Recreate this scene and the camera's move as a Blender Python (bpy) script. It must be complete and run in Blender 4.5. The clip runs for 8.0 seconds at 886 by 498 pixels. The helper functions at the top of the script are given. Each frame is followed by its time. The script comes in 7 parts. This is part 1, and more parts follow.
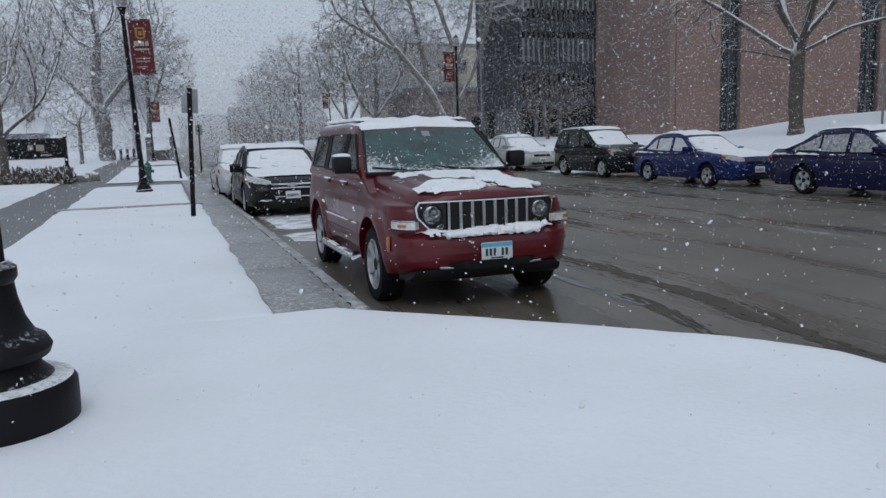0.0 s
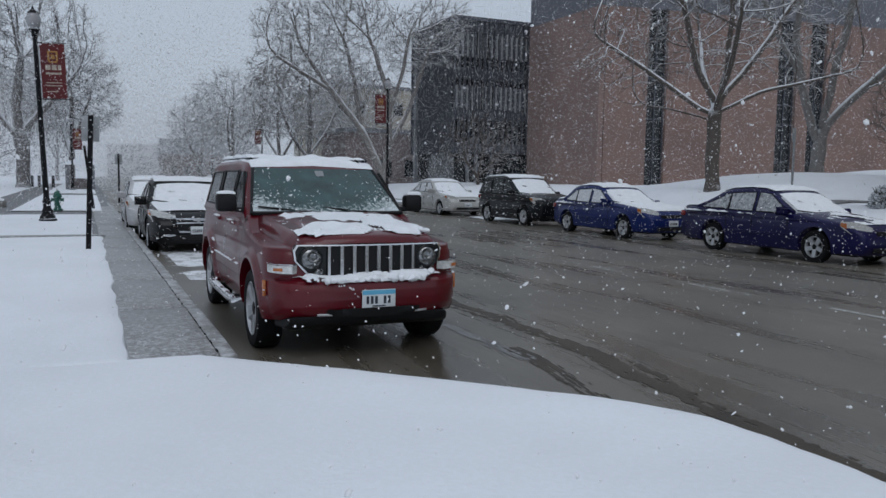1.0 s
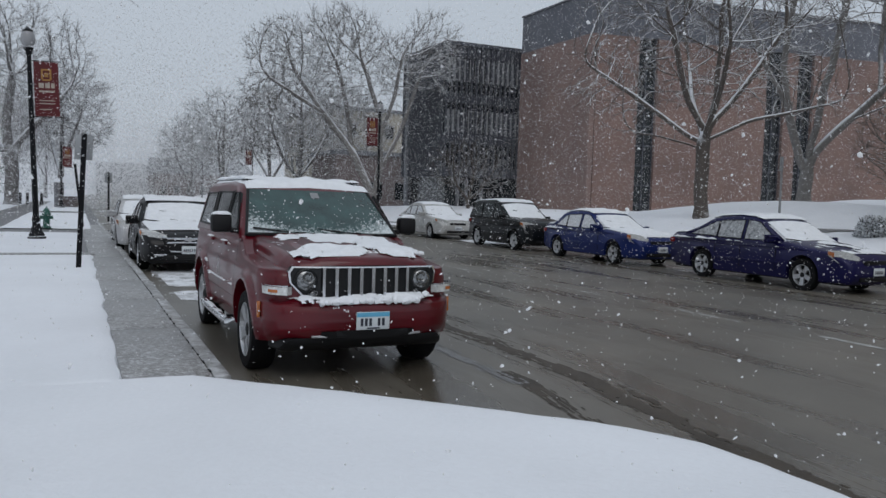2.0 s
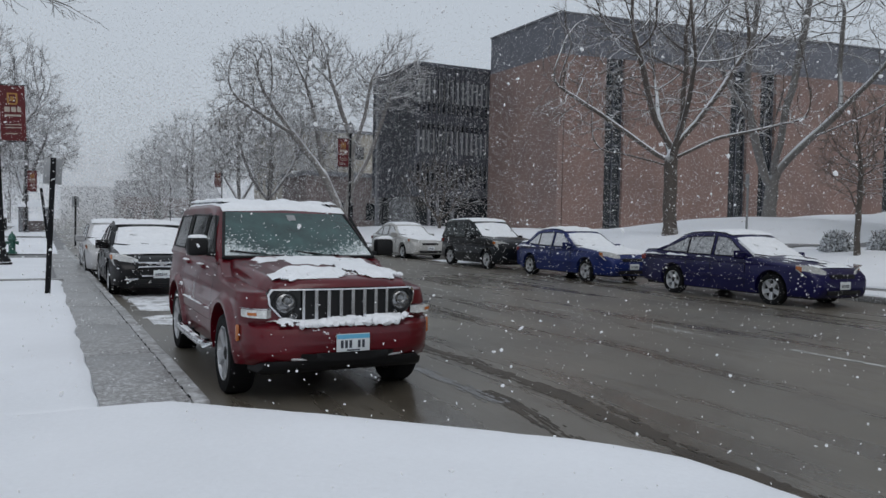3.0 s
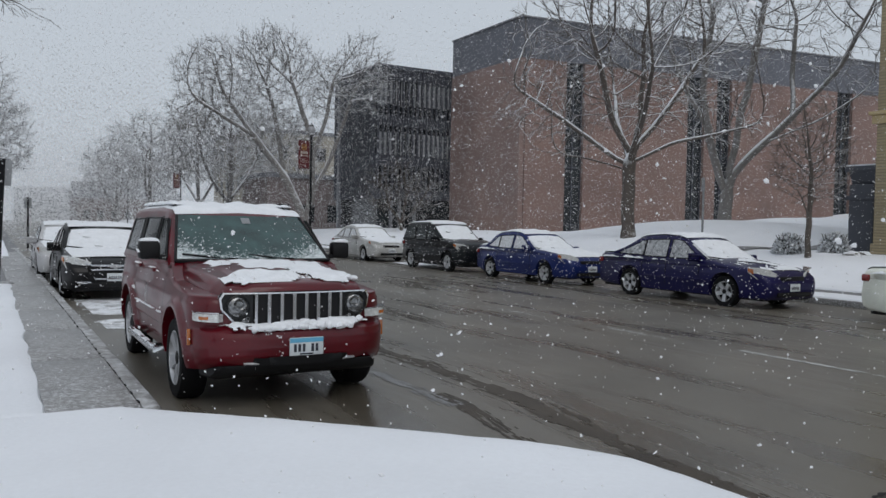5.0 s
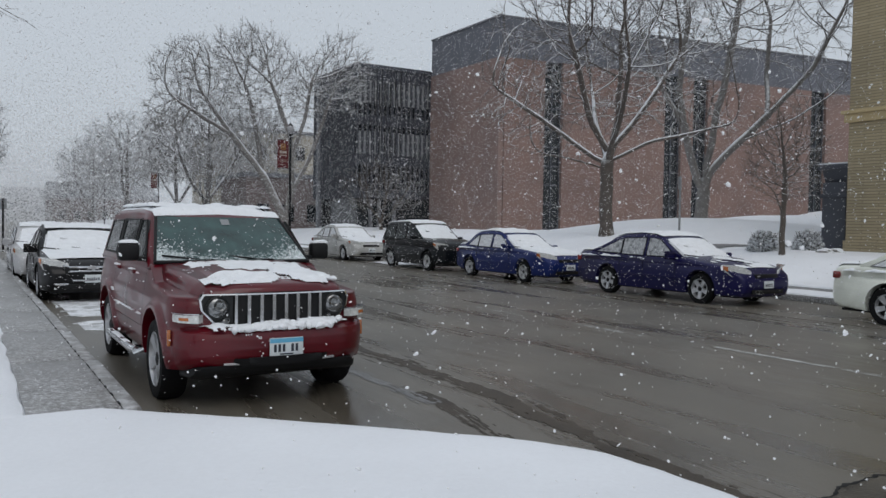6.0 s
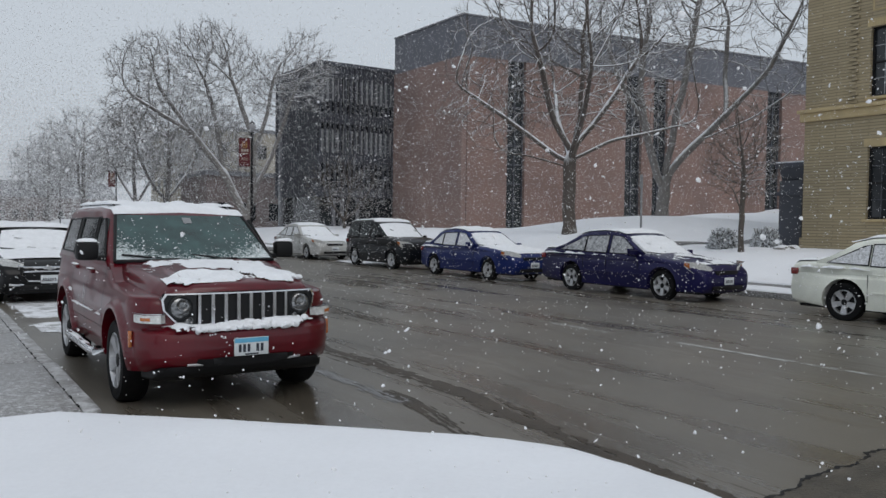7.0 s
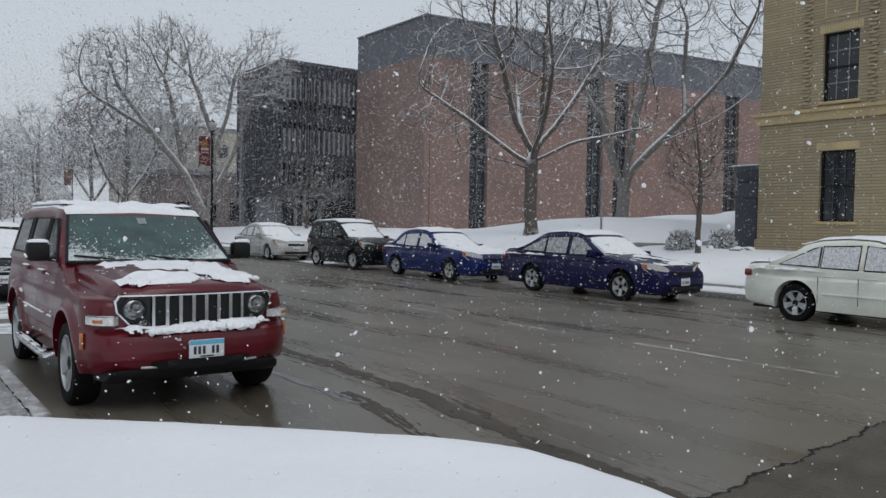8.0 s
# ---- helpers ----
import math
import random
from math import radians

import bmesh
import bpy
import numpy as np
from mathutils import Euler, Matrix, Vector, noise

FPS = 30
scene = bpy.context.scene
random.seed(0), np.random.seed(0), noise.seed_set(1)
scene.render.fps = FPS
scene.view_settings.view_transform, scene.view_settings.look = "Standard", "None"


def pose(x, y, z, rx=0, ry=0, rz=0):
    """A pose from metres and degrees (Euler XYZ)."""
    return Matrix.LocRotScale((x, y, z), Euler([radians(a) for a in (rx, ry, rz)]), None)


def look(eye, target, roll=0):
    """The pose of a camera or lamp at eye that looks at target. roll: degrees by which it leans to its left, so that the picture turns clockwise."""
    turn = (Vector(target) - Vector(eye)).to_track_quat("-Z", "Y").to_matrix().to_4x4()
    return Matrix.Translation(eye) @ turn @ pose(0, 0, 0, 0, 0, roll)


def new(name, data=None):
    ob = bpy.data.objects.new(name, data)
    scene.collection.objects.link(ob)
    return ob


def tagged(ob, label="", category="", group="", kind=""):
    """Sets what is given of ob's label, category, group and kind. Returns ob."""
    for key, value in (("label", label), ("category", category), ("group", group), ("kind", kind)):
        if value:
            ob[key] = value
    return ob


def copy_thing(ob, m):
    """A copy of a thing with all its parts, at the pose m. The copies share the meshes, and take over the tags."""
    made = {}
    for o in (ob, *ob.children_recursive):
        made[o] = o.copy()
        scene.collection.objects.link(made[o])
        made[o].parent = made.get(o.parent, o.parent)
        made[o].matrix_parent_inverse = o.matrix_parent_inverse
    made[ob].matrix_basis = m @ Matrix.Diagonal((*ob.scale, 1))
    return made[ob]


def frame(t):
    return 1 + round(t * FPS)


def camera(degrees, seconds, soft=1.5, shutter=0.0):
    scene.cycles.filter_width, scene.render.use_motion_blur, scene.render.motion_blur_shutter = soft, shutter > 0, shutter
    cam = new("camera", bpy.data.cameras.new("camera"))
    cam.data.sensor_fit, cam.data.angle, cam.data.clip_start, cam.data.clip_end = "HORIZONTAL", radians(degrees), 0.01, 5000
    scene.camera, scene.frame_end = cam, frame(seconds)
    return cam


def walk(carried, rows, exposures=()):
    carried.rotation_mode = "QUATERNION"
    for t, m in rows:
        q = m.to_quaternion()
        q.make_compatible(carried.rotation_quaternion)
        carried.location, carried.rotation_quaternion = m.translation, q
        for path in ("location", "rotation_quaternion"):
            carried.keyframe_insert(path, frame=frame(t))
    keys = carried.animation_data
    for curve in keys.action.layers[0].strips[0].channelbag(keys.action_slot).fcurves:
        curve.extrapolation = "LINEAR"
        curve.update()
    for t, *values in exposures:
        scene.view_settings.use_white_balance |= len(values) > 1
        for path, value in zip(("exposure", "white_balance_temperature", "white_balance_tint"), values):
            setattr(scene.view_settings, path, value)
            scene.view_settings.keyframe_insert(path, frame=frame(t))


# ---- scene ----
cam = camera(58.8, 8.0)
PATH = [
    (0, (-1.914, -7.377, 1.59), (-1.255, -5.511, 1.302), -1.68),
    (0.5, (-1.597, -7.279, 1.568), (-0.969, -5.397, 1.314), -0.63),
    (1, (-1.383, -7.264, 1.595), (-0.563, -5.449, 1.412), 0.94),
    (1.5, (-1.432, -7.281, 1.599), (-0.584, -5.475, 1.46), 1.24),
    (1.7, (-1.432, -7.281, 1.599), (-0.591, -5.472, 1.463), 1.70),
    (2.8, (-1.526, -7.278, 1.607), (-0.632, -5.49, 1.535), 1.24),
    (3, (-1.526, -7.278, 1.607), (-0.613, -5.5, 1.535), 1.07),
    (3.5, (-1.528, -7.281, 1.608), (-0.614, -5.503, 1.535), 1.10),
    (4, (-1.476, -7.309, 1.621), (-0.521, -5.553, 1.551), 1.30),
    (4.2, (-1.476, -7.309, 1.621), (-0.493, -5.568, 1.554), 1.33),
    (5.3, (-1.468, -7.348, 1.621), (-0.462, -5.621, 1.557), 1.06),
    (5.5, (-1.468, -7.348, 1.621), (-0.443, -5.632, 1.556), 1.02),
    (6, (-1.503, -7.438, 1.639), (-0.464, -5.73, 1.572), 0.92),
    (6.5, (-1.503, -7.444, 1.642), (-0.415, -5.768, 1.575), 0.85),
    (7, (-1.512, -7.39, 1.628), (-0.395, -5.733, 1.559), 0.77),
    (7.5, (-1.488, -7.443, 1.647), (-0.333, -5.811, 1.578), 0.98),
    (8, (-1.485, -7.444, 1.643), (-0.292, -5.84, 1.576), 1.00),
]
EXPOSURES = [(0.0, -0.02, 6150.0, 10.0), (0.5, -0.2, 6020.0, 10.0), (1.0, -0.08, 6150.0, 10.0), (1.5, -0.05, 6300.0, 10.0), (3.5, 0.05, 6500.0, 10.0), (5.5, 0.09, 6570.0, 10.0), (8.0, 0.16, 6600.0, 10.0)]
walk(cam, [(t, look(eye, target, roll)) for t, eye, target, roll in PATH], EXPOSURES)


# overcast winter sky with falling snow, a weak wide sun behind the cloud
world = bpy.data.worlds.new("overcast_sky")
scene.world = world
world.use_nodes = True
wn, wl = world.node_tree.nodes, world.node_tree.links
sky = wn.new("ShaderNodeTexSky")
sky.sky_type, sky.sun_disc = "NISHITA", False
sky.sun_elevation, sky.sun_rotation = radians(40), radians(200)
sky.air_density, sky.dust_density = 1.0, 5.0
dim = wn.new("ShaderNodeMix")
dim.data_type = "RGBA"
dim.inputs[0].default_value = 0.94
cloud = wn.new("ShaderNodeRGB")
cloud.outputs[0].default_value = (5.2, 5.75, 6.4, 1)
wl.new(sky.outputs[0], dim.inputs[6])
wl.new(cloud.outputs[0], dim.inputs[7])
wl.new(dim.outputs[2], wn["Background"].inputs[0])
wn["Background"].inputs[1].default_value = 0.096
sun = new("sun", bpy.data.lights.new("sun", "SUN"))
sun.data.energy, sun.data.angle, sun.data.color = 0.62, radians(40), (1.0, 0.985, 0.97)
sun.matrix_world = look((0, 0, 60), (8, 42, 0))


def mat(name, color, rough=0.6, metal=0.0, vary=0.25, scale=6.0, bump=0.0, bump_scale=60.0, coat=0.0, spec=0.5, tint=None):
    """A principled material: base colour varied at two scales, with grain and fine relief."""
    m = bpy.data.materials.new(name)
    m.use_nodes = True
    n, l = m.node_tree.nodes, m.node_tree.links
    b = n["Principled BSDF"]
    b.inputs["Metallic"].default_value, b.inputs["Coat Weight"].default_value = metal, coat
    b.inputs["Specular IOR Level"].default_value = spec
    b.inputs["Coat Roughness"].default_value = 0.06
    at = n.new("ShaderNodeTexCoord")
    big, fine = n.new("ShaderNodeTexNoise"), n.new("ShaderNodeTexNoise")
    big.inputs["Scale"].default_value, fine.inputs["Scale"].default_value = scale, bump_scale
    big.inputs["Detail"].default_value, fine.inputs["Detail"].default_value = 4, 3
    l.new(at.outputs["Object"], big.inputs["Vector"])
    l.new(at.outputs["Object"], fine.inputs["Vector"])
    add = n.new("ShaderNodeMath")
    add.operation = "MULTIPLY_ADD"
    add.inputs[1].default_value = 0.4
    l.new(fine.outputs[0], add.inputs[0])
    l.new(big.outputs[0], add.inputs[2])
    ramp = n.new("ShaderNodeMapRange")
    ramp.inputs["From Min"].default_value, ramp.inputs["From Max"].default_value = 0.45, 0.95
    l.new(add.outputs[0], ramp.inputs["Value"])
    mix = n.new("ShaderNodeMix")
    mix.data_type = "RGBA"
    mix.name = "Tone"
    mix.inputs[6].default_value = (*[c * (1 - vary) for c in color], 1)
    mix.inputs[7].default_value = (*(tint or [min(1, c * (1 + vary)) for c in color]), 1)
    l.new(ramp.outputs[0], mix.inputs[0])
    l.new(mix.outputs[2], b.inputs["Base Color"])
    rr = n.new("ShaderNodeMapRange")
    rr.name = "Rough"
    rr.inputs["To Min"].default_value, rr.inputs["To Max"].default_value = rough * 0.75, min(1, rough * 1.3)
    l.new(big.outputs[0], rr.inputs["Value"])
    l.new(rr.outputs[0], b.inputs["Roughness"])
    if bump:
        bp = n.new("ShaderNodeBump")
        bp.inputs["Strength"].default_value, bp.inputs["Distance"].default_value = bump, 0.02
        l.new(fine.outputs[0], bp.inputs["Height"])
        l.new(bp.outputs[0], b.inputs["Normal"])
    return m


def with_snow(m, low=0.35, high=0.7, scale=14.0, amount=0.45, upward=True):
    """Lays snow into a material: on upward faces, broken up by noise; or in scattered grains."""
    n, l = m.node_tree.nodes, m.node_tree.links
    b = n["Principled BSDF"]
    was = b.inputs["Base Color"].links[0].from_socket
    at, ns = n.new("ShaderNodeTexCoord"), n.new("ShaderNodeTexNoise")
    ns.inputs["Scale"].default_value, ns.inputs["Detail"].default_value = scale, 6
    ns.inputs["Roughness"].default_value = 0.7
    l.new(at.outputs["Object"], ns.inputs["Vector"])
    total = n.new("ShaderNodeMath")
    total.operation = "MULTIPLY_ADD"
    total.inputs[1].default_value = amount
    l.new(ns.outputs[0], total.inputs[0])
    if upward:
        geo, sep = n.new("ShaderNodeNewGeometry"), n.new("ShaderNodeSeparateXYZ")
        l.new(geo.outputs["Normal"], sep.inputs[0])
        l.new(sep.outputs[2], total.inputs[2])
    else:
        total.inputs[2].default_value = 0
    step = n.new("ShaderNodeMapRange")
    step.inputs["From Min"].default_value, step.inputs["From Max"].default_value = low, high
    l.new(total.outputs[0], step.inputs["Value"])
    mix = n.new("ShaderNodeMix")
    mix.data_type = "RGBA"
    mix.inputs[7].default_value = (0.8, 0.82, 0.85, 1)
    l.new(step.outputs[0], mix.inputs[0])
    l.new(was, mix.inputs[6])
    l.new(mix.outputs[2], b.inputs["Base Color"])
    r = n.new("ShaderNodeMix")
    r.inputs[3].default_value = 0.8
    l.new(step.outputs[0], r.inputs[0])
    l.new(b.inputs["Roughness"].links[0].from_socket, r.inputs[2])
    l.new(r.outputs[0], b.inputs["Roughness"])
    return m


def brick_mat(name, c1, c2, mortar, across, width=0.22, height=0.075, bump=0.5, joint=0.012):
    m = mat(name, c1, 0.85, bump=0.0, vary=0.2, scale=0.35)
    n, l = m.node_tree.nodes, m.node_tree.links
    b = n["Principled BSDF"]
    at, sep, com = n.new("ShaderNodeTexCoord"), n.new("ShaderNodeSeparateXYZ"), n.new("ShaderNodeCombineXYZ")
    l.new(at.outputs["Object"], sep.inputs[0])
    l.new(sep.outputs[across], com.inputs[0])
    l.new(sep.outputs[2], com.inputs[1])
    br = n.new("ShaderNodeTexBrick")
    br.inputs["Color1"].default_value, br.inputs["Color2"].default_value, br.inputs["Mortar"].default_value = (*c1, 1), (*c2, 1), (*mortar, 1)
    br.inputs["Scale"].default_value, br.inputs["Mortar Size"].default_value = 1, joint
    br.inputs["Brick Width"].default_value, br.inputs["Row Height"].default_value = width, height
    l.new(com.outputs[0], br.inputs["Vector"])
    tone = n["Tone"]
    tone.inputs[6].default_value, tone.inputs[7].default_value = (0.72, 0.72, 0.74, 1), (1.12, 1.1, 1.08, 1)
    mul = n.new("ShaderNodeMix")
    mul.data_type, mul.blend_type = "RGBA", "MULTIPLY"
    mul.inputs[0].default_value = 1
    l.new(br.outputs[0], mul.inputs[6])
    l.new(tone.outputs[2], mul.inputs[7])
    l.new(mul.outputs[2], b.inputs["Base Color"])
    bp = n.new("ShaderNodeBump")
    bp.inputs["Strength"].default_value, bp.inputs["Distance"].default_value = bump, 0.01
    bp.invert = True
    l.new(br.outputs["Fac"], bp.inputs["Height"])
    l.new(bp.outputs[0], b.inputs["Normal"])
    return m


def streaks(m):
    """Darker wet streaks and puddle sheen drawn out along the street."""
    n, l = m.node_tree.nodes, m.node_tree.links
    b = n["Principled BSDF"]
    at, mp, ns, st = n.new("ShaderNodeTexCoord"), n.new("ShaderNodeMapping"), n.new("ShaderNodeTexNoise"), n.new("ShaderNodeMapRange")
    mp.inputs["Scale"].default_value = (1.1, 0.14, 1)
    ns.inputs["Scale"].default_value, ns.inputs["Detail"].default_value, ns.inputs["Roughness"].default_value = 1.0, 8, 0.62
    st.inputs["From Min"].default_value, st.inputs["From Max"].default_value = 0.48, 0.66
    l.new(at.outputs["Object"], mp.inputs[0])
    l.new(mp.outputs[0], ns.inputs["Vector"])
    l.new(ns.outputs[0], st.inputs["Value"])
    dark = n.new("ShaderNodeMix")
    dark.data_type, dark.blend_type = "RGBA", "MULTIPLY"
    dark.inputs[7].default_value = (0.66, 0.63, 0.6, 1)
    l.new(st.outputs[0], dark.inputs[0])
    l.new(n["Tone"].outputs[2], dark.inputs[6])
    l.new(dark.outputs[2], b.inputs["Base Color"])
    rr = n.new("ShaderNodeMapRange")
    rr.inputs["To Min"].default_value, rr.inputs["To Max"].default_value = 0.38, 0.14
    l.new(st.outputs[0], rr.inputs["Value"])
    l.new(rr.outputs[0], b.inputs["Roughness"])
    return m


SNOW = mat("snow", (0.82, 0.84, 0.88), 0.75, vary=0.04, scale=0.8, bump=0.35, bump_scale=25)
CAR_SNOW = mat("car_snow", (0.82, 0.84, 0.87), 0.8, vary=0.06, scale=9, bump=0.8, bump_scale=35)
ASPHALT = mat("wet_asphalt", (0.128, 0.114, 0.092), 0.25, vary=0.3, scale=0.45, bump=0.07, bump_scale=70, spec=0.95)
streaks(ASPHALT)
CONCRETE = with_snow(mat("wet_concrete", (0.2, 0.195, 0.19), 0.3, vary=0.3, scale=2.5, bump=0.3, bump_scale=70), 0.47, 0.74, 26, 1.0, False)
WALK = mat("wet_walk", (0.16, 0.16, 0.165), 0.45, vary=0.2, scale=1.5, bump=0.3)
BLACK_IRON = with_snow(mat("black_iron", (0.005, 0.005, 0.007), 0.5, vary=0.3, bump=0.1, spec=0.2), 1.15, 1.45, 30, 0.9, True)
BARK = with_snow(mat("bark", (0.085, 0.072, 0.062), 0.9, vary=0.35, scale=5, bump=0.8, bump_scale=20), 0.85, 1.15, 6, 0.6)
BARK_SNOWY = with_snow(mat("snowy_bark", (0.095, 0.08, 0.07), 0.9, vary=0.3, scale=5, bump=0.8, bump_scale=20), 0.46, 0.7, 5, 0.6)
PALE_BARK = with_snow(mat("grey_bark", (0.19, 0.18, 0.172), 0.9, vary=0.3, scale=5, bump=0.8, bump_scale=20), 0.55, 0.85, 6, 0.6)
# bark of far trees: snow, plus distance haze put into a lighter colour
FROSTED_HAZED = with_snow(mat("frosted_hazed_bark", (0.13, 0.122, 0.12), 0.9, vary=0.3, scale=3, bump=0.5, bump_scale=10), 0.5, 0.95, 4, 0.75)
# same brick twice: the side copy carries its shade in darker colours
BRICK_W_LIT = brick_mat("red_brick_street_lit", (0.275, 0.182, 0.155), (0.24, 0.157, 0.135), (0.27, 0.21, 0.19), 1)
BRICK_S_SHADED = brick_mat("red_brick_side_shaded", (0.26, 0.162, 0.137), (0.23, 0.143, 0.121), (0.25, 0.187, 0.163), 0)
TAN = brick_mat("tan_brick", (0.4, 0.335, 0.215), (0.335, 0.28, 0.175), (0.23, 0.19, 0.125), 1, 1.1, 0.1, 1.0, 0.014)
LIMESTONE = mat("tan_stone", (0.46, 0.36, 0.2), 0.8, vary=0.2, scale=1.2, bump=0.3)
DARK_METAL = mat("dark_metal_cladding", (0.068, 0.073, 0.088), 0.5, vary=0.2, scale=0.6, spec=0.3)
DARK_GLASS = mat("dark_window_glass", (0.02, 0.023, 0.026), 0.06, vary=0.3, scale=0.4)
GREY_PANEL = mat("grey_panel", (0.16, 0.165, 0.18), 0.6, vary=0.2, scale=0.5)
WHITE_LINE = mat("road_paint", (0.4, 0.4, 0.39), 0.5, vary=0.4, scale=8)
RUBBER = mat("tyre_rubber", (0.005, 0.005, 0.006), 0.75, vary=0.3, bump=0.3, spec=0.2)
ALLOY = mat("wheel_alloy", (0.52, 0.53, 0.55), 0.35, 0.6, vary=0.2, scale=12)
CHROME = mat("chrome", (0.72, 0.73, 0.75), 0.13, 1.0, vary=0.12, scale=14)
BLACK_TRIM = mat("black_trim", (0.006, 0.006, 0.007), 0.55, vary=0.3, bump=0.1, spec=0.3)
CAR_GLASS = mat("car_glass", (0.012, 0.017, 0.017), 0.05, vary=0.3, scale=3)
FROST_GLASS = with_snow(mat("frosted_car_glass", (0.02, 0.036, 0.035), 0.1, vary=0.3, scale=3), 0.6, 0.72, 50, 1.0, False)
SNOWY_GLASS = with_snow(mat("snowy_car_glass", (0.02, 0.024, 0.026), 0.1, vary=0.3, scale=3), 0.15, 0.6, 30, 1.0, False)
DUSTED_GLASS = with_snow(mat("dusted_car_glass", (0.02, 0.024, 0.026), 0.15, vary=0.3, scale=3), 0.28, 0.8, 12, 1.0, False)
LAMP_GLASS = mat("headlight_glass", (0.62, 0.63, 0.62), 0.15, 0.2, vary=0.3, scale=30, coat=1.0)
AMBER = mat("amber_lens", (0.42, 0.12, 0.02), 0.2, vary=0.2, coat=1.0)
RED_LENS = mat("red_lens", (0.2, 0.012, 0.012), 0.2, vary=0.2, coat=1.0)
PLATE = mat("plate_white", (0.62, 0.66, 0.68), 0.4, vary=0.1)
PLATE_BLUE = mat("plate_blue", (0.12, 0.4, 0.6), 0.4, vary=0.1)
INK = mat("plate_ink", (0.02, 0.025, 0.04), 0.5, vary=0.1)
BANNER = mat("banner_cloth", (0.1, 0.014, 0.017), 0.8, vary=0.2, scale=3, bump=0.2)
GOLD = mat("banner_gold", (0.36, 0.19, 0.06), 0.8, vary=0.2)
PALE = mat("banner_pale", (0.42, 0.36, 0.31), 0.8, vary=0.2)
SIGN_GREY = mat("sign_back", (0.3, 0.31, 0.32), 0.5, 0.3, vary=0.2)
HYDRANT = mat("hydrant_green", (0.02, 0.1, 0.075), 0.45, vary=0.3)
LAMP_WHITE = mat("lamp_globe", (0.3, 0.3, 0.31), 0.25, vary=0.1)
BEIGE = mat("beige_wall", (0.36, 0.33, 0.27), 0.8, vary=0.2, scale=0.4)
DULL_BRICK = mat("far_brick", (0.165, 0.135, 0.13), 0.9, vary=0.2, scale=0.5)
LEAF = with_snow(mat("evergreen_leaf", (0.02, 0.027, 0.02), 0.7, vary=0.4), 0.4, 0.54, 13, 1.0, False)
FASCIA = mat("grey_metal_cladding", (0.125, 0.13, 0.15), 0.55, vary=0.2, scale=0.5, spec=0.3)
SHRUB = with_snow(mat("bare_shrub", (0.1, 0.075, 0.06), 0.9, vary=0.4), 0.6, 0.9, 12, 0.6)
STONE = with_snow(mat("stone", (0.2, 0.19, 0.18), 0.9, vary=0.3, bump=0.5), 0.8, 1.0, 8, 0.5)


def paint(name, color, coat=0.18, rough=0.34):
    """Car paint, with grains of snow clinging to it."""
    return with_snow(mat(name, color, rough, vary=0.15, scale=2.0, coat=coat, spec=0.2), 0.67, 0.75, 21, 1.0, False)


def link(name, bm, material, smooth=True):
    me = bpy.data.meshes.new(name)
    bmesh.ops.recalc_face_normals(bm, faces=bm.faces)
    bm.to_mesh(me)
    bm.free()
    for k in material if isinstance(material, (list, tuple)) else [material]:
        me.materials.append(k)
    if smooth:
        me.polygons.foreach_set("use_smooth", [smooth != "side" or abs(p.normal.x) < 0.9 for p in me.polygons])
        me.set_sharp_from_angle(angle=radians(35))
    return new(name, me)


def part(name, bm, material, parent, label="", smooth=True):
    """One mesh object under a thing or under a part."""
    ob = link(name, bm, material, smooth)
    ob.parent = parent
    return tagged(ob, label)


def base(name, m, label, category, group="", kind=""):
    ob = new(name)
    ob.matrix_world = m
    return tagged(ob, label, category, group, kind)


def box(bm, x0, x1, y0, y1, z0, z1, bevel=0.0, m=None):
    made = bmesh.ops.create_cube(bm, size=1.0)["verts"]
    for v in made:
        v.co = Vector(((x0 + x1) / 2 + v.co.x * (x1 - x0), (y0 + y1) / 2 + v.co.y * (y1 - y0), (z0 + z1) / 2 + v.co.z * (z1 - z0)))
        if m:
            v.co = m @ v.co
    if bevel:
        edges = list({e for v in made for e in v.link_edges})
        bmesh.ops.bevel(bm, geom=edges, offset=bevel, segments=2, affect="EDGES", profile=0.5)
    return bm


def boxed(*a, **k):
    return box(bmesh.new(), *a, **k)


def lathe(bm, profile, n=16, m=None, cap=True):
    """Turns (radius, height) pairs about z."""
    rings = []
    for r, z in profile:
        rings.append([bm.verts.new((m or Matrix()) @ Vector((r * math.cos(2 * math.pi * k / n), r * math.sin(2 * math.pi * k / n), z))) for k in range(n)])
    for a, b in zip(rings, rings[1:]):
        for k in range(n):
            bm.faces.new((a[k], a[(k + 1) % n], b[(k + 1) % n], b[k]))
    if cap:
        bm.faces.new(rings[0][::-1])
        bm.faces.new(rings[-1])
    return bm


def tube(bm, points, radii, n=6):
    points = [Vector(p) for p in points]
    rings = []
    for k, p in enumerate(points):
        d = (points[min(k + 1, len(points) - 1)] - points[max(k - 1, 0)]).normalized()
        a = d.orthogonal().normalized()
        b = d.cross(a)
        r = radii[k] if isinstance(radii, (list, tuple)) else radii
        rings.append([bm.verts.new(p + r * (math.cos(2 * math.pi * j / n) * a + math.sin(2 * math.pi * j / n) * b)) for j in range(n)])
    for s, t in zip(rings, rings[1:]):
        a0 = min(range(n), key=lambda j: (t[j].co - s[0].co).length)
        for j in range(n):
            bm.faces.new((s[j], s[(j + 1) % n], t[(a0 + j + 1) % n], t[(a0 + j) % n]))
    bm.faces.new(rings[0][::-1])
    bm.faces.new(rings[-1])
    return bm


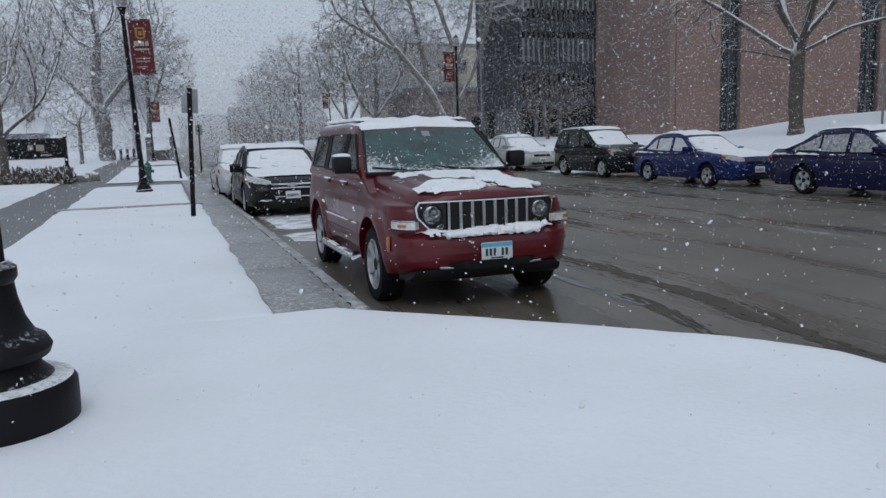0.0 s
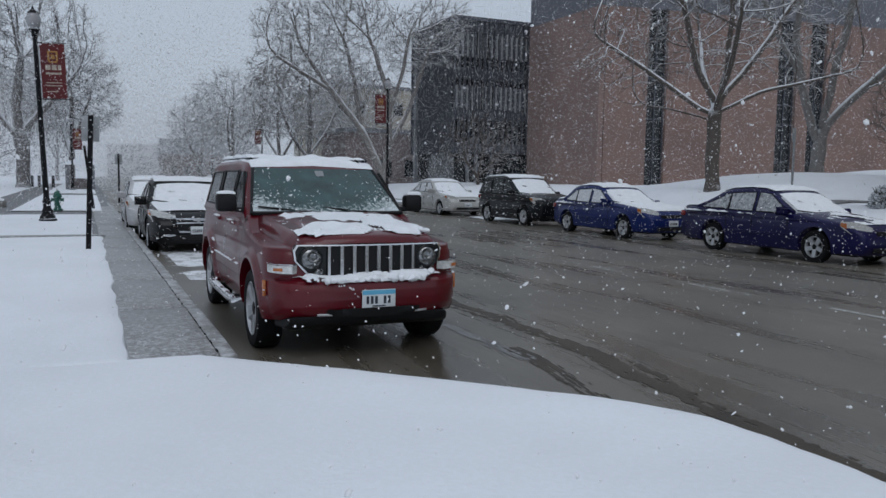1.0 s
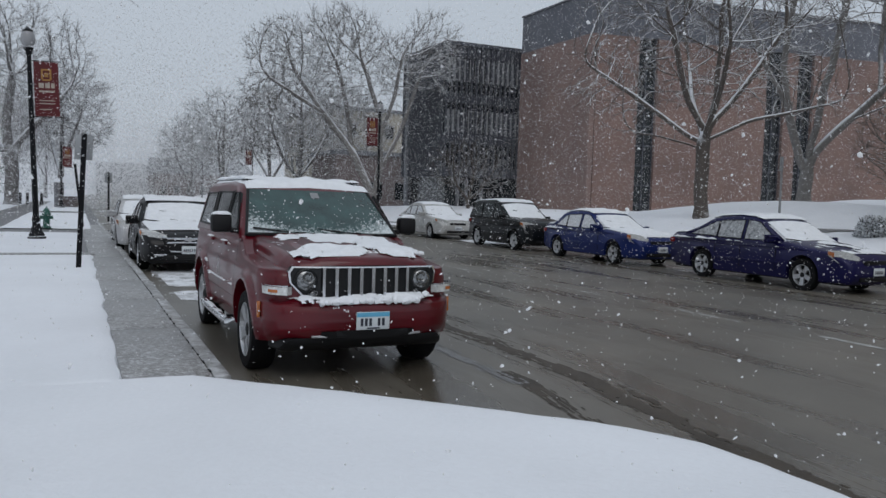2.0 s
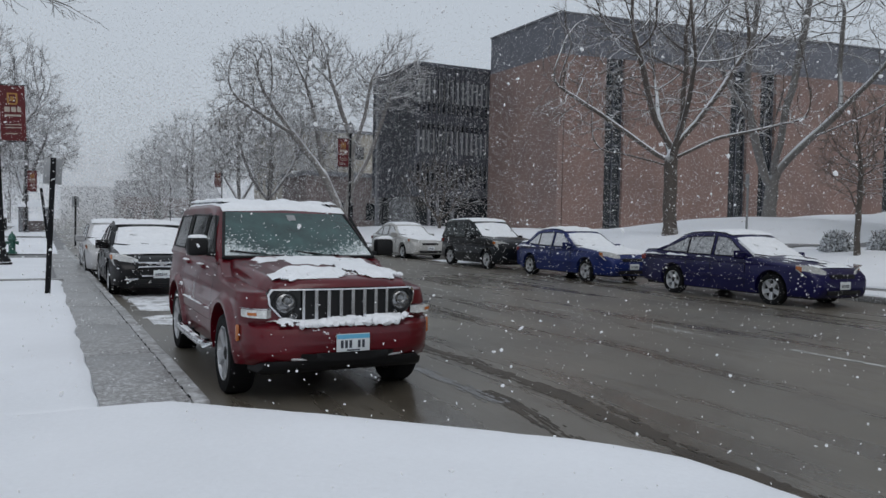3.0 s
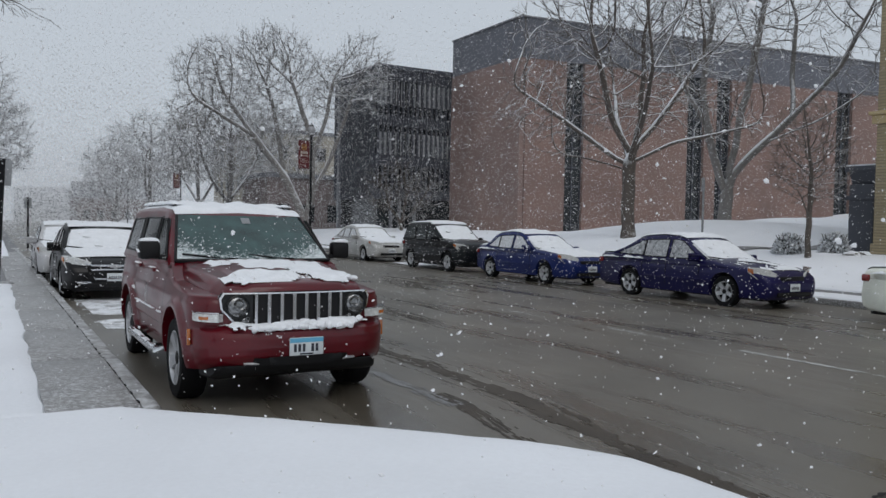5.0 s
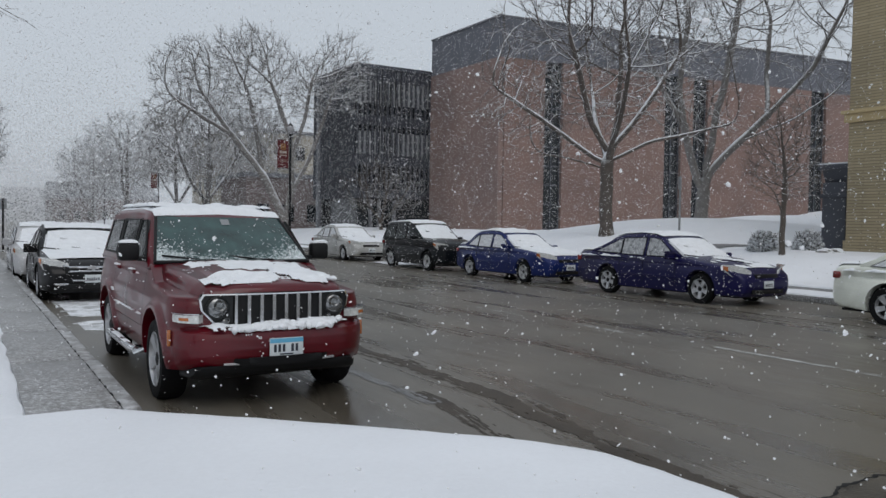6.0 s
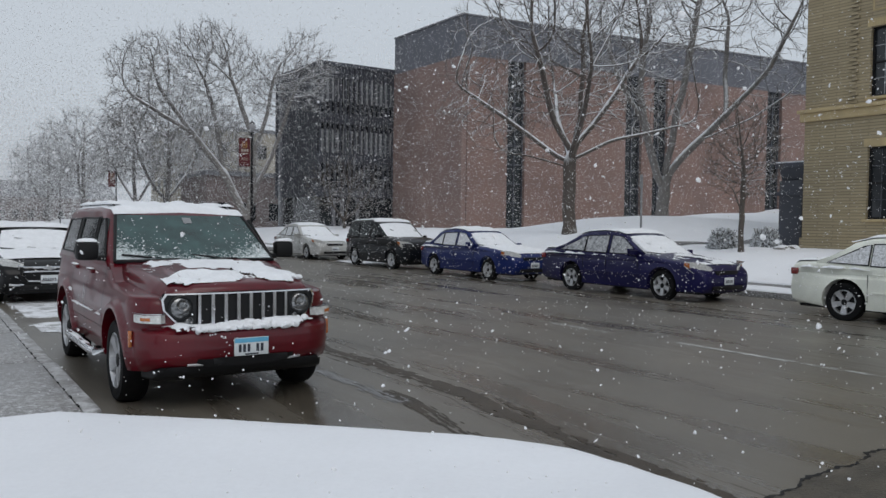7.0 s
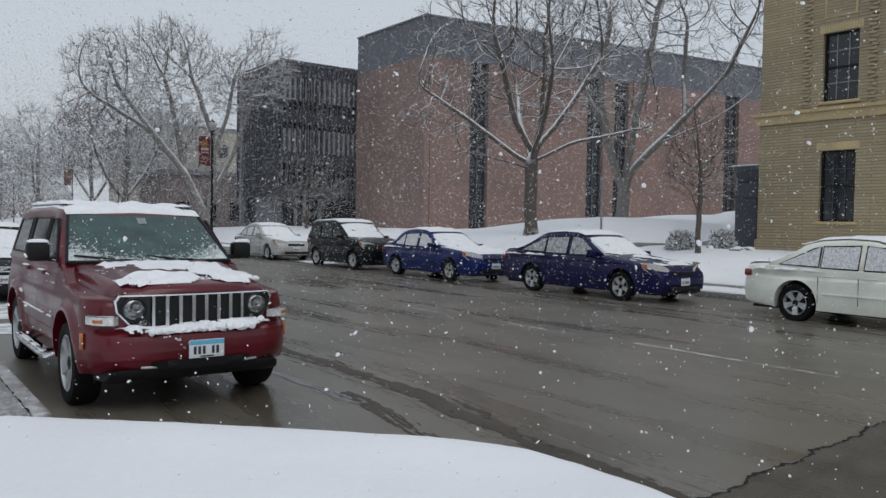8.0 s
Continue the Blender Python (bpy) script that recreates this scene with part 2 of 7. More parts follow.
def prism(bm, poly, fn, depth):
    """A plate: 2D polygon mapped by fn(u, v, d) to space, from d = 0 to d = depth."""
    a = [bm.verts.new(fn(u, v, 0)) for u, v in poly]
    b = [bm.verts.new(fn(u, v, depth)) for u, v in poly]
    bm.faces.new(a)
    bm.faces.new(b[::-1])
    for k in range(len(poly)):
        bm.faces.new((a[k], b[k], b[(k + 1) % len(poly)], a[(k + 1) % len(poly)]))
    return bm


def sheet(bm, xs, ys, fn, keep=None):
    """A grid of faces at fn(x, y)."""
    vs = [[bm.verts.new(fn(x, y)) for x in xs] for y in ys]
    for j in range(len(ys) - 1):
        for i in range(len(xs) - 1):
            if keep is None or keep((xs[i] + xs[i + 1]) / 2, (ys[j] + ys[j + 1]) / 2):
                bm.faces.new((vs[j][i], vs[j][i + 1], vs[j + 1][i + 1], vs[j + 1][i]))
    loose = [v for v in bm.verts if not v.link_faces]
    bmesh.ops.delete(bm, geom=loose, context="VERTS")
    return bm


def steps(a, b, n):
    return [a + (b - a) * k / n for k in range(n + 1)]


def nz(x, y, z=0.0, s=1.0):
    return noise.noise((x * s, y * s, z))


# ---- ground, road, kerbs ----
def edge_x(y):
    """Where the snow of the kerb extension ends against the road."""
    pts = ((-60.0, 2.15), (-5.1, 2.2), (-4.5, 2.23), (-4.06, 2.23), (-3.63, 2.155), (-3.05, 1.82), (-2.18, 0.94), (-1.53, 0.24), (-0.92, -0.456))
    x = pts[-1][1]
    for (ya, xa), (yb, xb) in zip(pts, pts[1:]):
        if ya <= y <= yb:
            x = xa + (xb - xa) * (y - ya) / (yb - ya)
    return x + 0.035 * nz(0, y, 3, 1.6) + 0.018 * nz(0, y, 7, 6)


HILL = ((17.2, 4, 0.28), (19.7, 7.6, 0.93), (24, 8.2, 0.88), (24, 0, 0.85), (20.3, 16, 1.33), (27.4, 17.3, 2.05), (29.4, 36, 1.2), (18, 30, 0.4),
        (34.7, 36, 1.25), (48, 36, 2.3), (64, 36, 3.3), (40, 20, 2.4), (18, 45, 0.5), (23.3, 46, 1.2), (16, 70, 0.3), (40, 90, 1.5))


def hill(x, y):
    """Height of the lawn across the road."""
    w = [(1 / ((x - a) ** 2 + 0.5 * (y - b) ** 2 + 1.0) ** 1.5, h) for a, b, h in HILL]
    top = sum(a * h for a, h in w) / sum(a for a, h in w)
    k = min(1, max(0, (x - 16.4) / 4.5))
    k = k * k * (3 - 2 * k)
    return 0.19 + (top - 0.19) * k + 0.03 * nz(x, y, 0, 0.7) * k


bm = bmesh.new()
sheet(bm, [-900, -300, -100, -40, -10, 20, 60, 150, 400, 900], [-300, -60, -10, 40, 100, 200, 400, 900, 1800], lambda x, y: (x, y, -0.06))
tagged(link("ground", bm, SNOW), "snow covered ground reaching to the horizon", "ground", kind="structure")

def road_z(x):
    """The road is cambered."""
    return 0.012 * math.sin(math.pi * (x + 0.4) / 15)


bm = bmesh.new()
sheet(bm, steps(-0.46, 14.5, 40), steps(-50, 260, 200), lambda x, y: (x, y, road_z(x)))
tagged(link("road", bm, ASPHALT), "wet dark asphalt street with tracks of slush", "road", kind="structure")

# lane line dashes, worn
bm_lines = []
for y0, y1, x in ((-3.15, -0.3, 7.18), (0.9, 2.4, 7.05), (3.6, 5.6, 6.95), (7.9, 9.8, 6.7), (13, 15.5, 6.5), (20, 23, 6.4)):
    bm = bmesh.new()
    sheet(bm, steps(x - 0.05, x + 0.05, 4), steps(y0, y1, 60), lambda a, b: (a, b, road_z(a) + 0.004), lambda a, b: nz(a * 30, b * 6, x) + 0.5 * nz(a * 3, b * 1.5, 4) > (-0.3 if y0 < -2 else 0.06))
    ob = link("lane_line", bm, WHITE_LINE)
    tagged(ob, "worn white lane line on wet asphalt", "road marking", "lane lines", "structure")

# dark wet tyre tracks and blotches, ragged at the edges
TRACK = mat("wet_track", (0.068, 0.057, 0.046), 0.5, spec=0.2, vary=0.4, scale=2, bump=0.5, bump_scale=50)
SLUSH = mat("slush", (0.11, 0.097, 0.082), 0.45, vary=0.4, scale=3, bump=0.8, bump_scale=30)
def track_x(y):
    """The line of the wheels that pulled out past the kerb extension."""
    return lerp_track(((-34, 2.42), (-4.6, 2.46), (-3.1, 2.55), (-1.4, 2.82), (1.4, 2.8), (8, 2.9), (26, 3.0)), y)


def lerp_track(pts, t):
    for (a, va), (b, vb) in zip(pts, pts[1:]):
        if t <= b:
            return va + (vb - va) * (t - a) / (b - a)
    return pts[-1][1]


for off, y0, y1, wide, grain in ((0.0, -20, 22, 0.2, 0.9), (-0.62, -4.2, -0.9, 0.13, 1.5), (8.5, -4, 24, 0.08, 0.8)):
    bm = bmesh.new()
    sheet(bm, steps(-1, 1, 16), steps(y0, y1, int((y1 - y0) * 16)), lambda u, y: (track_x(y) + off + 0.05 * nz(0, y, off, 0.5) + u * wide, y, road_z(track_x(y) + off) + 0.003),
          lambda u, y: 1 - abs(u) + 0.9 * nz(u * 2, y, off + 3, 1.2) * grain + 0.6 * nz(u * 5, y, off, 7) * grain > 0.25 + 0.2 * grain)
    tagged(link("tyre_track", bm, TRACK), "dark wet tyre track on the street", "tyre track", "tyre tracks", "stuff")
for off, y0, y1, wide in ((0.27, -6, 16, 0.035), (-0.25, -5.5, 12, 0.025), (8.3, -4, 22, 0.04)):
    bm = bmesh.new()
    sheet(bm, steps(-1, 1, 6), steps(y0, y1, 260), lambda u, y: (track_x(y) + off + 0.05 * nz(0, y, off, 0.8) + u * wide * (1 + 0.7 * nz(u, y, 5, 2)), y, road_z(track_x(y) + off) - 0.004 + 0.016 * (1 - u * u) * max(0, 0.3 + nz(u, y, 9, 3))))
    tagged(link("slush_ridge", bm, SLUSH), "brown ridge of slush along a tyre track", "slush", "slush ridges", "stuff")

# thin snow lying on the parking lane
THIN = with_snow(mat("thin_snow", (0.13, 0.125, 0.12), 0.5, vary=0.3, scale=3, bump=0.5), 0.3, 0.55, 2.2, 1.0, False)
for x0, x1, y0, y1 in ((-0.1, 2.3, 6.5, 9.6), (-0.1, 2.0, 4.7, 6.0), (12.4, 14.4, 18.9, 21.5)):
    bm = bmesh.new()
    sheet(bm, steps(x0, x1, 30), steps(y0, y1, 40), lambda x, y: (x, y, road_z(x) + 0.005 + 0.002 * nz(x, y, 1, 3)),
          lambda x, y: 0.5 * nz(x, y, 4, 1.3) + 0.25 * nz(x, y, 8, 5) < 1.3 * min(x - x0, x1 - x, 0.35) / 0.35 * min(1, (y - y0) / 0.5, (y1 - y) / 0.5) - 0.2)
    tagged(link("thin_snow", bm, THIN), "thin patch of snow on the wet road", "snow", "thin snow", "stuff")

# faint slushy streak along the parking lane's edge
FAINT = mat("thin_slush", (0.2, 0.2, 0.203), 0.35, vary=0.3, scale=5, bump=0.5)
bm = bmesh.new()
sheet(bm, steps(-1, 1, 12), steps(-1.4, 4, 160), lambda u, y: (2.1 + 0.03 * nz(0, y, 2, 1) + 0.12 * u, y, road_z(2.1) + 0.004),
      lambda u, y: 1 - abs(u) + 0.9 * nz(u * 2, y, 4, 2.5) + 0.6 * nz(u * 5, y, 8, 9) > 0.5)
tagged(link("slush_streak", bm, FAINT), "pale streak of slush on the wet road", "slush", kind="stuff")

# pavement crack at the near road edge
def crack_y(t):
    return -4.62 + 0.35 * t + 0.16 * nz(t * 5, 0, 1) + 0.05 * nz(t * 22, 0, 2) + 0.03 * nz(t * 70, 0, 3)


WORN = mat("worn_asphalt", (0.075, 0.065, 0.05), 0.4, vary=0.5, scale=3, bump=0.9, bump_scale=45, spec=0.4)
bm = bmesh.new()
sheet(bm, steps(2.0, 9.5, 120), steps(0, 1, 12), lambda x, v: (x, crack_y((x - 2.55) / 4.2) - 0.01 - 5.0 * v, road_z(x) + 0.0025))
tagged(link("worn_patch", bm, WORN), "dark coarse worn asphalt beyond the crack", "asphalt", kind="structure")
bm = bmesh.new()
sheet(bm, [-1, 1], steps(0, 1, 220), lambda u, t: (2.55 + 4.2 * t, crack_y(t) + u * (0.013 + 0.016 * nz(t * 14, 3, 1) + 0.012 * nz(t * 60, 3, 5)), road_z(2.55 + 4.2 * t) + 0.004))
tagged(link("pavement_crack", bm, BLACK_TRIM), "dark crack across the wet asphalt", "crack", kind="structure")

# the kerb extension where the camera stands: thick snow with a rounded lip
LIP = ((0.0, -0.03), (0.012, 0.06), (0.03, 0.105), (0.06, 0.135), (0.1, 0.152), (0.18, 0.165), (0.35, 0.17), (0.7, 0.17), (1.2, 0.17), (1.8, 0.172), (2.5, 0.175), (3.5, 0.18), (5, 0.19), (8, 0.2), (14, 0.2), (30, 0.2), (70, 0.2))
bm = bmesh.new()
rows_y = [-60, -30, -18, -12, -9, -7.5] + steps(-6.5, -0.93, 90)
vs = [[bm.verts.new((edge_x(y) - s + 0.006 * nz(s * 9, y, 2, 6), y, z + (0.012 * nz(s, y, 1, 1.3) + 0.004 * nz(s, y, 6, 7)) * min(1, s * 4))) for s, z in LIP] for y in rows_y]
for a, b in zip(vs, vs[1:]):
    for k in range(len(LIP) - 1):
        bm.faces.new((a[k], a[k + 1], b[k + 1], b[k]))
tagged(link("snow_bank", bm, SNOW), "smooth fresh snow over the kerb extension", "snow", kind="structure")
# kerb under the snow's edge
bm = bmesh.new()
for ya, yb in zip(rows_y, rows_y[1:]):
    xa, xb = edge_x(ya) - 0.02, edge_x(yb) - 0.02
    f = [bm.verts.new(p) for p in ((xa, ya, -0.05), (xb, yb, -0.05), (xb, yb, 0.06), (xa, ya, 0.06), (xa - 0.15, ya, 0.06), (xb - 0.15, yb, 0.06))]
    bm.faces.new(f[:4])
    bm.faces.new((f[3], f[2], f[5], f[4]))
bmesh.ops.remove_doubles(bm, verts=bm.verts, dist=0.001)
tagged(link("kerb_corner", bm, CONCRETE), "wet concrete kerb under the snow", "kerb", kind="structure")

# snow verge between kerb strip and walk
def verge(name, x0, x1, y0, y1, z0, nx, ny, ragged0=0.05, ragged1=0.05):
    bm = bmesh.new()
    def at(u, y):
        a, b = x0 + ragged0 * (nz(1, y, 1, 1.4) + 0.4 * nz(1, y, 6, 6)), x1 + ragged1 * (nz(2, y, 2, 1.4) + 0.4 * nz(2, y, 8, 6))
        x = a + (b - a) * u
        rim = min(1.0, min(x - a, b - x, y - y0 + 0.02, y1 - y + 0.02) / 0.12)
        return (x, y, z0 + 0.06 * math.sqrt(max(0, rim * (2 - rim))) - 0.03 + 0.012 * nz(x, y, 3, 1.5))
    us = sorted({0, 0.01, 0.03, 0.06, 0.94, 0.97, 0.99, 1} | set(steps(0.1, 0.9, nx)))
    ys = sorted({y0, y0 + 0.02, y0 + 0.06, y0 + 0.12, y1 - 0.12, y1 - 0.06, y1 - 0.02, y1} | set(steps(y0 + 0.3, y1 - 0.3, ny)))
    sheet(bm, us, ys, at)
    return tagged(link(name, bm, SNOW), "strip of untouched snow beside the walk", "snow", kind="structure")


bm = bmesh.new()
sheet(bm, [-90, -60, -30, -12, -6, -0.45], steps(-0.98, 27, 40) + steps(32, 90, 10), lambda x, y: (x, y, 0.125))
tagged(link("pavement", bm, WALK), "wet grey concrete walk cleared of snow", "pavement", kind="structure")
verge("verge_near", -4.1, -1.1, -1.0, 11.55, 0.15, 14, 60)
verge("verge_mid", -4.05, -1.3, 12.05, 21.2, 0.15, 12, 40)
verge("verge_far", -3.9, -0.9, 24.2, 44, 0.15, 10, 40)
verge("lawn_near", -60, -5.6, -1.0, 27.5, 0.16, 30, 60)
verge("lawn_far", -60, -5.6, 29.0, 88, 0.16, 30, 60)
verge("verge_distant", -3.9, -0.9, 48, 90, 0.15, 10, 40)
bm = boxed(-4.2, -1.05, 11.62, 11.98, 0.13, 0.185, 0.01)
tagged(link("kerb_line", bm, CONCRETE), "bare concrete edging crossing the snow", "edging", kind="structure")

# kerb strip with joints: separate concrete slabs
slab_bm = boxed(-0.33, 0.33, 0, 2.38, 0.0, 0.055, 0.008)
slab_me = link("slab", slab_bm, CONCRETE)
slabs = base("kerb_walk", Matrix.Translation((0, 0, 0)), "narrow wet concrete strip along the kerb", "pavement", kind="structure")
slab_me.parent = slabs
slab_me.matrix_world = pose(-0.79, -0.9, 0.1)
for k in range(1, 12):
    c = new("slab", slab_me.data)
    c.parent = slabs
    c.matrix_world = pose(-0.79 - 0.012 * k, -0.9 + 2.4 * k, 0.1)
KERB = with_snow(mat("kerb_concrete", (0.22, 0.215, 0.21), 0.4, vary=0.25, scale=3, bump=0.4), 0.42, 0.78, 5, 1.0, False)
kerb_near = base("kerb_near", Matrix(), "pale concrete kerb dusted with snow", "kerb", kind="structure")
for k in range(14):
    o = part("kerb_stone", boxed(-0.445 - 0.012 * k, -0.3 - 0.012 * k, -0.9 + 2.4 * k, -0.91 + 2.4 * (k + 1), -0.02, 0.14, 0.03), KERB, kerb_near)
bm = bmesh.new()
sheet(bm, steps(0, 1, 5), steps(-0.9, 30, 90), lambda u, y: (-0.31 - 0.005 * y + u * (0.06 + 0.09 * nz(0, y, 4, 0.9)), y, 0.022 + 0.012 * (1 - u) + 0.004 * nz(u, y, 3, 4)))
tagged(link("gutter_snow", bm, KERB), "thin snow lying in the gutter", "snow", kind="stuff")
# dark clods along the joint between strip and kerb
bm = bmesh.new()
rng = random.Random(3)
y = -0.8
while y < 9:
    y += rng.choice((0.04, 0.05, 0.06, 0.3))
    box(bm, -0.462 - 0.005 * y, -0.445 - 0.005 * y, y, y + rng.uniform(0.02, 0.06), 0.14, 0.152)
tagged(link("joint_dirt", bm, BLACK_TRIM), "dark dirt along the kerb joint", "dirt", kind="stuff")

# far side: kerb, strip of snow, walk, rising lawn
bm = bmesh.new()
for k in range(60):
    box(bm, 14.5, 14.65, -40 + 4 * k, -36.02 + 4 * k, -0.02, 0.14, 0.02)
tagged(link("kerb_far", bm, CONCRETE), "concrete kerb across the road", "kerb", kind="structure")
bm = bmesh.new()
sheet(bm, [14.55, 14.6, 14.66, 14.8, 15.2, 15.6, 15.68, 15.7], steps(-40, 120, 200), lambda x, y: (x + 0.03 * nz(x, y, 1, 2), y, 0.1 if x < 14.57 or x > 15.69 else 0.17 + 0.015 * nz(x, y, 5, 1.5)))
tagged(link("verge_across", bm, SNOW), "strip of snow behind the far kerb", "snow", kind="structure")
bm = bmesh.new()
sheet(bm, [15.5, 16.9], steps(-40, 120, 40), lambda x, y: (x, y, 0.15))
tagged(link("pavement_across", bm, WALK), "wet walk across the road", "pavement", kind="structure")
bm = bmesh.new()
sheet(bm, [16.7, 16.75, 16.82] + steps(17, 30, 26) + steps(31, 72, 30) + [90, 140, 250], steps(-40, 0, 10) + steps(1, 60, 90) + steps(64, 130, 14) + [200, 300], lambda x, y: (x, y, 0.1 if x < 16.72 else hill(x, y)))
tagged(link("lawn_across", bm, SNOW), "snow covered lawn rising to the buildings", "lawn", kind="structure")
# walk that climbs the lawn beside the tan building
bm = bmesh.new()
sheet(bm, steps(-0.5, 0.5, 2), steps(0, 1, 40), lambda u, t: (18.6 + 7.5 * t, 10.6 + 0.4 * t + u * 0.7, hill(18.6 + 7.5 * t, 10.6 + 0.4 * t + u * 0.7) + 0.03))
tagged(link("garden_walk", bm, WALK), "wet walk climbing the snowy lawn", "pavement", kind="structure")


# ---- buildings ----
def wall_quad(bm, p, q, z0, z1, thick, inward):
    """An upright slab from p to q in plan, thick metres inwards."""
    n = Vector(inward) * thick
    prism(bm, ((0, z0), (1, z0), (1, z1), (0, z1)), lambda u, v, d: Vector((p[0] + (q[0] - p[0]) * u, p[1] + (q[1] - p[1]) * u, v)) + n * d, 1)
    return bm


def brick_hall():
    """Large brick hall with a dark metal top and slots of dark glass. Its long side runs askew from the corner."""
    x0, y0, y1, zb, zt, ztop, long = 29.2, 36.1, 45.2, 0.2, 12.85, 15.55, 62.0
    hall = base("brick_hall", pose(x0, y0, 0, 0, 0, -7.9), "large red brick hall with a dark metal top", "building")
    # the street side, in the hall's own axes
    qx, qy = (y1 - y0) * math.sin(radians(-7.9)), (y1 - y0) * math.cos(radians(-7.9))
    nx, ny = math.cos(radians(7.9)), math.sin(radians(7.9))
    inward = (nx, ny, 0)
    part("wall", wall_quad(bmesh.new(), (0, 0), (qx, qy), zb, zt, 0.4, inward), BRICK_W_LIT, hall, "red brick wall", False)
    cuts = [(3.55, 5.0), (13.85, 15.4), (16.5, 17.9), (28.6, 30.3)]
    a = 0.42
    for s, e in cuts + [(long, long)]:
        part("wall", wall_quad(bmesh.new(), (a, 0), (s, 0), zb, zt, 0.4, (0, 1, 0)), BRICK_S_SHADED, hall, "red brick wall", False)
        if e > s:
            w = part("window_slot", wall_quad(bmesh.new(), (s, 0.35), (e, 0.35), zb, zt, 0.1, (0, 1, 0)), DARK_GLASS, hall, "tall slot of dark glass", False)
            f = bmesh.new()
            for z in steps(zb + 1.5, zt - 0.5, 8):
                box(f, s, e, 0.27, 0.345, z - 0.05, z + 0.05)
            for x in (s + 0.05, (s + e) / 2, e - 0.05):
                box(f, x - 0.04, x + 0.04, 0.25, 0.345, zb, zt)
            part("window_frame", f, DARK_METAL, w, "dark metal mullions", False)
        a = e
    part("fascia", wall_quad(bmesh.new(), (0.04 + 0.02, 0.05), (qx + 0.05, qy), zt, ztop, 0.3, inward), FASCIA, hall, "dark metal cladding along the roof", False)
    part("fascia", wall_quad(bmesh.new(), (0.37, 0.05), (long, 0.05), zt, ztop, 0.3, (0, 1, 0)), FASCIA, hall, "dark metal cladding along the roof", False)
    r = bmesh.new()
    prism(r, ((-0.06, -0.06), (long, -0.06), (long, qy), (qx - 0.06, qy)), lambda u, v, d: Vector((u, v, ztop + 0.1 * d)), 1)
    part("roof", r, GREY_PANEL, hall, "flat roof with a metal edge", False)
    part("back_wall", wall_quad(bmesh.new(), (qx + 0.5, qy), (long, qy), zb, ztop - 0.01, 0.4, (0, -1, 0)), BRICK_S_SHADED, hall, "", False)
    part("end_wall", wall_quad(bmesh.new(), (long + 0.01, 0.4), (long + 0.01, qy - 0.5), zb, ztop - 0.01, 0.4, (-1, 0, 0)), BRICK_W_LIT, hall, "", False)


brick_hall()


def glass_wing():
    wing = base("glass_wing", Matrix(), "dark metal and glass wing with narrow upright fins", "building")
    x0, x1, y0, y1, zb, zt = 23.3, 30.6, 46.0, 54.2, 0.4, 13.15
    part("core", boxed(x0 + 0.3, x1 - 0.02, y0 + 0.3, y1, zb, zt - 0.05), DARK_GLASS, wing, "dark glass behind the fins", False)
    part("roof_edge", boxed(x0 - 0.1, x1 - 0.02, y0 - 0.1, y1 + 0.1, zt - 0.05, zt + 0.25, 0.03), DARK_METAL, wing, "dark roof edge", False)
    for z in (3.4, 5.9, 8.9, 12.3):
        part("spandrel", boxed(x0 + 0.1, x1 - 0.03, y0 + 0.1, y1 - 0.1, z, z + 0.75), DARK_METAL, wing, "dark spandrel band", False)
    fin = link("fin", boxed(-0.05, 0.05, -0.12, 0.12, 3.4, zt - 0.06), DARK_METAL, False)
    fin.parent = wing
    spots = [(x, y0, 0) for x in steps(x0 + 0.1, x1 - 0.2, 17)] + [(x0, y, 90) for y in steps(y0 + 0.5, y1 - 0.2, 16)]
    for k, (x, y, r) in enumerate(spots):
        o = fin if k == 0 else new("fin", fin.data)
        o.parent = wing
        o.matrix_world = pose(x, y, 0, 0, 0, r)
    pane = link("window_pane", boxed(-0.16, 0.16, -0.02, 0.02, 0, 1.7), SIGN_GREY, False)
    pane.parent = wing
    k = 0
    for z in (10.5, 6.7):
        for x in steps(x0 + 0.42, x1 - 0.55, 14):
            o = pane if k == 0 else new("window_pane", pane.data)
            o.parent = wing
            o.matrix_world = pose(x, y0 + 0.2, z)
            k += 1
    part("pilaster", boxed(x0 - 0.15, x0 + 0.1, y1 - 1.3, y1 - 0.9, zb, zt - 0.1), GREY_PANEL, wing, "pale metal upright", False)
    f = bmesh.new()
    for x in (24.6, 25.3, 26.6):
        box(f, x - 0.1, x + 0.1, y0 - 0.05, y0 + 0.2, zb, 3.3)
    part("entrance_post", f, GREY_PANEL, wing, "pale posts at the entrance", False)


glass_wing()


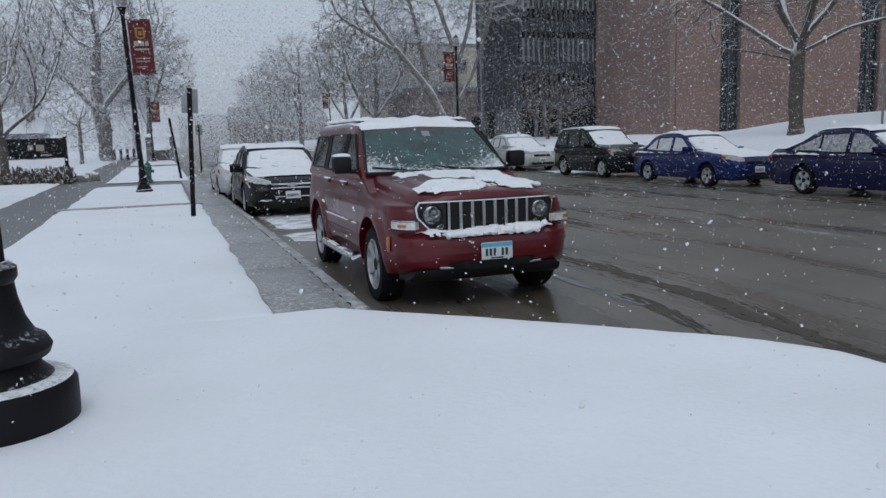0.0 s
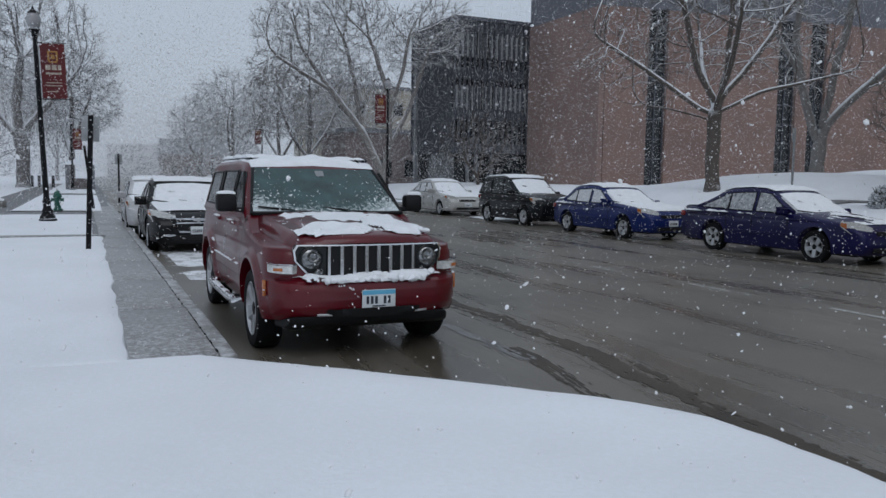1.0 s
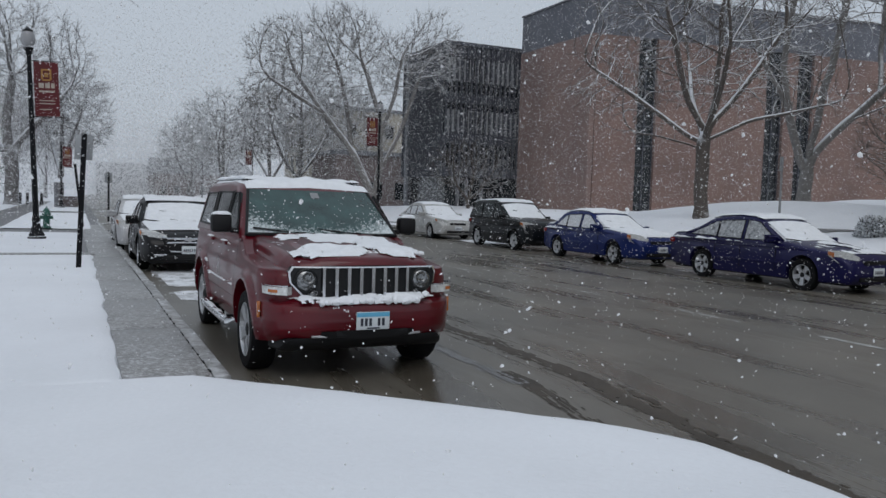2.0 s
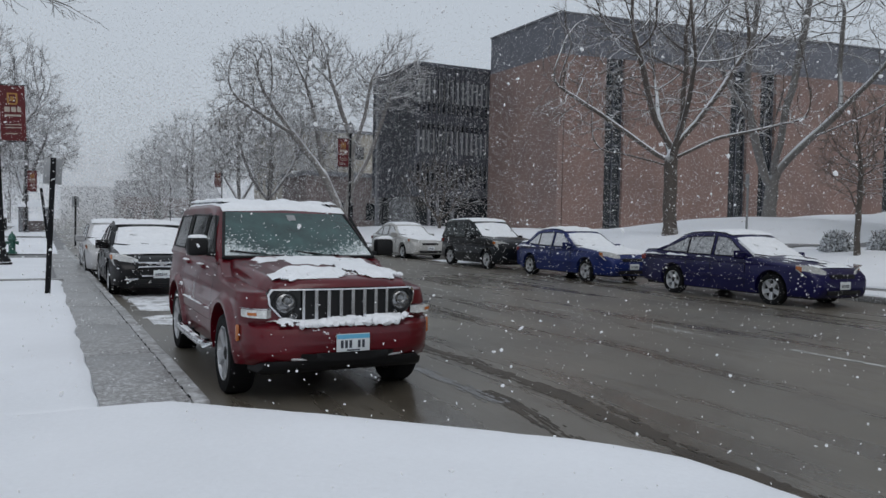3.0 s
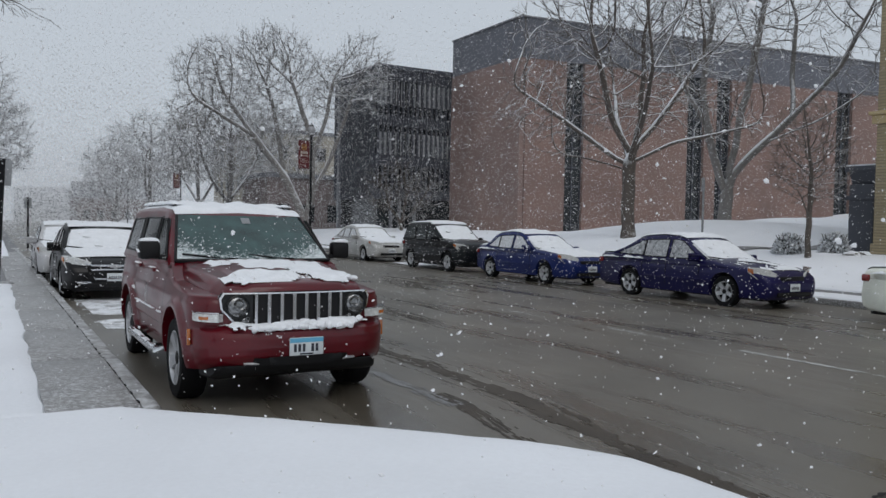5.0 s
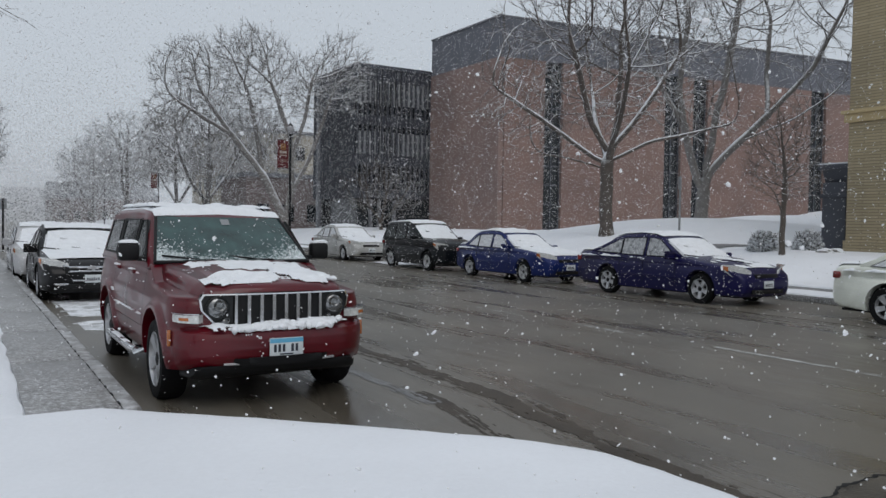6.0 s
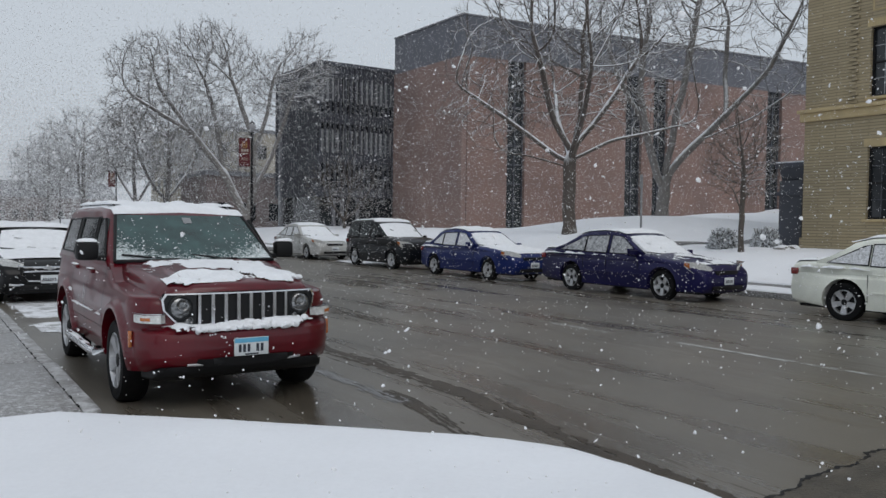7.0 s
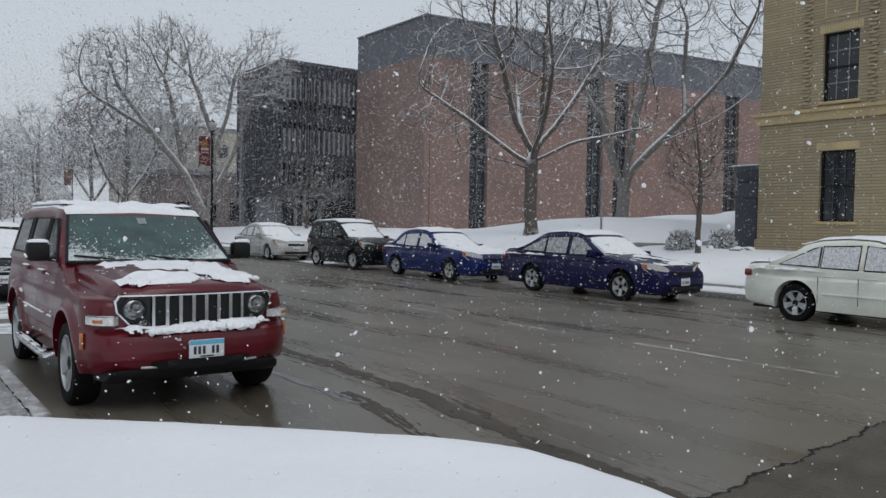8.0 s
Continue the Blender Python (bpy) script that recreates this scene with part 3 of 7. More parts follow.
def tan_building():
    tb = base("tan_building", Matrix(), "tan brick building with stone bands and dark windows", "building")
    X, yc, yr, zb, zt = 24.0, 8.25, -14.0, 0.4, 16.0
    wins = []
    for y in (4.9, 1.4, -2.1, -5.6, -9.1):
        for z0, z1 in ((1.9, 4.22), (5.82, 8.05), (9.4, 11.6)):
            wins.append((y, y + 1.17, z0, z1))
    ys = sorted({yr, yc} | {w[0] for w in wins} | {w[1] for w in wins})
    zs = sorted({zb, zt} | {w[2] for w in wins} | {w[3] for w in wins})
    wall = bmesh.new()
    for a, b in zip(ys, ys[1:]):
        for c, d in zip(zs, zs[1:]):
            if not any(w[0] <= a < w[1] and w[2] <= c < w[3] for w in wins):
                f = [wall.verts.new((X, y, z)) for y, z in ((a, c), (b, c), (b, d), (a, d))]
                wall.faces.new(f)
    bmesh.ops.remove_doubles(wall, verts=wall.verts, dist=0.001)
    made = bmesh.ops.extrude_face_region(wall, geom=wall.faces[:])
    for v in made["geom"]:
        if isinstance(v, bmesh.types.BMVert):
            v.co.x += 0.35
    part("wall", wall, TAN, tb, "tan brick wall with raked courses", False)
    part("side_wall", wall_quad(bmesh.new(), (X + 0.36, yc), (X + 20, yc), zb, zt, 0.35, (0, -1, 0)), TAN_SIDE, tb, "tan brick wall", False)
    part("back_wall", wall_quad(bmesh.new(), (X + 20.1, yr), (X + 20.1, yc), zb, zt, 0.35, (-1, 0, 0)), TAN, tb, "", False)
    part("end_wall", wall_quad(bmesh.new(), (X + 0.36, yr), (X + 19.7, yr), zb, zt, 0.35, (0, 1, 0)), TAN_SIDE, tb, "", False)
    part("roof", boxed(X - 0.3, X + 20.4, yr, yc + 0.3, zt, zt + 0.4, 0.03), LIMESTONE, tb, "", False)
    band = bmesh.new()
    box(band, X - 0.12, X + 0.02, yr, yc + 0.12, 5.22, 5.5, 0.015)
    box(band, X - 0.2, X + 0.02, yr, yc + 0.2, 5.505, 5.62, 0.015)
    part("stone_band", band, LIMESTONE, tb, "yellowish stone band with a projecting edge")
    part("base_course", boxed(X - 0.06, X + 0.02, yr, yc + 0.06, zb, 1.25, 0.01), TAN, tb, "brick base course")
    for y0, y1, z0, z1 in wins:
        w = part("window", boxed(X + 0.2, X + 0.24, y0, y1, z0, z1), DARK_GLASS, tb, "dark sash window", False)
        f = bmesh.new()
        t = 0.06
        box(f, X + 0.13, X + 0.198, y0, y0 + t, z0, z1)
        box(f, X + 0.13, X + 0.198, y1 - t, y1, z0, z1)
        box(f, X + 0.13, X + 0.198, y0 + t, y1 - t, z1 - t, z1)
        box(f, X + 0.13, X + 0.198, y0 + t, y1 - t, z0, z0 + t)
        box(f, X + 0.14, X + 0.198, y0 + t, y1 - t, (z0 + z1) / 2 - 0.03, (z0 + z1) / 2 + 0.03)
        part("window_frame", f, BLACK_TRIM, w, "dark painted sash frame", False)
        f = bmesh.new()
        for y in (y0 + (y1 - y0) / 3, y0 + (y1 - y0) * 2 / 3):
            box(f, X + 0.165, X + 0.199, y - 0.012, y + 0.012, z0 + t, z1 - t)
        for z in (z0 + (z1 - z0) * 0.27, z0 + (z1 - z0) * 0.74):
            box(f, X + 0.165, X + 0.199, y0 + t, y1 - t, z - 0.012, z + 0.012)
        part("glazing_bar", f, SIGN_GREY if z0 > 5 else DARK_METAL, w, "thin glazing bars", False)
        part("window_sill", boxed(X - 0.08, X + 0.12, y0 - 0.1, y1 + 0.1, z0 - 0.1, z0 - 0.002, 0.01), LIMESTONE, w, "stone sill")
        if z0 < 5:
            part("lintel", boxed(X - 0.015, X + 0.1, y0 - 0.12, y1 + 0.12, z1 + 0.004, z1 + 0.27, 0.006), LIMESTONE, w, "flat stone lintel")
        if z0 > 5:
            lint = bmesh.new()
            for k in range(16):
                a = y0 - 0.12 + (y1 - y0 + 0.24) * k / 16
                box(lint, X - 0.012, X + 0.01, a + 0.006, a + 0.082, z1 + 0.02, z1 + 0.26)
            part("flat_arch", lint, LIMESTONE, w, "upright bricks over the window", False)
    # dogtooth brick strips beside the upper windows
    tooth = link("brick", boxed(-0.06, 0.0, -0.11, 0.11, 0, 0.09, 0.006), TAN, False)
    tooth.parent = tb
    first = True
    for y in (6.58, 4.45, 3.05, 0.95):
        for k in range(36):
            o = tooth if first else new("brick", tooth.data)
            first = False
            o.parent = tb
            o.matrix_world = pose(X + 0.012, y + (0.05 if k % 2 else -0.05), 5.66 + 0.125 * k, 0, 0, 14 if k % 2 else -14)
    f = bmesh.new()
    for a, b, c, d in ((4.98, 5.04, 8.55, 9.15), (5.98, 6.04, 8.55, 9.15)):
        box(f, X - 0.02, X + 0.01, a, b, c, d)
    box(f, X - 0.02, X + 0.01, 5.041, 5.979, 8.55, 8.6)
    part("brick_panel", f, LIMESTONE, tb, "recessed panel border", False)


TAN_SIDE = brick_mat("tan_brick_side", (0.4, 0.335, 0.215), (0.335, 0.28, 0.175), (0.23, 0.19, 0.125), 0, 1.1, 0.1, 1.0, 0.014)
tan_building()


def entrance_pier():
    """Dark stone pier with a bracketed cap beside the tan building."""
    e = base("entrance_pier", pose(25.3, 9.35, 0), "dark pier with a heavy cap beside the tan building", "pier")
    part("shaft", boxed(-0.3, 0.5, -0.45, 0.45, 0.3, 3.3, 0.03), DARK_METAL, e, "dark shaft")
    part("band", boxed(-0.36, 0.56, -0.52, 0.52, 2.75, 2.9, 0.02), DARK_METAL, e)
    part("bracket", prism(bmesh.new(), [(-0.05, 3.3), (0.5, 3.3), (0.7, 3.75), (-0.25, 3.75)], lambda u, v, d: Vector((u, -0.5 + d, v)), 1), DARK_METAL, e, "", False)
    part("cap", boxed(-0.32, 0.8, -0.65, 0.65, 3.752, 3.95, 0.03), DARK_METAL, e, "overhanging cap")
    part("cap_snow", pad_flat(-0.3, 0.78, -0.63, 0.63, 3.95, 0.05), SNOW, e, "snow on the cap")


def pad_flat(x0, x1, y0, y1, z, t):
    return boxed(x0, x1, y0, y1, z + 0.002, z + t, 0.02)


entrance_pier()


def far_house(name, x0, x1, y0, y1, zb, h, wall, label, pitched=False, rows=0, roof=SNOW):
    fb = base(name, Matrix(), label, "building", "far buildings")
    part("wall", boxed(x0, x1, y0, y1, zb, zb + h), wall, fb, "", False)
    r = bmesh.new()
    if pitched:
        ym = (y0 + y1) / 2
        prism(r, ((y0 - 0.5, zb + h), (y1 + 0.5, zb + h), (ym, zb + h + (y1 - y0) * 0.2)), lambda u, v, d: Vector((x0 - 0.4 + (x1 - x0 + 0.8) * d, u, v + 0.01)), 1)
        part("roof", r, roof, fb, "pitched roof", False)
    else:
        part("roof", box(r, x0 - 0.2, x1 + 0.2, y0 - 0.2, y1 + 0.2, zb + h, zb + h + 0.4), GREY_PANEL, fb, "flat roof edge", False)
    for k in range(rows):
        z = zb + 1.2 + k * 3.6
        for j in range(int((x1 - x0) / 2.4)):
            x = x0 + 1.0 + 2.4 * j
            part("window", boxed(x, x + 1.1, y0 - 0.05, y0 + 0.05, z, z + 1.6), DARK_GLASS, fb, "", False)
        for j in range(int((y1 - y0) / 2.6)):
            y = y0 + 1.0 + 2.6 * j
            part("window", boxed(x0 - 0.05, x0 + 0.05, y, y + 1.1, z, z + 1.6), DARK_GLASS, fb, "", False)
    return fb


far_house("academic_building", 24, 46, 82, 98, 0.3, 11.5, BEIGE, "beige brick building half hidden by trees", rows=3)
far_house("annex", 20, 34, 62, 70, 0.3, 5.2, DULL_BRICK, "low dull brick annex beside the trees", rows=1)
far_house("corner_house", 12, 30, 150, 166, 0.0, 5.0, DULL_BRICK, "low dark house with a pitched roof", True, 1, GREY_PANEL)
far_house("white_house", -24, -14, 88, 97, 0.0, 3.0, GREY_PANEL, "pale low house with a snowy roof", True)
far_house("side_house", -60, -30, 60, 76, 0.0, 7.0, DULL_BRICK, "dark brick house behind the trees", True, 2)
far_house("end_house", -30, -6, 230, 245, 0.0, 10, GREY_PANEL, "grey building far down the street", rows=2)
far_house("end_block", 4, 26, 235, 250, 0.0, 9, GREY_PANEL, "pale building far down the street", rows=2)


# ---- cars: local front axle at y = 0, nose towards -y, ground at z = 0 ----
def lerp_list(pts, t):
    if t <= pts[0][0]:
        return pts[0][1]
    for (a, va), (b, vb) in zip(pts, pts[1:]):
        if t <= b:
            return va + (vb - va) * (t - a) / (b - a)
    return pts[-1][1]


def shell(outline, width, fixed=(), plan=((0, 1),), tumble=((0, 1),), crown=0.0, soft=0.05, cuts=(), bend=None):
    """A body: a side outline (y, z) carried across the width, with rounded edges, plan taper and side bulge."""
    n = len(outline)
    area = sum(outline[k][0] * outline[(k + 1) % n][1] - outline[(k + 1) % n][0] * outline[k][1] for k in range(n))
    sign = 1 if area > 0 else -1
    normals = []
    for k in range(n):
        a, b = Vector(outline[k - 1]), Vector(outline[(k + 1) % n])
        d = (b - a).normalized()
        normals.append(Vector((-d.y, d.x)) * sign)
    bm = bmesh.new()
    top = max(z for _, z in outline)
    rings = []
    for u in (-1, -0.985, -0.95, -0.88, -0.5, 0, 0.5, 0.88, 0.95, 0.985, 1):
        e = abs(u)
        inset = soft * (1.0 if e == 1 else 0.45 if e == 0.985 else 0.12 if e == 0.95 else 0.0)
        ring = []
        for k, (y, z) in enumerate(outline):
            o = Vector((y, z)) + (normals[k] * inset if k not in fixed else Vector((0, 0)))
            x = u * width / 2 * lerp_list(plan, o.x)
            lift = crown * (1 - u * u) * max(0, (o.y / top)) ** 3
            ring.append(bm.verts.new((x, o.x + 0.0, o.y + lift)))
        rings.append(ring)
    for a, b in zip(rings, rings[1:]):
        for k in range(n):
            bm.faces.new((a[k], a[(k + 1) % n], b[(k + 1) % n], b[k]))
    bm.faces.new(rings[0][::-1])
    bm.faces.new(rings[-1])
    for z in cuts:
        bmesh.ops.bisect_plane(bm, geom=bm.verts[:] + bm.edges[:] + bm.faces[:], plane_co=(0, 0, z), plane_no=(0, 0, 1), dist=0.0005)
    for v in bm.verts:
        v.co.x *= lerp_list(tumble, v.co.z)
        if bend:
            v.co.y += bend(v.co)
    bmesh.ops.triangulate(bm, faces=[f for f in bm.faces if len(f.verts) > 4])
    return bm


def arch(cy, cz, r, zb, n=12):
    """Points of a wheel arch from rear to front along the sill, going towards -y."""
    a0 = math.asin((zb - cz) / r)
    return [(cy + r * math.cos(a0 + (math.pi - 2 * a0) * k / n), cz + r * math.sin(a0 + (math.pi - 2 * a0) * k / n)) for k in range(n + 1)]


WHEELS = {}


def wheel(parent, x, y, r, w, side, spokes=5, rim_r=None, twin=False):
    """A wheel with a hub, tyre and rim; side +1 faces +x."""
    rim_r = rim_r or r * 0.66
    key = (r, w, spokes, rim_r, twin)
    if key not in WHEELS:
        turn = Matrix.Rotation(radians(90), 4, "Y")
        t = bmesh.new()
        lathe(t, [(rim_r * 0.98, -w / 2 + 0.01), (rim_r * 1.06, -w / 2), (r * 0.93, -w / 2 + 0.004), (r * 0.985, -w / 2 + 0.03), (r, -w / 4), (r, w / 4), (r * 0.985, w / 2 - 0.03), (r * 0.93, w / 2 - 0.004), (rim_r * 1.06, w / 2), (rim_r * 0.98, w / 2 - 0.01)], 36, turn, False)
        d = bmesh.new()
        lathe(d, [(rim_r, -w / 2 + 0.02), (rim_r, w / 2 - 0.012), (rim_r * 0.95, w / 2 - 0.006), (rim_r * 0.9, w / 2 - 0.03), (rim_r * 0.88, -w / 4)], 36, turn, False)
        for k in range(spokes):
            for off in ((-8, 8) if twin else (0,)):
                a = radians(360 * k / spokes + off)
                m = turn @ Matrix.Rotation(a, 4, "Z")
                hw = (0.028 if twin else 0.045) * rim_r / 0.22
                f = [d.verts.new(m @ Vector(p)) for p in ((rim_r * 0.16, -hw * 0.9, w / 2 - 0.035), (rim_r * 0.16, hw * 0.9, w / 2 - 0.035), (rim_r * 0.93, hw, w / 2 - 0.012), (rim_r * 0.93, -hw, w / 2 - 0.012))]
                g = [d.verts.new(v.co - (turn @ Vector((0, 0, 0.035)))) for v in f]
                d.faces.new(f)
                for i in range(4):
                    d.faces.new((f[i], g[i], g[(i + 1) % 4], f[(i + 1) % 4]))
        h = bmesh.new()
        lathe(h, [(rim_r * 0.9, -w / 4), (rim_r * 0.9, w / 2 - 0.085), (rim_r * 0.3, w / 2 - 0.07), (rim_r * 0.24, w / 2 - 0.03), (rim_r * 0.1, w / 2 - 0.02)], 24, turn)
        WHEELS[key] = (link("tyre", t, RUBBER), link("rim", d, ALLOY), link("wheel", h, BLACK_TRIM))
        made = WHEELS[key]
    else:
        made = tuple(new(o.name.split(".")[0], o.data) for o in WHEELS[key])
    tyre, rim, hub = made
    hub.parent, tyre.parent, rim.parent = parent, hub, hub
    hub.matrix_local = Matrix.Translation((x, y, r - 0.012)) @ (Matrix.Rotation(math.pi, 4, "Z") if side < 0 else Matrix())
    tagged(rim, "silver alloy rim")
    tagged(tyre, "wet black tyre")


def pad(y0, y1, w0, w1, zf, thick, seed, ragged=0.0, nx=26, ny=26, cut=None, xc=0.0, rough=0.012):
    """Snow lying on a surface zf(x, y): rounded rim, uneven top, with gaps where cut(x, y) is below nought."""
    bm = bmesh.new()
    def at(u, v):
        y = y0 + (y1 - y0) * (v + 1) / 2
        w = w0 + (w1 - w0) * (v + 1) / 2
        k = 1 + ragged * nz(u * 2, v * 2, seed)
        x = xc + u * w / 2 * k
        y += ragged * 0.15 * nz(u * 3, v, seed + 4)
        rim = 1 - max(abs(u), abs(v)) ** 6
        hole = 1.0 if cut is None else min(1, max(0, cut(x, y) * 4))
        return (x, y, zf(x, y) + 0.004 + (thick * (0.7 + 0.75 * nz(x * 4.5, y * 4.5, seed + 9)) * math.sqrt(max(0, rim)) + rough * nz(x * 6, y * 6, seed + 2) * max(0, rim)) * (0.25 + 0.75 * math.sqrt(hole)))
    us = sorted({-1, -0.985, -0.95, 0.95, 0.985, 1} | set(steps(-0.9, 0.9, nx)))
    vs = sorted({-1, -0.985, -0.95, 0.95, 0.985, 1} | set(steps(-0.9, 0.9, ny)))
    keep = None
    if cut:
        keep = lambda u, v: cut(xc + u * (w0 + (w1 - w0) * (v + 1) / 2) / 2, y0 + (y1 - y0) * (v + 1) / 2) > 0
    return sheet(bm, us, vs, at, keep)


def side_glass(parent, poly, halfw, material, name="side_window", label=""):
    """Panes on both sides; halfw(y, z) is half the width there."""
    for s in (-1, 1):
        pane = part(name, prism(bmesh.new(), poly, lambda y, z, d: Vector((s * (halfw(y, z) + 0.008 - 0.03 * d), y, z)), 1), material, parent, label, False)
        if name != "window_pillar":
            part("window_seal", tube(bmesh.new(), [(s * (halfw(y, z) + 0.006), y, z) for y, z in poly + poly[:1]], 0.013, 5), BLACK_TRIM, pane, "black rubber seal")


def screen(y0, z0, y1, z1, w0, w1, bow, off=0.01, n=12, m=8):
    """A bowed windscreen from its foot (y0, z0) to its head (y1, z1)."""
    bm = bmesh.new()
    nrm = Vector((0, -(z1 - z0), (y1 - y0))).normalized()
    if nrm.z < 0:
        nrm = -nrm
    def at(u, v):
        w = w0 + (w1 - w0) * v
        p = Vector((u * w / 2, y0 + (y1 - y0) * v + bow * u * u * (1 if y1 > y0 else -1), z0 + (z1 - z0) * v))
        return p + nrm * off
    return sheet(bm, steps(-1, 1, n), steps(0, 1, m), at)


def plate_part(parent, x, y, z, blue=True, tilt=0):
    p = part("number_plate", boxed(x - 0.152, x + 0.152, y - 0.006, y + 0.006, z - 0.077, z + 0.077, 0.004), PLATE, parent, "white and blue number plate")
    if blue:
        part("plate_band", boxed(x - 0.15, x + 0.15, y - 0.0085, y - 0.0065, z + 0.035, z + 0.073), PLATE_BLUE, p, "", False)
        for k in range(6):
            if k != 3:
                a = x - 0.115 + 0.039 * k
                part("plate_bar", boxed(a, a + 0.024, y - 0.0085, y - 0.0065, z - 0.045, z + 0.022), INK, p, "", False)
        part("plate_bar", boxed(x - 0.06, x + 0.06, y - 0.0085, y - 0.0065, z - 0.07, z - 0.058), INK, p, "", False)
    else:
        for k in range(6):
            a = x - 0.115 + 0.039 * k
            part("plate_bar", boxed(a, a + 0.024, y - 0.0085, y - 0.0065, z - 0.04, z + 0.02), INK, p, "", False)


def sedan(place, label, color, L=5.09, W=1.85, H=1.47, wb=2.81, front=1.03, r=0.33, trunk=0.55, snow=("roof", "hood", "screen", "deck"), hood_z=0.86, rim_twin=False, spokes=5, lamp="tall", suv=False, side_snow=SNOWY_GLASS, grille="dark", group="parked cars", snow_thick=0.05, glass=SNOWY_GLASS, rake=0.82):
    car = base("car", place, label, "car", group)
    rear = L - front - wb
    yf, yr = -front, wb + rear
    zb, belt = 0.21, H * 0.64 if not suv else H * 0.62
    A = r + 0.065
    cowl_y, cowl_z = 0.42 * (wb / 2.8), belt + 0.02
    if suv:
        cowl_y, tail = 0.42, [(yr - 0.1, belt), (yr - 0.03, belt - 0.15), (yr, 0.62), (yr - 0.01, 0.45), (yr - 0.12, zb + 0.06)]
    else:
        tail = [(yr - trunk - 0.1, belt + 0.06), (yr - 0.16, belt + 0.04), (yr - 0.05, belt - 0.02), (yr - 0.02, 0.62), (yr, 0.5), (yr - 0.05, 0.3), (yr - 0.2, zb + 0.03)]
    line = [(yf + 0.12, zb), (yf + 0.03, zb + 0.09), (yf, 0.42), (yf + 0.02, 0.56), (yf + 0.1, 0.66), (yf + 0.22, hood_z - 0.12), (yf + 0.5, hood_z - 0.03), (cowl_y * 0.4, hood_z + 0.05), (cowl_y, cowl_z)]
    if suv:
        line = [(yf + 0.1, zb + 0.03), (yf + 0.02, zb + 0.12), (yf, 0.5), (yf + 0.02, 0.75), (yf + 0.1, hood_z - 0.14), (yf + 0.3, hood_z - 0.05), (cowl_y * 0.4, hood_z + 0.06), (cowl_y, cowl_z)]
    line += tail
    n0 = len(line)
    line += arch(wb, r, A, zb + 0.01) + arch(0, r, A, zb + 0.01)
    fixed = set(range(n0, len(line)))
    plan = ((yf, 0.74), (yf + 0.12, 0.87), (yf + 0.4, 0.97), (0.2, 1.0), (wb, 1.0), (yr - 0.4, 0.97), (yr - 0.1, 0.88), (yr, 0.8))
    tumb = ((zb, 0.955), (0.35, 0.985), (0.55, 1.0), (0.75, 0.985), (belt, 0.93), (belt + 0.15, 0.9))
    P = paint(label.split()[0] + "_paint", color)
    part("body", shell(line, W, fixed, plan, tumb, 0.035, 0.06, (0.4, 0.55, 0.68, 0.8)), P, car, label.split(",")[0], "side")
    # cabin
    if suv:
        cab = [(cowl_y - 0.02, belt - 0.05), (cowl_y + rake, H - 0.1), (cowl_y + rake + 0.23, H - 0.02), (wb * 0.62, H), (yr - 0.6, H - 0.03), (yr - 0.32, H - 0.1), (yr - 0.08, belt - 0.05)]
    else:
        cab = [(cowl_y - 0.02, belt - 0.05), (cowl_y + 0.78, H - 0.09), (cowl_y + 1.05, H - 0.02), (cowl_y + 1.5, H), (wb - 0.35, H - 0.035), (wb - 0.02, H - 0.12), (yr - trunk + 0.02, belt + 0.01)]
    rw = 0.74 if not suv else 0.8 if grille == "dark" else 0.72
    ctumb = ((belt - 0.05, 0.915), (belt, 0.91), (H, rw))
    nose = lambda c: 0.1 * (2 * c.x / sw0) ** 2 * max(0, min(1, (cowl_y + 1.2 - c.y) / 0.5)) - 0.06 * (2 * c.x / sw0) ** 2 * max(0, min(1, (c.y - cab[-2][0] + 0.2) / 0.3))
    sw0, sw1 = W * 0.82, W * (rw - 0.06)
    part("cabin", shell(cab, W, (), ((0, 1),), ctumb, 0.03, 0.07, (belt + 0.2, belt + 0.35), nose), P, car, "", "side")
    half = lambda y, z: W / 2 * lerp_list(ctumb, z)
    zt = H - 0.12
    fy = lambda z: cab[0][0] + (cab[1][0] - cab[0][0]) * (z - belt + 0.05) / (H - 0.1 - belt + 0.05)
    ry = lambda z: cab[-1][0] + (cab[-2][0] - cab[-1][0]) * (z - cab[-1][1]) / (cab[-2][1] - cab[-1][1])
    mid = cowl_y + (1.22 if not suv else 1.15)
    side_glass(car, [(fy(belt) + 0.22, belt + 0.02), (mid - 0.05, belt + 0.02), (mid - 0.05, zt + 0.02), (fy(zt) + 0.1, zt - 0.01)], half, side_snow, "front_window", "dark side window flecked with snow")
    if suv:
        m2 = mid + 0.85
        side_glass(car, [(mid + 0.05, belt + 0.02), (m2 - 0.05, belt + 0.02), (m2 - 0.05, zt + 0.02), (mid + 0.05, zt + 0.02)], half, side_snow, "rear_window", "dark side window flecked with snow")
        side_glass(car, [(m2 + 0.05, belt + 0.04), (ry(belt) - 0.22, belt + 0.06), (ry(zt) - 0.12, zt), (m2 + 0.05, zt + 0.01)], half, side_snow, "quarter_window")
    else:
        m2 = wb - 0.42
        side_glass(car, [(mid + 0.05, belt + 0.02), (m2, belt + 0.03), (m2, zt - 0.01), (mid + 0.05, zt + 0.02)], half, side_snow, "rear_window", "dark side window flecked with snow")
        side_glass(car, [(m2 + 0.04, belt + 0.04), (ry(belt) - 0.3, belt + 0.06), (m2 + 0.16, zt - 0.05), (m2 + 0.04, zt - 0.02)], half, side_snow, "quarter_window")
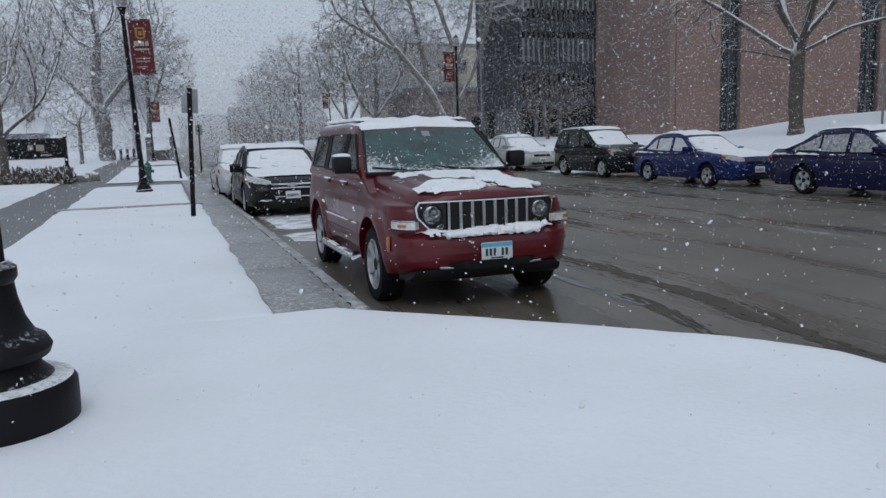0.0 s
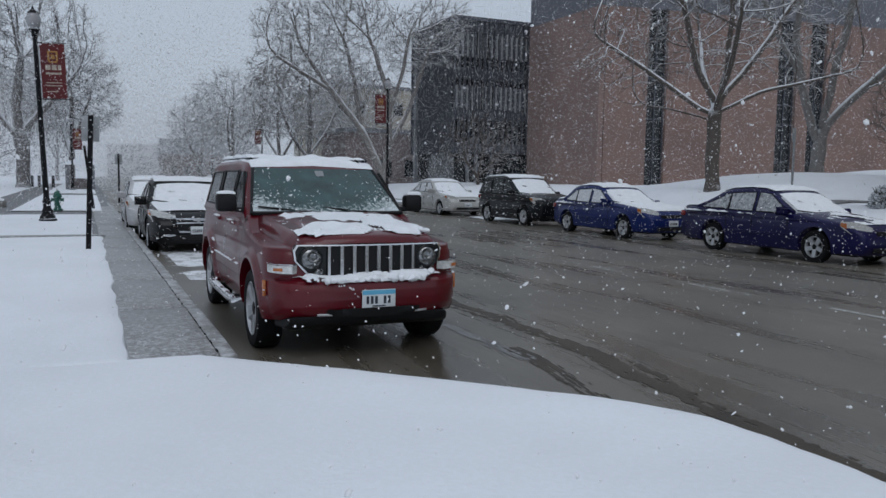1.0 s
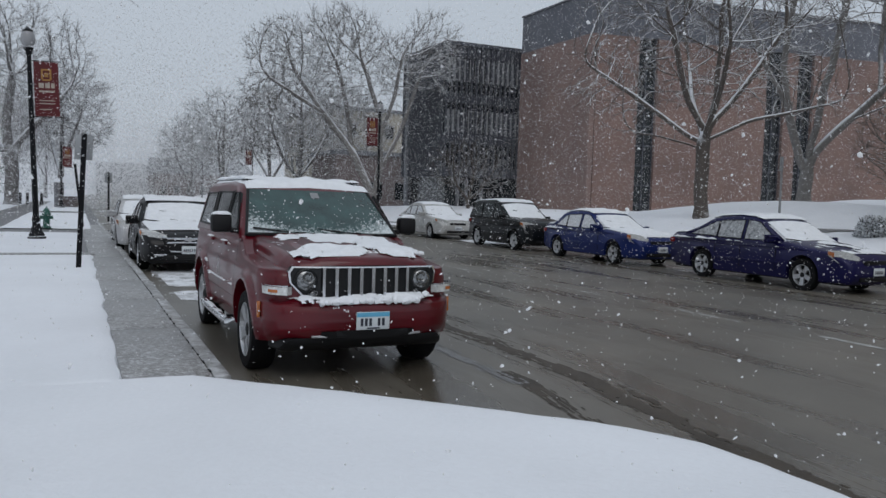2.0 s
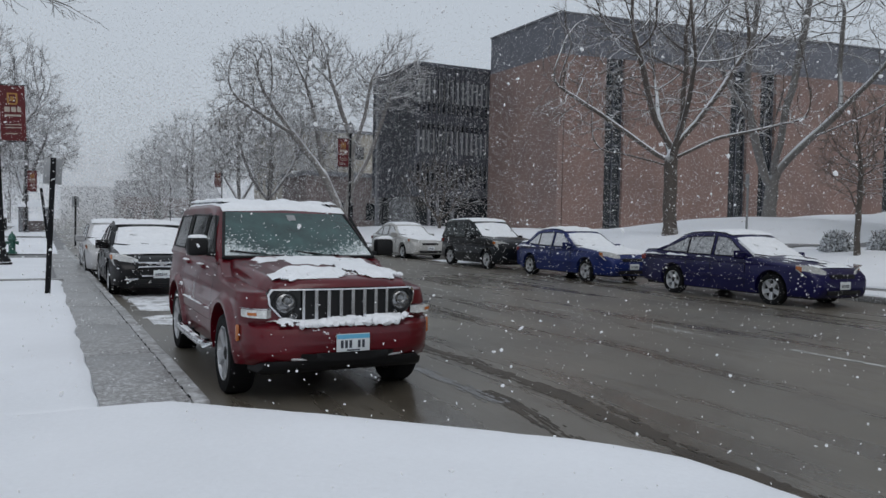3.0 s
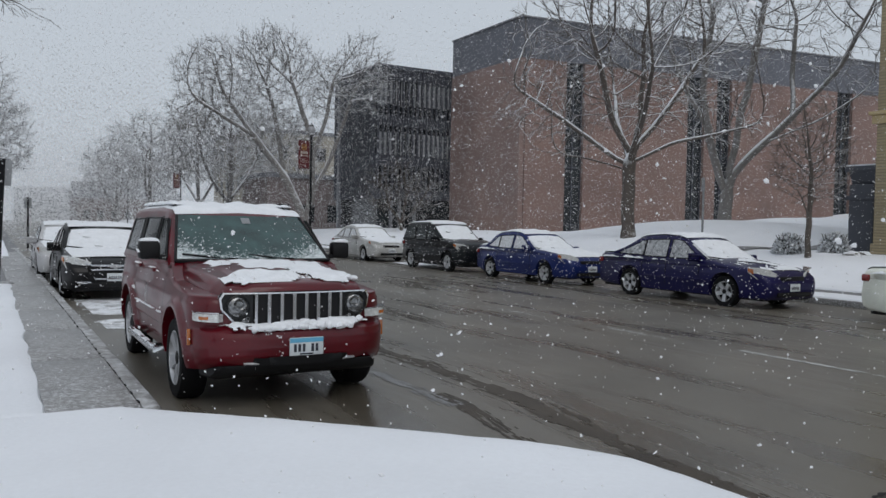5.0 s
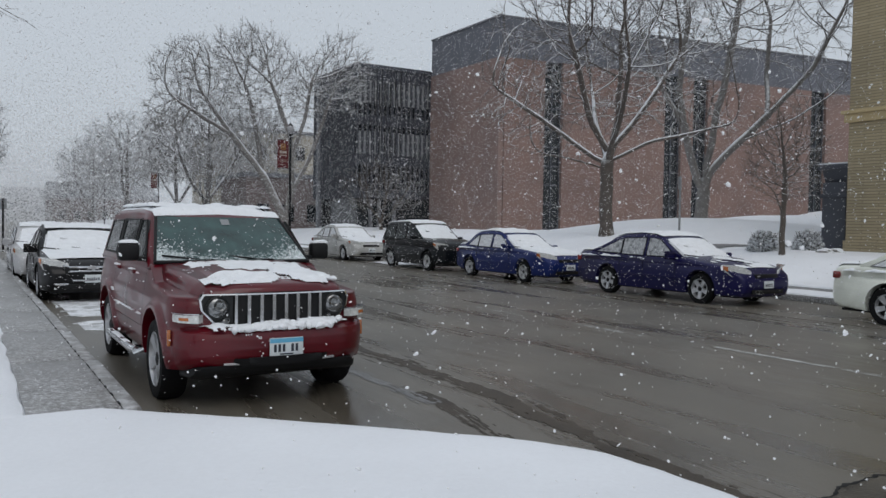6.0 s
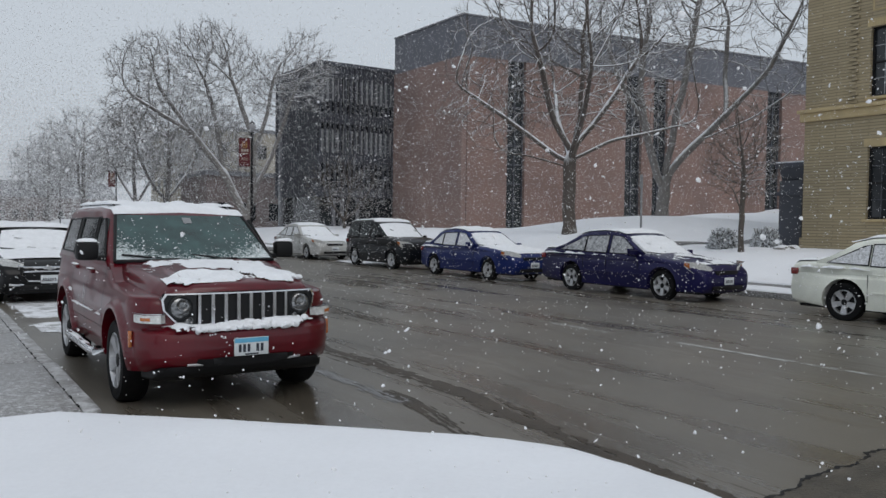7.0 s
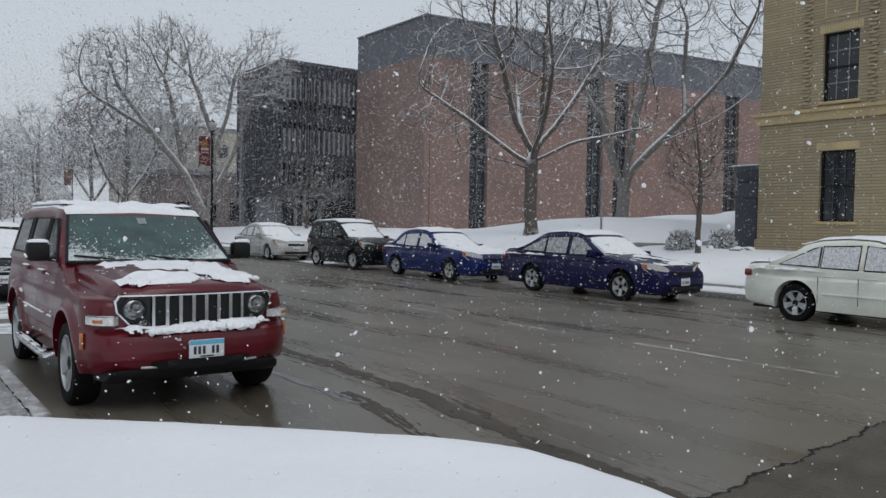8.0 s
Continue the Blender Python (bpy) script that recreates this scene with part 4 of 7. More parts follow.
    g = part("windscreen", screen(cab[0][0] + 0.03, belt, cab[1][0] - 0.02, H - 0.105, sw0, sw1, 0.1, 0.012), glass, car, "windscreen covered with snow" if "screen" in snow else "dark windscreen")
    part("back_window", screen(cab[-1][0] - 0.02, belt + 0.05, cab[-2][0] + 0.02, H - 0.14, sw0 - 0.05, sw1, 0.06, 0.012), glass, car, "snowy back window")
    # lower dark parts
    part("underbody", boxed(-W / 2 + 0.2, W / 2 - 0.2, yf + 0.2, yr - 0.2, zb - 0.03, 0.62), BLACK_TRIM, car, "", False)
    arch_bm = bmesh.new()
    for s in (-1, 1):
        for cy in (0, wb):
            box(arch_bm, s * W / 2 * 0.62 - 0.1, s * W / 2 * 0.62 + 0.1, cy - A, cy + A, zb, r + A - 0.02)
    part("wheel_well", arch_bm, BLACK_TRIM, car, "", False)
    for s in (-1, 1):
        for cy in (0, wb):
            wheel(car, s * (W / 2 - 0.125), cy, r, 0.21, s, spokes, None, rim_twin)
        m = part("mirror", box(bmesh.new(), s * (W / 2 - 0.04), s * (W / 2 + 0.13), cowl_y + 0.3, cowl_y + 0.39, belt + 0.01, belt + 0.11, 0.035), P, car)
        for dy in ((mid + 0.12 - 0.3), (m2 - 0.15)):
            part("door_handle", boxed(s * (W / 2 - 0.02) - 0.012, s * (W / 2 - 0.02) + 0.02, dy - 0.1, dy + 0.1, belt - 0.13, belt - 0.1, 0.008), P, car)
        for dy in (fy(belt) + 0.18, mid, m2 + (0.0 if not suv else 0.0)):
            part("door_seam", boxed(s * W / 2 * 0.985 - 0.014, s * W / 2 * 0.985 + 0.002, dy - 0.003, dy + 0.003, 0.36, belt - 0.12), BLACK_TRIM, car, "", False)
        part("side_moulding", boxed(s * W / 2 - 0.012, s * W / 2 + 0.012, A + 0.12, wb - A - 0.1, 0.5, 0.54, 0.006), P, car)
        # headlights wrap the front corner
        hl = bmesh.new()
        z0, z1 = (0.58, 0.83) if not suv else (0.7, 0.94)
        fn = lambda u, v, d: Vector((s * (W / 2 * lerp_list(plan, yf + 0.06 + 0.42 * u * u) * 0.99 * (0.62 + 0.38 * min(1, u * 2.2)) + 0.012 - 0.05 * d), yf + 0.06 + 0.42 * u * u + (0.05 if u < 0.4 else 0), z0 + (z1 - z0) * v + 0.06 * u))
        prism(hl, [(0.0, 0.1), (0.3, 0.0), (0.65, 0.02), (0.95, 0.5), (0.95, 0.9), (0.6, 0.95), (0.3, 0.9), (0.0, 0.65)], fn, 1)
        h = part("headlight", hl, LAMP_GLASS, car, "clear headlight with an amber corner")
        am = bmesh.new()
        prism(am, [(0.78, 0.4), (0.93, 0.55), (0.93, 0.82), (0.78, 0.8)], lambda u, v, d: fn(u, v, -0.06 - 0.2 * d), 1)
        part("indicator", am, AMBER, h, "amber indicator lens")
        tl = boxed(s * W / 2 * 0.82 - 0.07, s * W / 2 * 0.82 + 0.045, yr - 0.2, yr - 0.055, belt - 0.19, belt - 0.06, 0.03)
        part("tail_light", tl, RED_LENS, car, "red tail light")
    if grille == "wide":
        band = part("grille", boxed(-0.48, 0.48, yf - 0.012, yf + 0.14, 0.42, 0.7, 0.03), BLACK_TRIM, car, "black grille with a chrome surround")
        part("surround", tube(bmesh.new(), [(x, yf - 0.02, z) for x, z in ((-0.42, 0.6), (-0.46, 0.56), (-0.36, 0.43), (0.36, 0.43), (0.46, 0.56), (0.42, 0.6), (0, 0.61), (-0.42, 0.6))], 0.016, 6), CHROME, band, "chrome surround")
        part("chrome_bar", tube(bmesh.new(), [(-0.52, yf + 0.06, 0.71), (-0.4, yf - 0.01, 0.68), (0.4, yf - 0.01, 0.68), (0.52, yf + 0.06, 0.71)], 0.02, 6), CHROME, band, "chrome bar")
        part("badge", prism(bmesh.new(), [(-0.1, 0.645), (-0.03, 0.645), (-0.03, 0.625), (0.03, 0.625), (0.03, 0.645), (0.1, 0.645), (0.1, 0.685), (0.03, 0.685), (0.03, 0.705), (-0.03, 0.705), (-0.03, 0.685), (-0.1, 0.685)], lambda u, v, d: Vector((u, yf - 0.035 + 0.015 * d, v)), 1), ALLOY, band, "silvery badge", False)
        for s in (-1, 1):
            part("fog_strip", boxed(s * 0.55 - 0.12, s * 0.55 + 0.12, yf + 0.0, yf + 0.05, 0.34, 0.38, 0.008), CHROME, car, "chrome strip low on the bumper")
    else:
        part("grille", boxed(-0.36, 0.36, yf + 0.035, yf + 0.12, 0.58, 0.68, 0.02), BLACK_TRIM, car, "dark grille")
    part("lower_grille", boxed(-0.5, 0.5, yf - 0.004, yf + 0.1, zb + 0.06, zb + 0.15, 0.015), BLACK_TRIM, car)
    plate_part(car, 0, yf - 0.014, 0.46, False)
    # snow
    roof = lambda x, y: lerp_list(cab[1:-1], y) + 0.03 * (1 - (2 * x / W) ** 2)
    part("roof_snow", pad(cab[1][0] + 0.05, cab[-2][0] + 0.05, W * (rw - 0.02), W * (rw - 0.04), roof, snow_thick, hash(L) % 7 + W), CAR_SNOW, car, "white snow on the roof")
    hood = lambda x, y: lerp_list(line[5:9], y) + 0.035 * (1 - (2 * x / W) ** 2)
    if "hood" in snow:
        part("bonnet_snow", pad(yf + (0.24 if grille == "dark" else 0.42), cowl_y - 0.02, W * 0.78, W * 0.86, hood, snow_thick, 5 + L), CAR_SNOW, car, "white snow on the bonnet")
    elif "hoodpart" in snow:
        part("bonnet_snow", pad(yf + 0.3, cowl_y - 0.05, W * 0.7, W * 0.8, hood, 0.012, 5 + L, cut=lambda x, y: nz(x * 2, y * 2, 3) + 0.5 * nz(x * 7, y * 7, 5) + 0.12 * x - 0.02), CAR_SNOW, car, "thin broken snow on the bonnet")
    if "deck" in snow and not suv:
        deck = lambda x, y: lerp_list(line[9:13], y) + 0.03
        part("boot_snow", pad(yr - trunk, yr - 0.06, W * 0.76, W * 0.72, deck, snow_thick, 9 + L), CAR_SNOW, car, "snow on the boot lid")
    if "screen" in snow:
        z0, z1, ya, yb = belt + 0.0, H - 0.1, cab[0][0], cab[1][0]
        cover = lambda x, y: z0 + (z1 - z0) * (y - ya - 0.1 * (2 * x / sw0) ** 2) / (yb - ya) + 0.02
        part("screen_snow", pad(ya + 0.06, yb - 0.02, sw0 * 0.95, sw1 * 0.98, cover, 0.015, 3 + L, cut=lambda x, y: 0.3 + nz(x * 3, y * 3, 2) * 0.45 + 0.3 * nz(x * 9, y * 9, 8)), CAR_SNOW, car, "thin snow over the windscreen")
    if not suv:
        for s in (-1, 1):
            part("shoulder_snow", pad(mid - 0.3, yr - 0.25, 0.09, 0.12, lambda x, y: belt - 0.045, 0.05, 4 + s + L, nx=6, ny=60, xc=s * (W / 2 * 0.93 - 0.02), cut=lambda x, y: 0.16 * (y - mid - 0.6) + 0.5 * nz(x * 9, y * 3, 2 + L) + 0.3 * nz(x * 9, y * 10, 5)), CAR_SNOW, car, "snow caught along the window sill")
    for s in (-0.3, 0.28):
        part("wiper", tube(bmesh.new(), [(s, cab[0][0] + 0.04, belt + 0.03), (s - 0.5, cab[0][0] + 0.11, belt + 0.08)], 0.012, 5), BLACK_TRIM, car)
    return car


sedan(pose(12.74, 3.99, 0), "dark blue saloon car flecked with snow", (0.006, 0.005, 0.052), snow=("roof", "screen", "hoodpart", "deck"), side_snow=DUSTED_GLASS)
sedan(pose(12.70, 10.2, 0), "bright blue saloon car under thick snow", (0.006, 0.016, 0.1), L=4.75, W=1.74, H=1.42, wb=2.75, front=1.05, r=0.31, snow=("roof", "hood", "screen", "deck"), snow_thick=0.06)
sedan(pose(12.72, 15.56, 0), "black compact utility car with snow on its roof", (0.003, 0.004, 0.006), L=4.42, W=1.81, H=1.66, wb=2.635, front=0.86, r=0.34, hood_z=1.0, suv=True, snow=("roof", "screen"), side_snow=CAR_GLASS, glass=FROST_GLASS)
sedan(pose(12.75, 22.6, 0), "silver saloon car under snow", (0.42, 0.42, 0.41), L=4.7, W=1.75, H=1.45, wb=2.7, front=1.0, r=0.31)
sedan(pose(12.78, -2.72, 0), "white saloon car with snow on its roof", (0.78, 0.8, 0.72), L=4.9, W=1.83, H=1.47, wb=2.74, front=1.05, r=0.335, trunk=0.5, rim_twin=True)
sedan(pose(0.6, 9.85, 0), "black saloon car with snowy bonnet and windscreen", (0.004, 0.004, 0.005), L=4.85, W=1.85, H=1.45, wb=2.74, front=0.95, r=0.34, hood_z=0.86, snow=("roof", "screen", "hood", "deck"), side_snow=CAR_GLASS, group="cars along the near kerb", grille="wide", snow_thick=0.035)
sedan(pose(0.4, 15.1, 0), "silver car covered with snow", (0.45, 0.45, 0.46), L=4.8, W=1.82, H=1.42, wb=2.75, front=1.0, r=0.32, group="cars along the near kerb")


# ---- the red four-wheel drive car at the kerb ----
RED = with_snow(mat("dark_red_paint", (0.085, 0.0007, 0.0055), 0.3, vary=0.25, scale=2.0, coat=0.45, spec=0.3), 0.69, 0.77, 23, 1.0, False)
DARK_LENS = mat("headlight_bucket", (0.012, 0.013, 0.014), 0.3, vary=0.6, scale=25, spec=0.3)


DARK_GLASS_LENS = mat("lamp_lens", (0.17, 0.175, 0.18), 0.12, 0.7, vary=0.95, scale=42, coat=1.0)


SCREEN_GLASS = mat("greenish_windscreen", (0.026, 0.062, 0.06), 0.07, vary=0.45, scale=5, spec=0.7)


def rime(m, foot, reach, edge):
    """Frozen snow creeping up a windscreen from its foot and in from its edges."""
    n, l = m.node_tree.nodes, m.node_tree.links
    b = n["Principled BSDF"]
    at, sep, ns, side = n.new("ShaderNodeTexCoord"), n.new("ShaderNodeSeparateXYZ"), n.new("ShaderNodeTexNoise"), n.new("ShaderNodeMath")
    ns.inputs["Scale"].default_value, ns.inputs["Detail"].default_value, ns.inputs["Roughness"].default_value = 22, 8, 0.75
    side.operation = "ABSOLUTE"
    l.new(at.outputs["Object"], sep.inputs[0])
    l.new(at.outputs["Object"], ns.inputs["Vector"])
    l.new(sep.outputs[0], side.inputs[0])
    up, out = n.new("ShaderNodeMapRange"), n.new("ShaderNodeMapRange")
    for node, a, c, d, e in ((up, foot, foot + reach, 0.34, 0.0), (out, edge * 0.5, edge, 0.0, 0.2)):
        node.inputs["From Min"].default_value, node.inputs["From Max"].default_value = a, c
        node.inputs["To Min"].default_value, node.inputs["To Max"].default_value = d, e
    l.new(sep.outputs[2], up.inputs["Value"])
    l.new(side.outputs[0], out.inputs["Value"])
    one, two, step, mix, r = n.new("ShaderNodeMath"), n.new("ShaderNodeMath"), n.new("ShaderNodeMapRange"), n.new("ShaderNodeMix"), n.new("ShaderNodeMix")
    l.new(ns.outputs[0], one.inputs[0])
    l.new(up.outputs[0], one.inputs[1])
    l.new(one.outputs[0], two.inputs[0])
    l.new(out.outputs[0], two.inputs[1])
    step.inputs["From Min"].default_value, step.inputs["From Max"].default_value = 0.74, 0.92
    l.new(two.outputs[0], step.inputs["Value"])
    mix.data_type = "RGBA"
    mix.inputs[7].default_value = (0.5, 0.56, 0.57, 1)
    l.new(step.outputs[0], mix.inputs[0])
    l.new(b.inputs["Base Color"].links[0].from_socket, mix.inputs[6])
    l.new(mix.outputs[2], b.inputs["Base Color"])
    r.inputs[3].default_value = 0.8
    l.new(step.outputs[0], r.inputs[0])
    l.new(b.inputs["Roughness"].links[0].from_socket, r.inputs[2])
    l.new(r.outputs[0], b.inputs["Roughness"])


rime(SCREEN_GLASS, 1.2, 0.24, 0.76)


def red_wagon(place):
    car = base("four_wheel_drive", place, "dark red boxy four-wheel drive with snow on bonnet and roof", "car", "cars along the near kerb")
    W, wb, r = 1.82, 2.69, 0.37
    zb, A = 0.33, 0.455
    nose_y = ((0.34, -0.74), (0.4, -0.84), (0.46, -0.875), (0.54, -0.885), (0.62, -0.88), (0.665, -0.862), (0.69, -0.82), (0.705, -0.765), (0.72, -0.745), (0.8, -0.742), (0.9, -0.725), (0.94, -0.7))
    side_x = ((0.34, 0.86), (0.45, 0.885), (0.6, 0.9), (0.78, 0.902), (0.9, 0.893), (0.93, 0.884), (1.05, 0.866), (1.2, 0.848))
    top_z = ((-0.8, 0.945), (-0.5, 0.97), (-0.1, 1.0), (0.25, 1.03), (0.45, 1.12), (0.58, 1.185), (0.7, 1.2), (3.3, 1.2), (3.6, 1.18))
    ease = lambda k: max(0.0, min(1.0, k)) ** 2 * (3 - 2 * max(0.0, min(1.0, k)))

    def side_at(y, z):
        """Half the width of the body at a place along it and a height, with the wheel flares."""
        x = lerp_list(side_x, z) * lerp_list(((3.2, 1.0), (3.45, 0.985), (3.6, 0.92)), y)
        for cy in (0, wb):
            d = math.hypot(y - cy, (z - r) * 1.02)
            x += 0.042 * (1 - ease((d - A - 0.045) / 0.06)) * (1 if z < 0.95 else 0)
        x += 0.014 * ease((z - 0.585) / 0.015) * ease((0.715 - z) / 0.015) * ease((y - 0.52) / 0.03) * ease((2.18 - y) / 0.03)
        return x

    zs = sorted(set(steps(0.345, 0.94, 34)) | {0.585, 0.6, 0.665, 0.68, 0.69, 0.705, 0.715})
    cols = [("nose", radians(a)) for a in steps(0, 88, 26)] + [("side", y) for y in steps(-0.3, 3.6, 104)]
    shell_bm = bmesh.new()
    for s in (-1, 1):
        grid = []
        for kind, k in cols:
            col = []
            def spot(z):
                if kind == "nose":
                    bend = 2 / 3.3
                    y = -0.3 - (-0.3 - lerp_list(nose_y, z)) * math.cos(k) ** bend
                    return side_at(y, z) * math.sin(k) ** bend, y
                return side_at(k, z), k
            for z in zs:
                x, y = spot(z)
                col.append((x, y, z))
            head = lerp_list(top_z, spot(0.94)[1])
            for f in (0.25, 0.5, 0.75, 0.9, 1.0):
                z = 0.94 + f * (head - 0.94)
                x, y = spot(z)
                col.append((x - 0.02 * max(0, f - 0.7) / 0.3, y, z))
            x, y, z = col[-1]
            for f in (0.12, 0.4, 1.0):
                col.append((x * (1 - 0.3 * f) - 0.015, max(y, -0.66) if kind == "nose" else y, z + 0.012 * min(1, f * 3)))
            grid.append(col)
        vs = []
        inside = set()
        for col in grid:
            row = []
            for x, y, z in col:
                out = False
                for cy in (0, wb):
                    d = math.hypot(y - cy, z - r)
                    if x > 0.6 and d < A:
                        y, z, out = cy + (y - cy) * A / max(d, 1e-4), r + (z - r) * A / max(d, 1e-4), True
                v = shell_bm.verts.new((s * x, y, z))
                if out:
                    inside.add(v)
                row.append(v)
            vs.append(row)
        for a, b in zip(vs, vs[1:]):
            for k in range(len(a) - 1):
                q = (a[k], b[k], b[k + 1], a[k + 1])
                if not all(v in inside for v in q):
                    shell_bm.faces.new(q)
    bmesh.ops.delete(shell_bm, geom=[v for v in shell_bm.verts if not v.link_faces], context="VERTS")
    bmesh.ops.remove_doubles(shell_bm, verts=shell_bm.verts, dist=0.0006)
    rim = [e for e in shell_bm.edges if e.is_boundary and all(min(math.hypot(v.co.y - cy, v.co.z - r) for cy in (0, wb)) < A + 0.004 for v in e.verts)]
    for v in bmesh.ops.extrude_edge_only(shell_bm, edges=rim)["geom"]:
        if isinstance(v, bmesh.types.BMVert):
            v.co.x *= 0.88
    part("body", shell_bm, RED, car, "dark red bodywork with flared wheel arches")
    part("tailgate", sheet(bmesh.new(), steps(-0.8, 0.8, 12), steps(0.36, 1.2, 10), lambda x, z: (x, 3.61 - 0.04 * (x / 0.8) ** 2, z)), RED, car)

    def hood_z(x, y):
        """Height of the bonnet: a raised middle between two creases, falling at its edges."""
        z = lerp_list(((-0.775, 0.975), (-0.76, 1.01), (-0.73, 1.036), (-0.66, 1.058), (-0.5, 1.083), (0, 1.137), (0.56, 1.195)), y)
        side = lerp_list(((-0.77, 0.66), (-0.5, 0.71), (0.56, 0.79)), y)
        e = abs(x) / side
        return z + 0.02 * (1 - ease((abs(x) - 0.4 - 0.06 * (y + 0.77)) / 0.07)) + 0.014 * (1 - e * e) - 0.11 * max(0, e - 0.86) ** 2 / 0.0196

    hb = bmesh.new()
    def bonnet_at(u, y):
        side = lerp_list(((-0.77, 0.66), (-0.5, 0.71), (0.56, 0.79)), y)
        x = u * side
        back = 0.075 * (x / 0.68) ** 2 * max(0, min(1, (-0.3 - y) / 0.4))
        if abs(u) > 1:
            return (math.copysign(side * 1.003, u), y + back, hood_z(side, y) - 0.2)
        return (x, y + back, hood_z(x, y))
    sheet(hb, [-1.05] + steps(-1, 1, 56) + [1.05], [-0.775, -0.768, -0.76, -0.745, -0.73, -0.7] + steps(-0.66, 0.56, 30), bonnet_at)
    part("bonnet", hb, RED, car, "dark red bonnet with a raised middle")
    cab = [(0.44, 1.1), (0.5, 1.19), (1.14, 1.655), (1.28, 1.715), (1.8, 1.745), (3.2, 1.73), (3.4, 1.68), (3.56, 1.18), (3.56, 1.1)]
    ct = ((1.1, 0.945), (1.2, 0.93), (1.72, 0.79))
    part("cabin", shell(cab, W, (), ((0, 1),), ct, 0.02, 0.06, (1.35, 1.5), lambda c: 0.07 * (c.x / 0.78) ** 2 * max(0, min(1, (1.5 - c.y) / 0.3))), RED, car, "dark red cabin and roof", "side")
    half = lambda y, z: W / 2 * lerp_list(ct, z) - 0.004
    side_glass(car, [(0.72, 1.215), (1.4, 1.215), (1.4, 1.62), (1.16, 1.615)], half, CAR_GLASS, "front_window", "dark front door window")
    side_glass(car, [(1.5, 1.215), (2.3, 1.215), (2.32, 1.62), (1.5, 1.62)], half, CAR_GLASS, "rear_window", "dark rear door window")
    side_glass(car, [(2.5, 1.23), (3.32, 1.23), (3.22, 1.6), (2.5, 1.61)], half, CAR_GLASS, "quarter_window", "dark rear quarter window")
    side_glass(car, [(1.405, 1.2), (1.495, 1.2), (1.495, 1.64), (1.405, 1.64)], half, BLACK_TRIM, "window_pillar")
    side_glass(car, [(2.325, 1.2), (2.495, 1.2), (2.495, 1.63), (2.33, 1.63)], half, BLACK_TRIM, "window_pillar")
    part("windscreen", screen(0.505, 1.2, 1.12, 1.645, 1.58, 1.33, 0.07, 0.016, 20, 12), SCREEN_GLASS, car, "dark windscreen sprinkled with frozen snow")
    part("screen_surround", tube(bmesh.new(), [(x, 0.5 + 0.07 * (x / 0.78) ** 2, 1.205) for x in steps(-0.78, 0.78, 10)], 0.022, 6), BLACK_TRIM, car)
    for s in (-1, 1):
        part("pillar_trim", tube(bmesh.new(), [(s * 0.79, 0.56, 1.2), (s * 0.665, 1.17, 1.652)], 0.016, 6), BLACK_TRIM, car)
    def glassz(x, y):
        return 1.2 + (y - 0.505 - 0.07 * (x / 0.78) ** 2) / 0.615 * 0.445 + 0.018
    grains, rng = bmesh.new(), random.Random(11)
    made = 0
    while made < 1700:
        x, v = rng.uniform(-0.74, 0.74), rng.random() ** 2.6
        if rng.random() > 0.03 + (1 - v) ** 2 * (0.12 + 0.9 * min(1, abs(x - 0.05) / 0.55) ** 2) + 0.3 * nz(x * 4, v * 4, 2) * (1 - v):
            continue
        y = 0.53 + 0.07 * (x / 0.78) ** 2 + 0.56 * v
        if abs(x) > 0.75 - 0.1 * v:
            continue
        bmesh.ops.create_icosphere(grains, subdivisions=1, radius=rng.choice((0.0025, 0.003, 0.004, 0.005, 0.0075)), matrix=Matrix.Translation((x, y, glassz(x, y) - 0.004)))
        made += 1
    tagged(part("screen_snow", grains, CAR_SNOW, car, "grains of frozen snow on the windscreen"), kind="stuff")
    part("permit_tag", sheet(bmesh.new(), [-0.045, 0.045], [0, 1], lambda x, v: (x + 0.02, 0.5 + 0.615 * (0.8 + 0.13 * v), 1.222 + 0.445 * (0.8 + 0.13 * v))), SIGN_GREY, car, "small pale tag in the windscreen", False)
    part("back_window", screen(3.55, 1.22, 3.42, 1.62, 1.4, 1.2, 0.03, 0.012), FROST_GLASS, car, "dark back window")
    # nose
    bow = lambda x: 0.075 * (x / 0.68) ** 2
    outer = [(-0.655, 1.0), (0.655, 1.0), (0.685, 0.95), (0.672, 0.86), (0.53, 0.7), (-0.53, 0.7), (-0.672, 0.86), (-0.685, 0.95)]
    dense = []
    for (a, b), (c, d) in zip(outer, outer[1:] + outer[:1]):
        k = 10 if abs(c - a) > 0.5 else 2
        dense += [(a + (c - a) * j / k, b + (d - b) * j / k) for j in range(k)]
    def nosed(t, v):
        w = 0.52 + 0.15 * min(1, v * 1.9)
        return (t * w, -0.77 + bow(t * w), 0.705 + 0.29 * v)
    gr = part("grille", sheet(bmesh.new(), steps(-1, 1, 24), steps(0, 1, 6), nosed), BLACK_TRIM, car, "black grille behind chrome bars", False)
    ring = bmesh.new()
    inner = [(u * 0.977, 0.85 + (v - 0.85) * 0.92) for u, v in dense]
    vs = [[ring.verts.new((u, -0.775 + bow(u) + dy, v)) for u, v in p] for p, dy in ((dense, 0.05), (dense, -0.012), (inner, -0.016), (inner, 0.03))]
    for a, b in zip(vs, vs[1:]):
        for k in range(len(dense)):
            ring.faces.new((a[k], a[(k + 1) % len(dense)], b[(k + 1) % len(dense)], b[k]))
    part("surround", ring, CHROME, gr, "chrome grille surround")
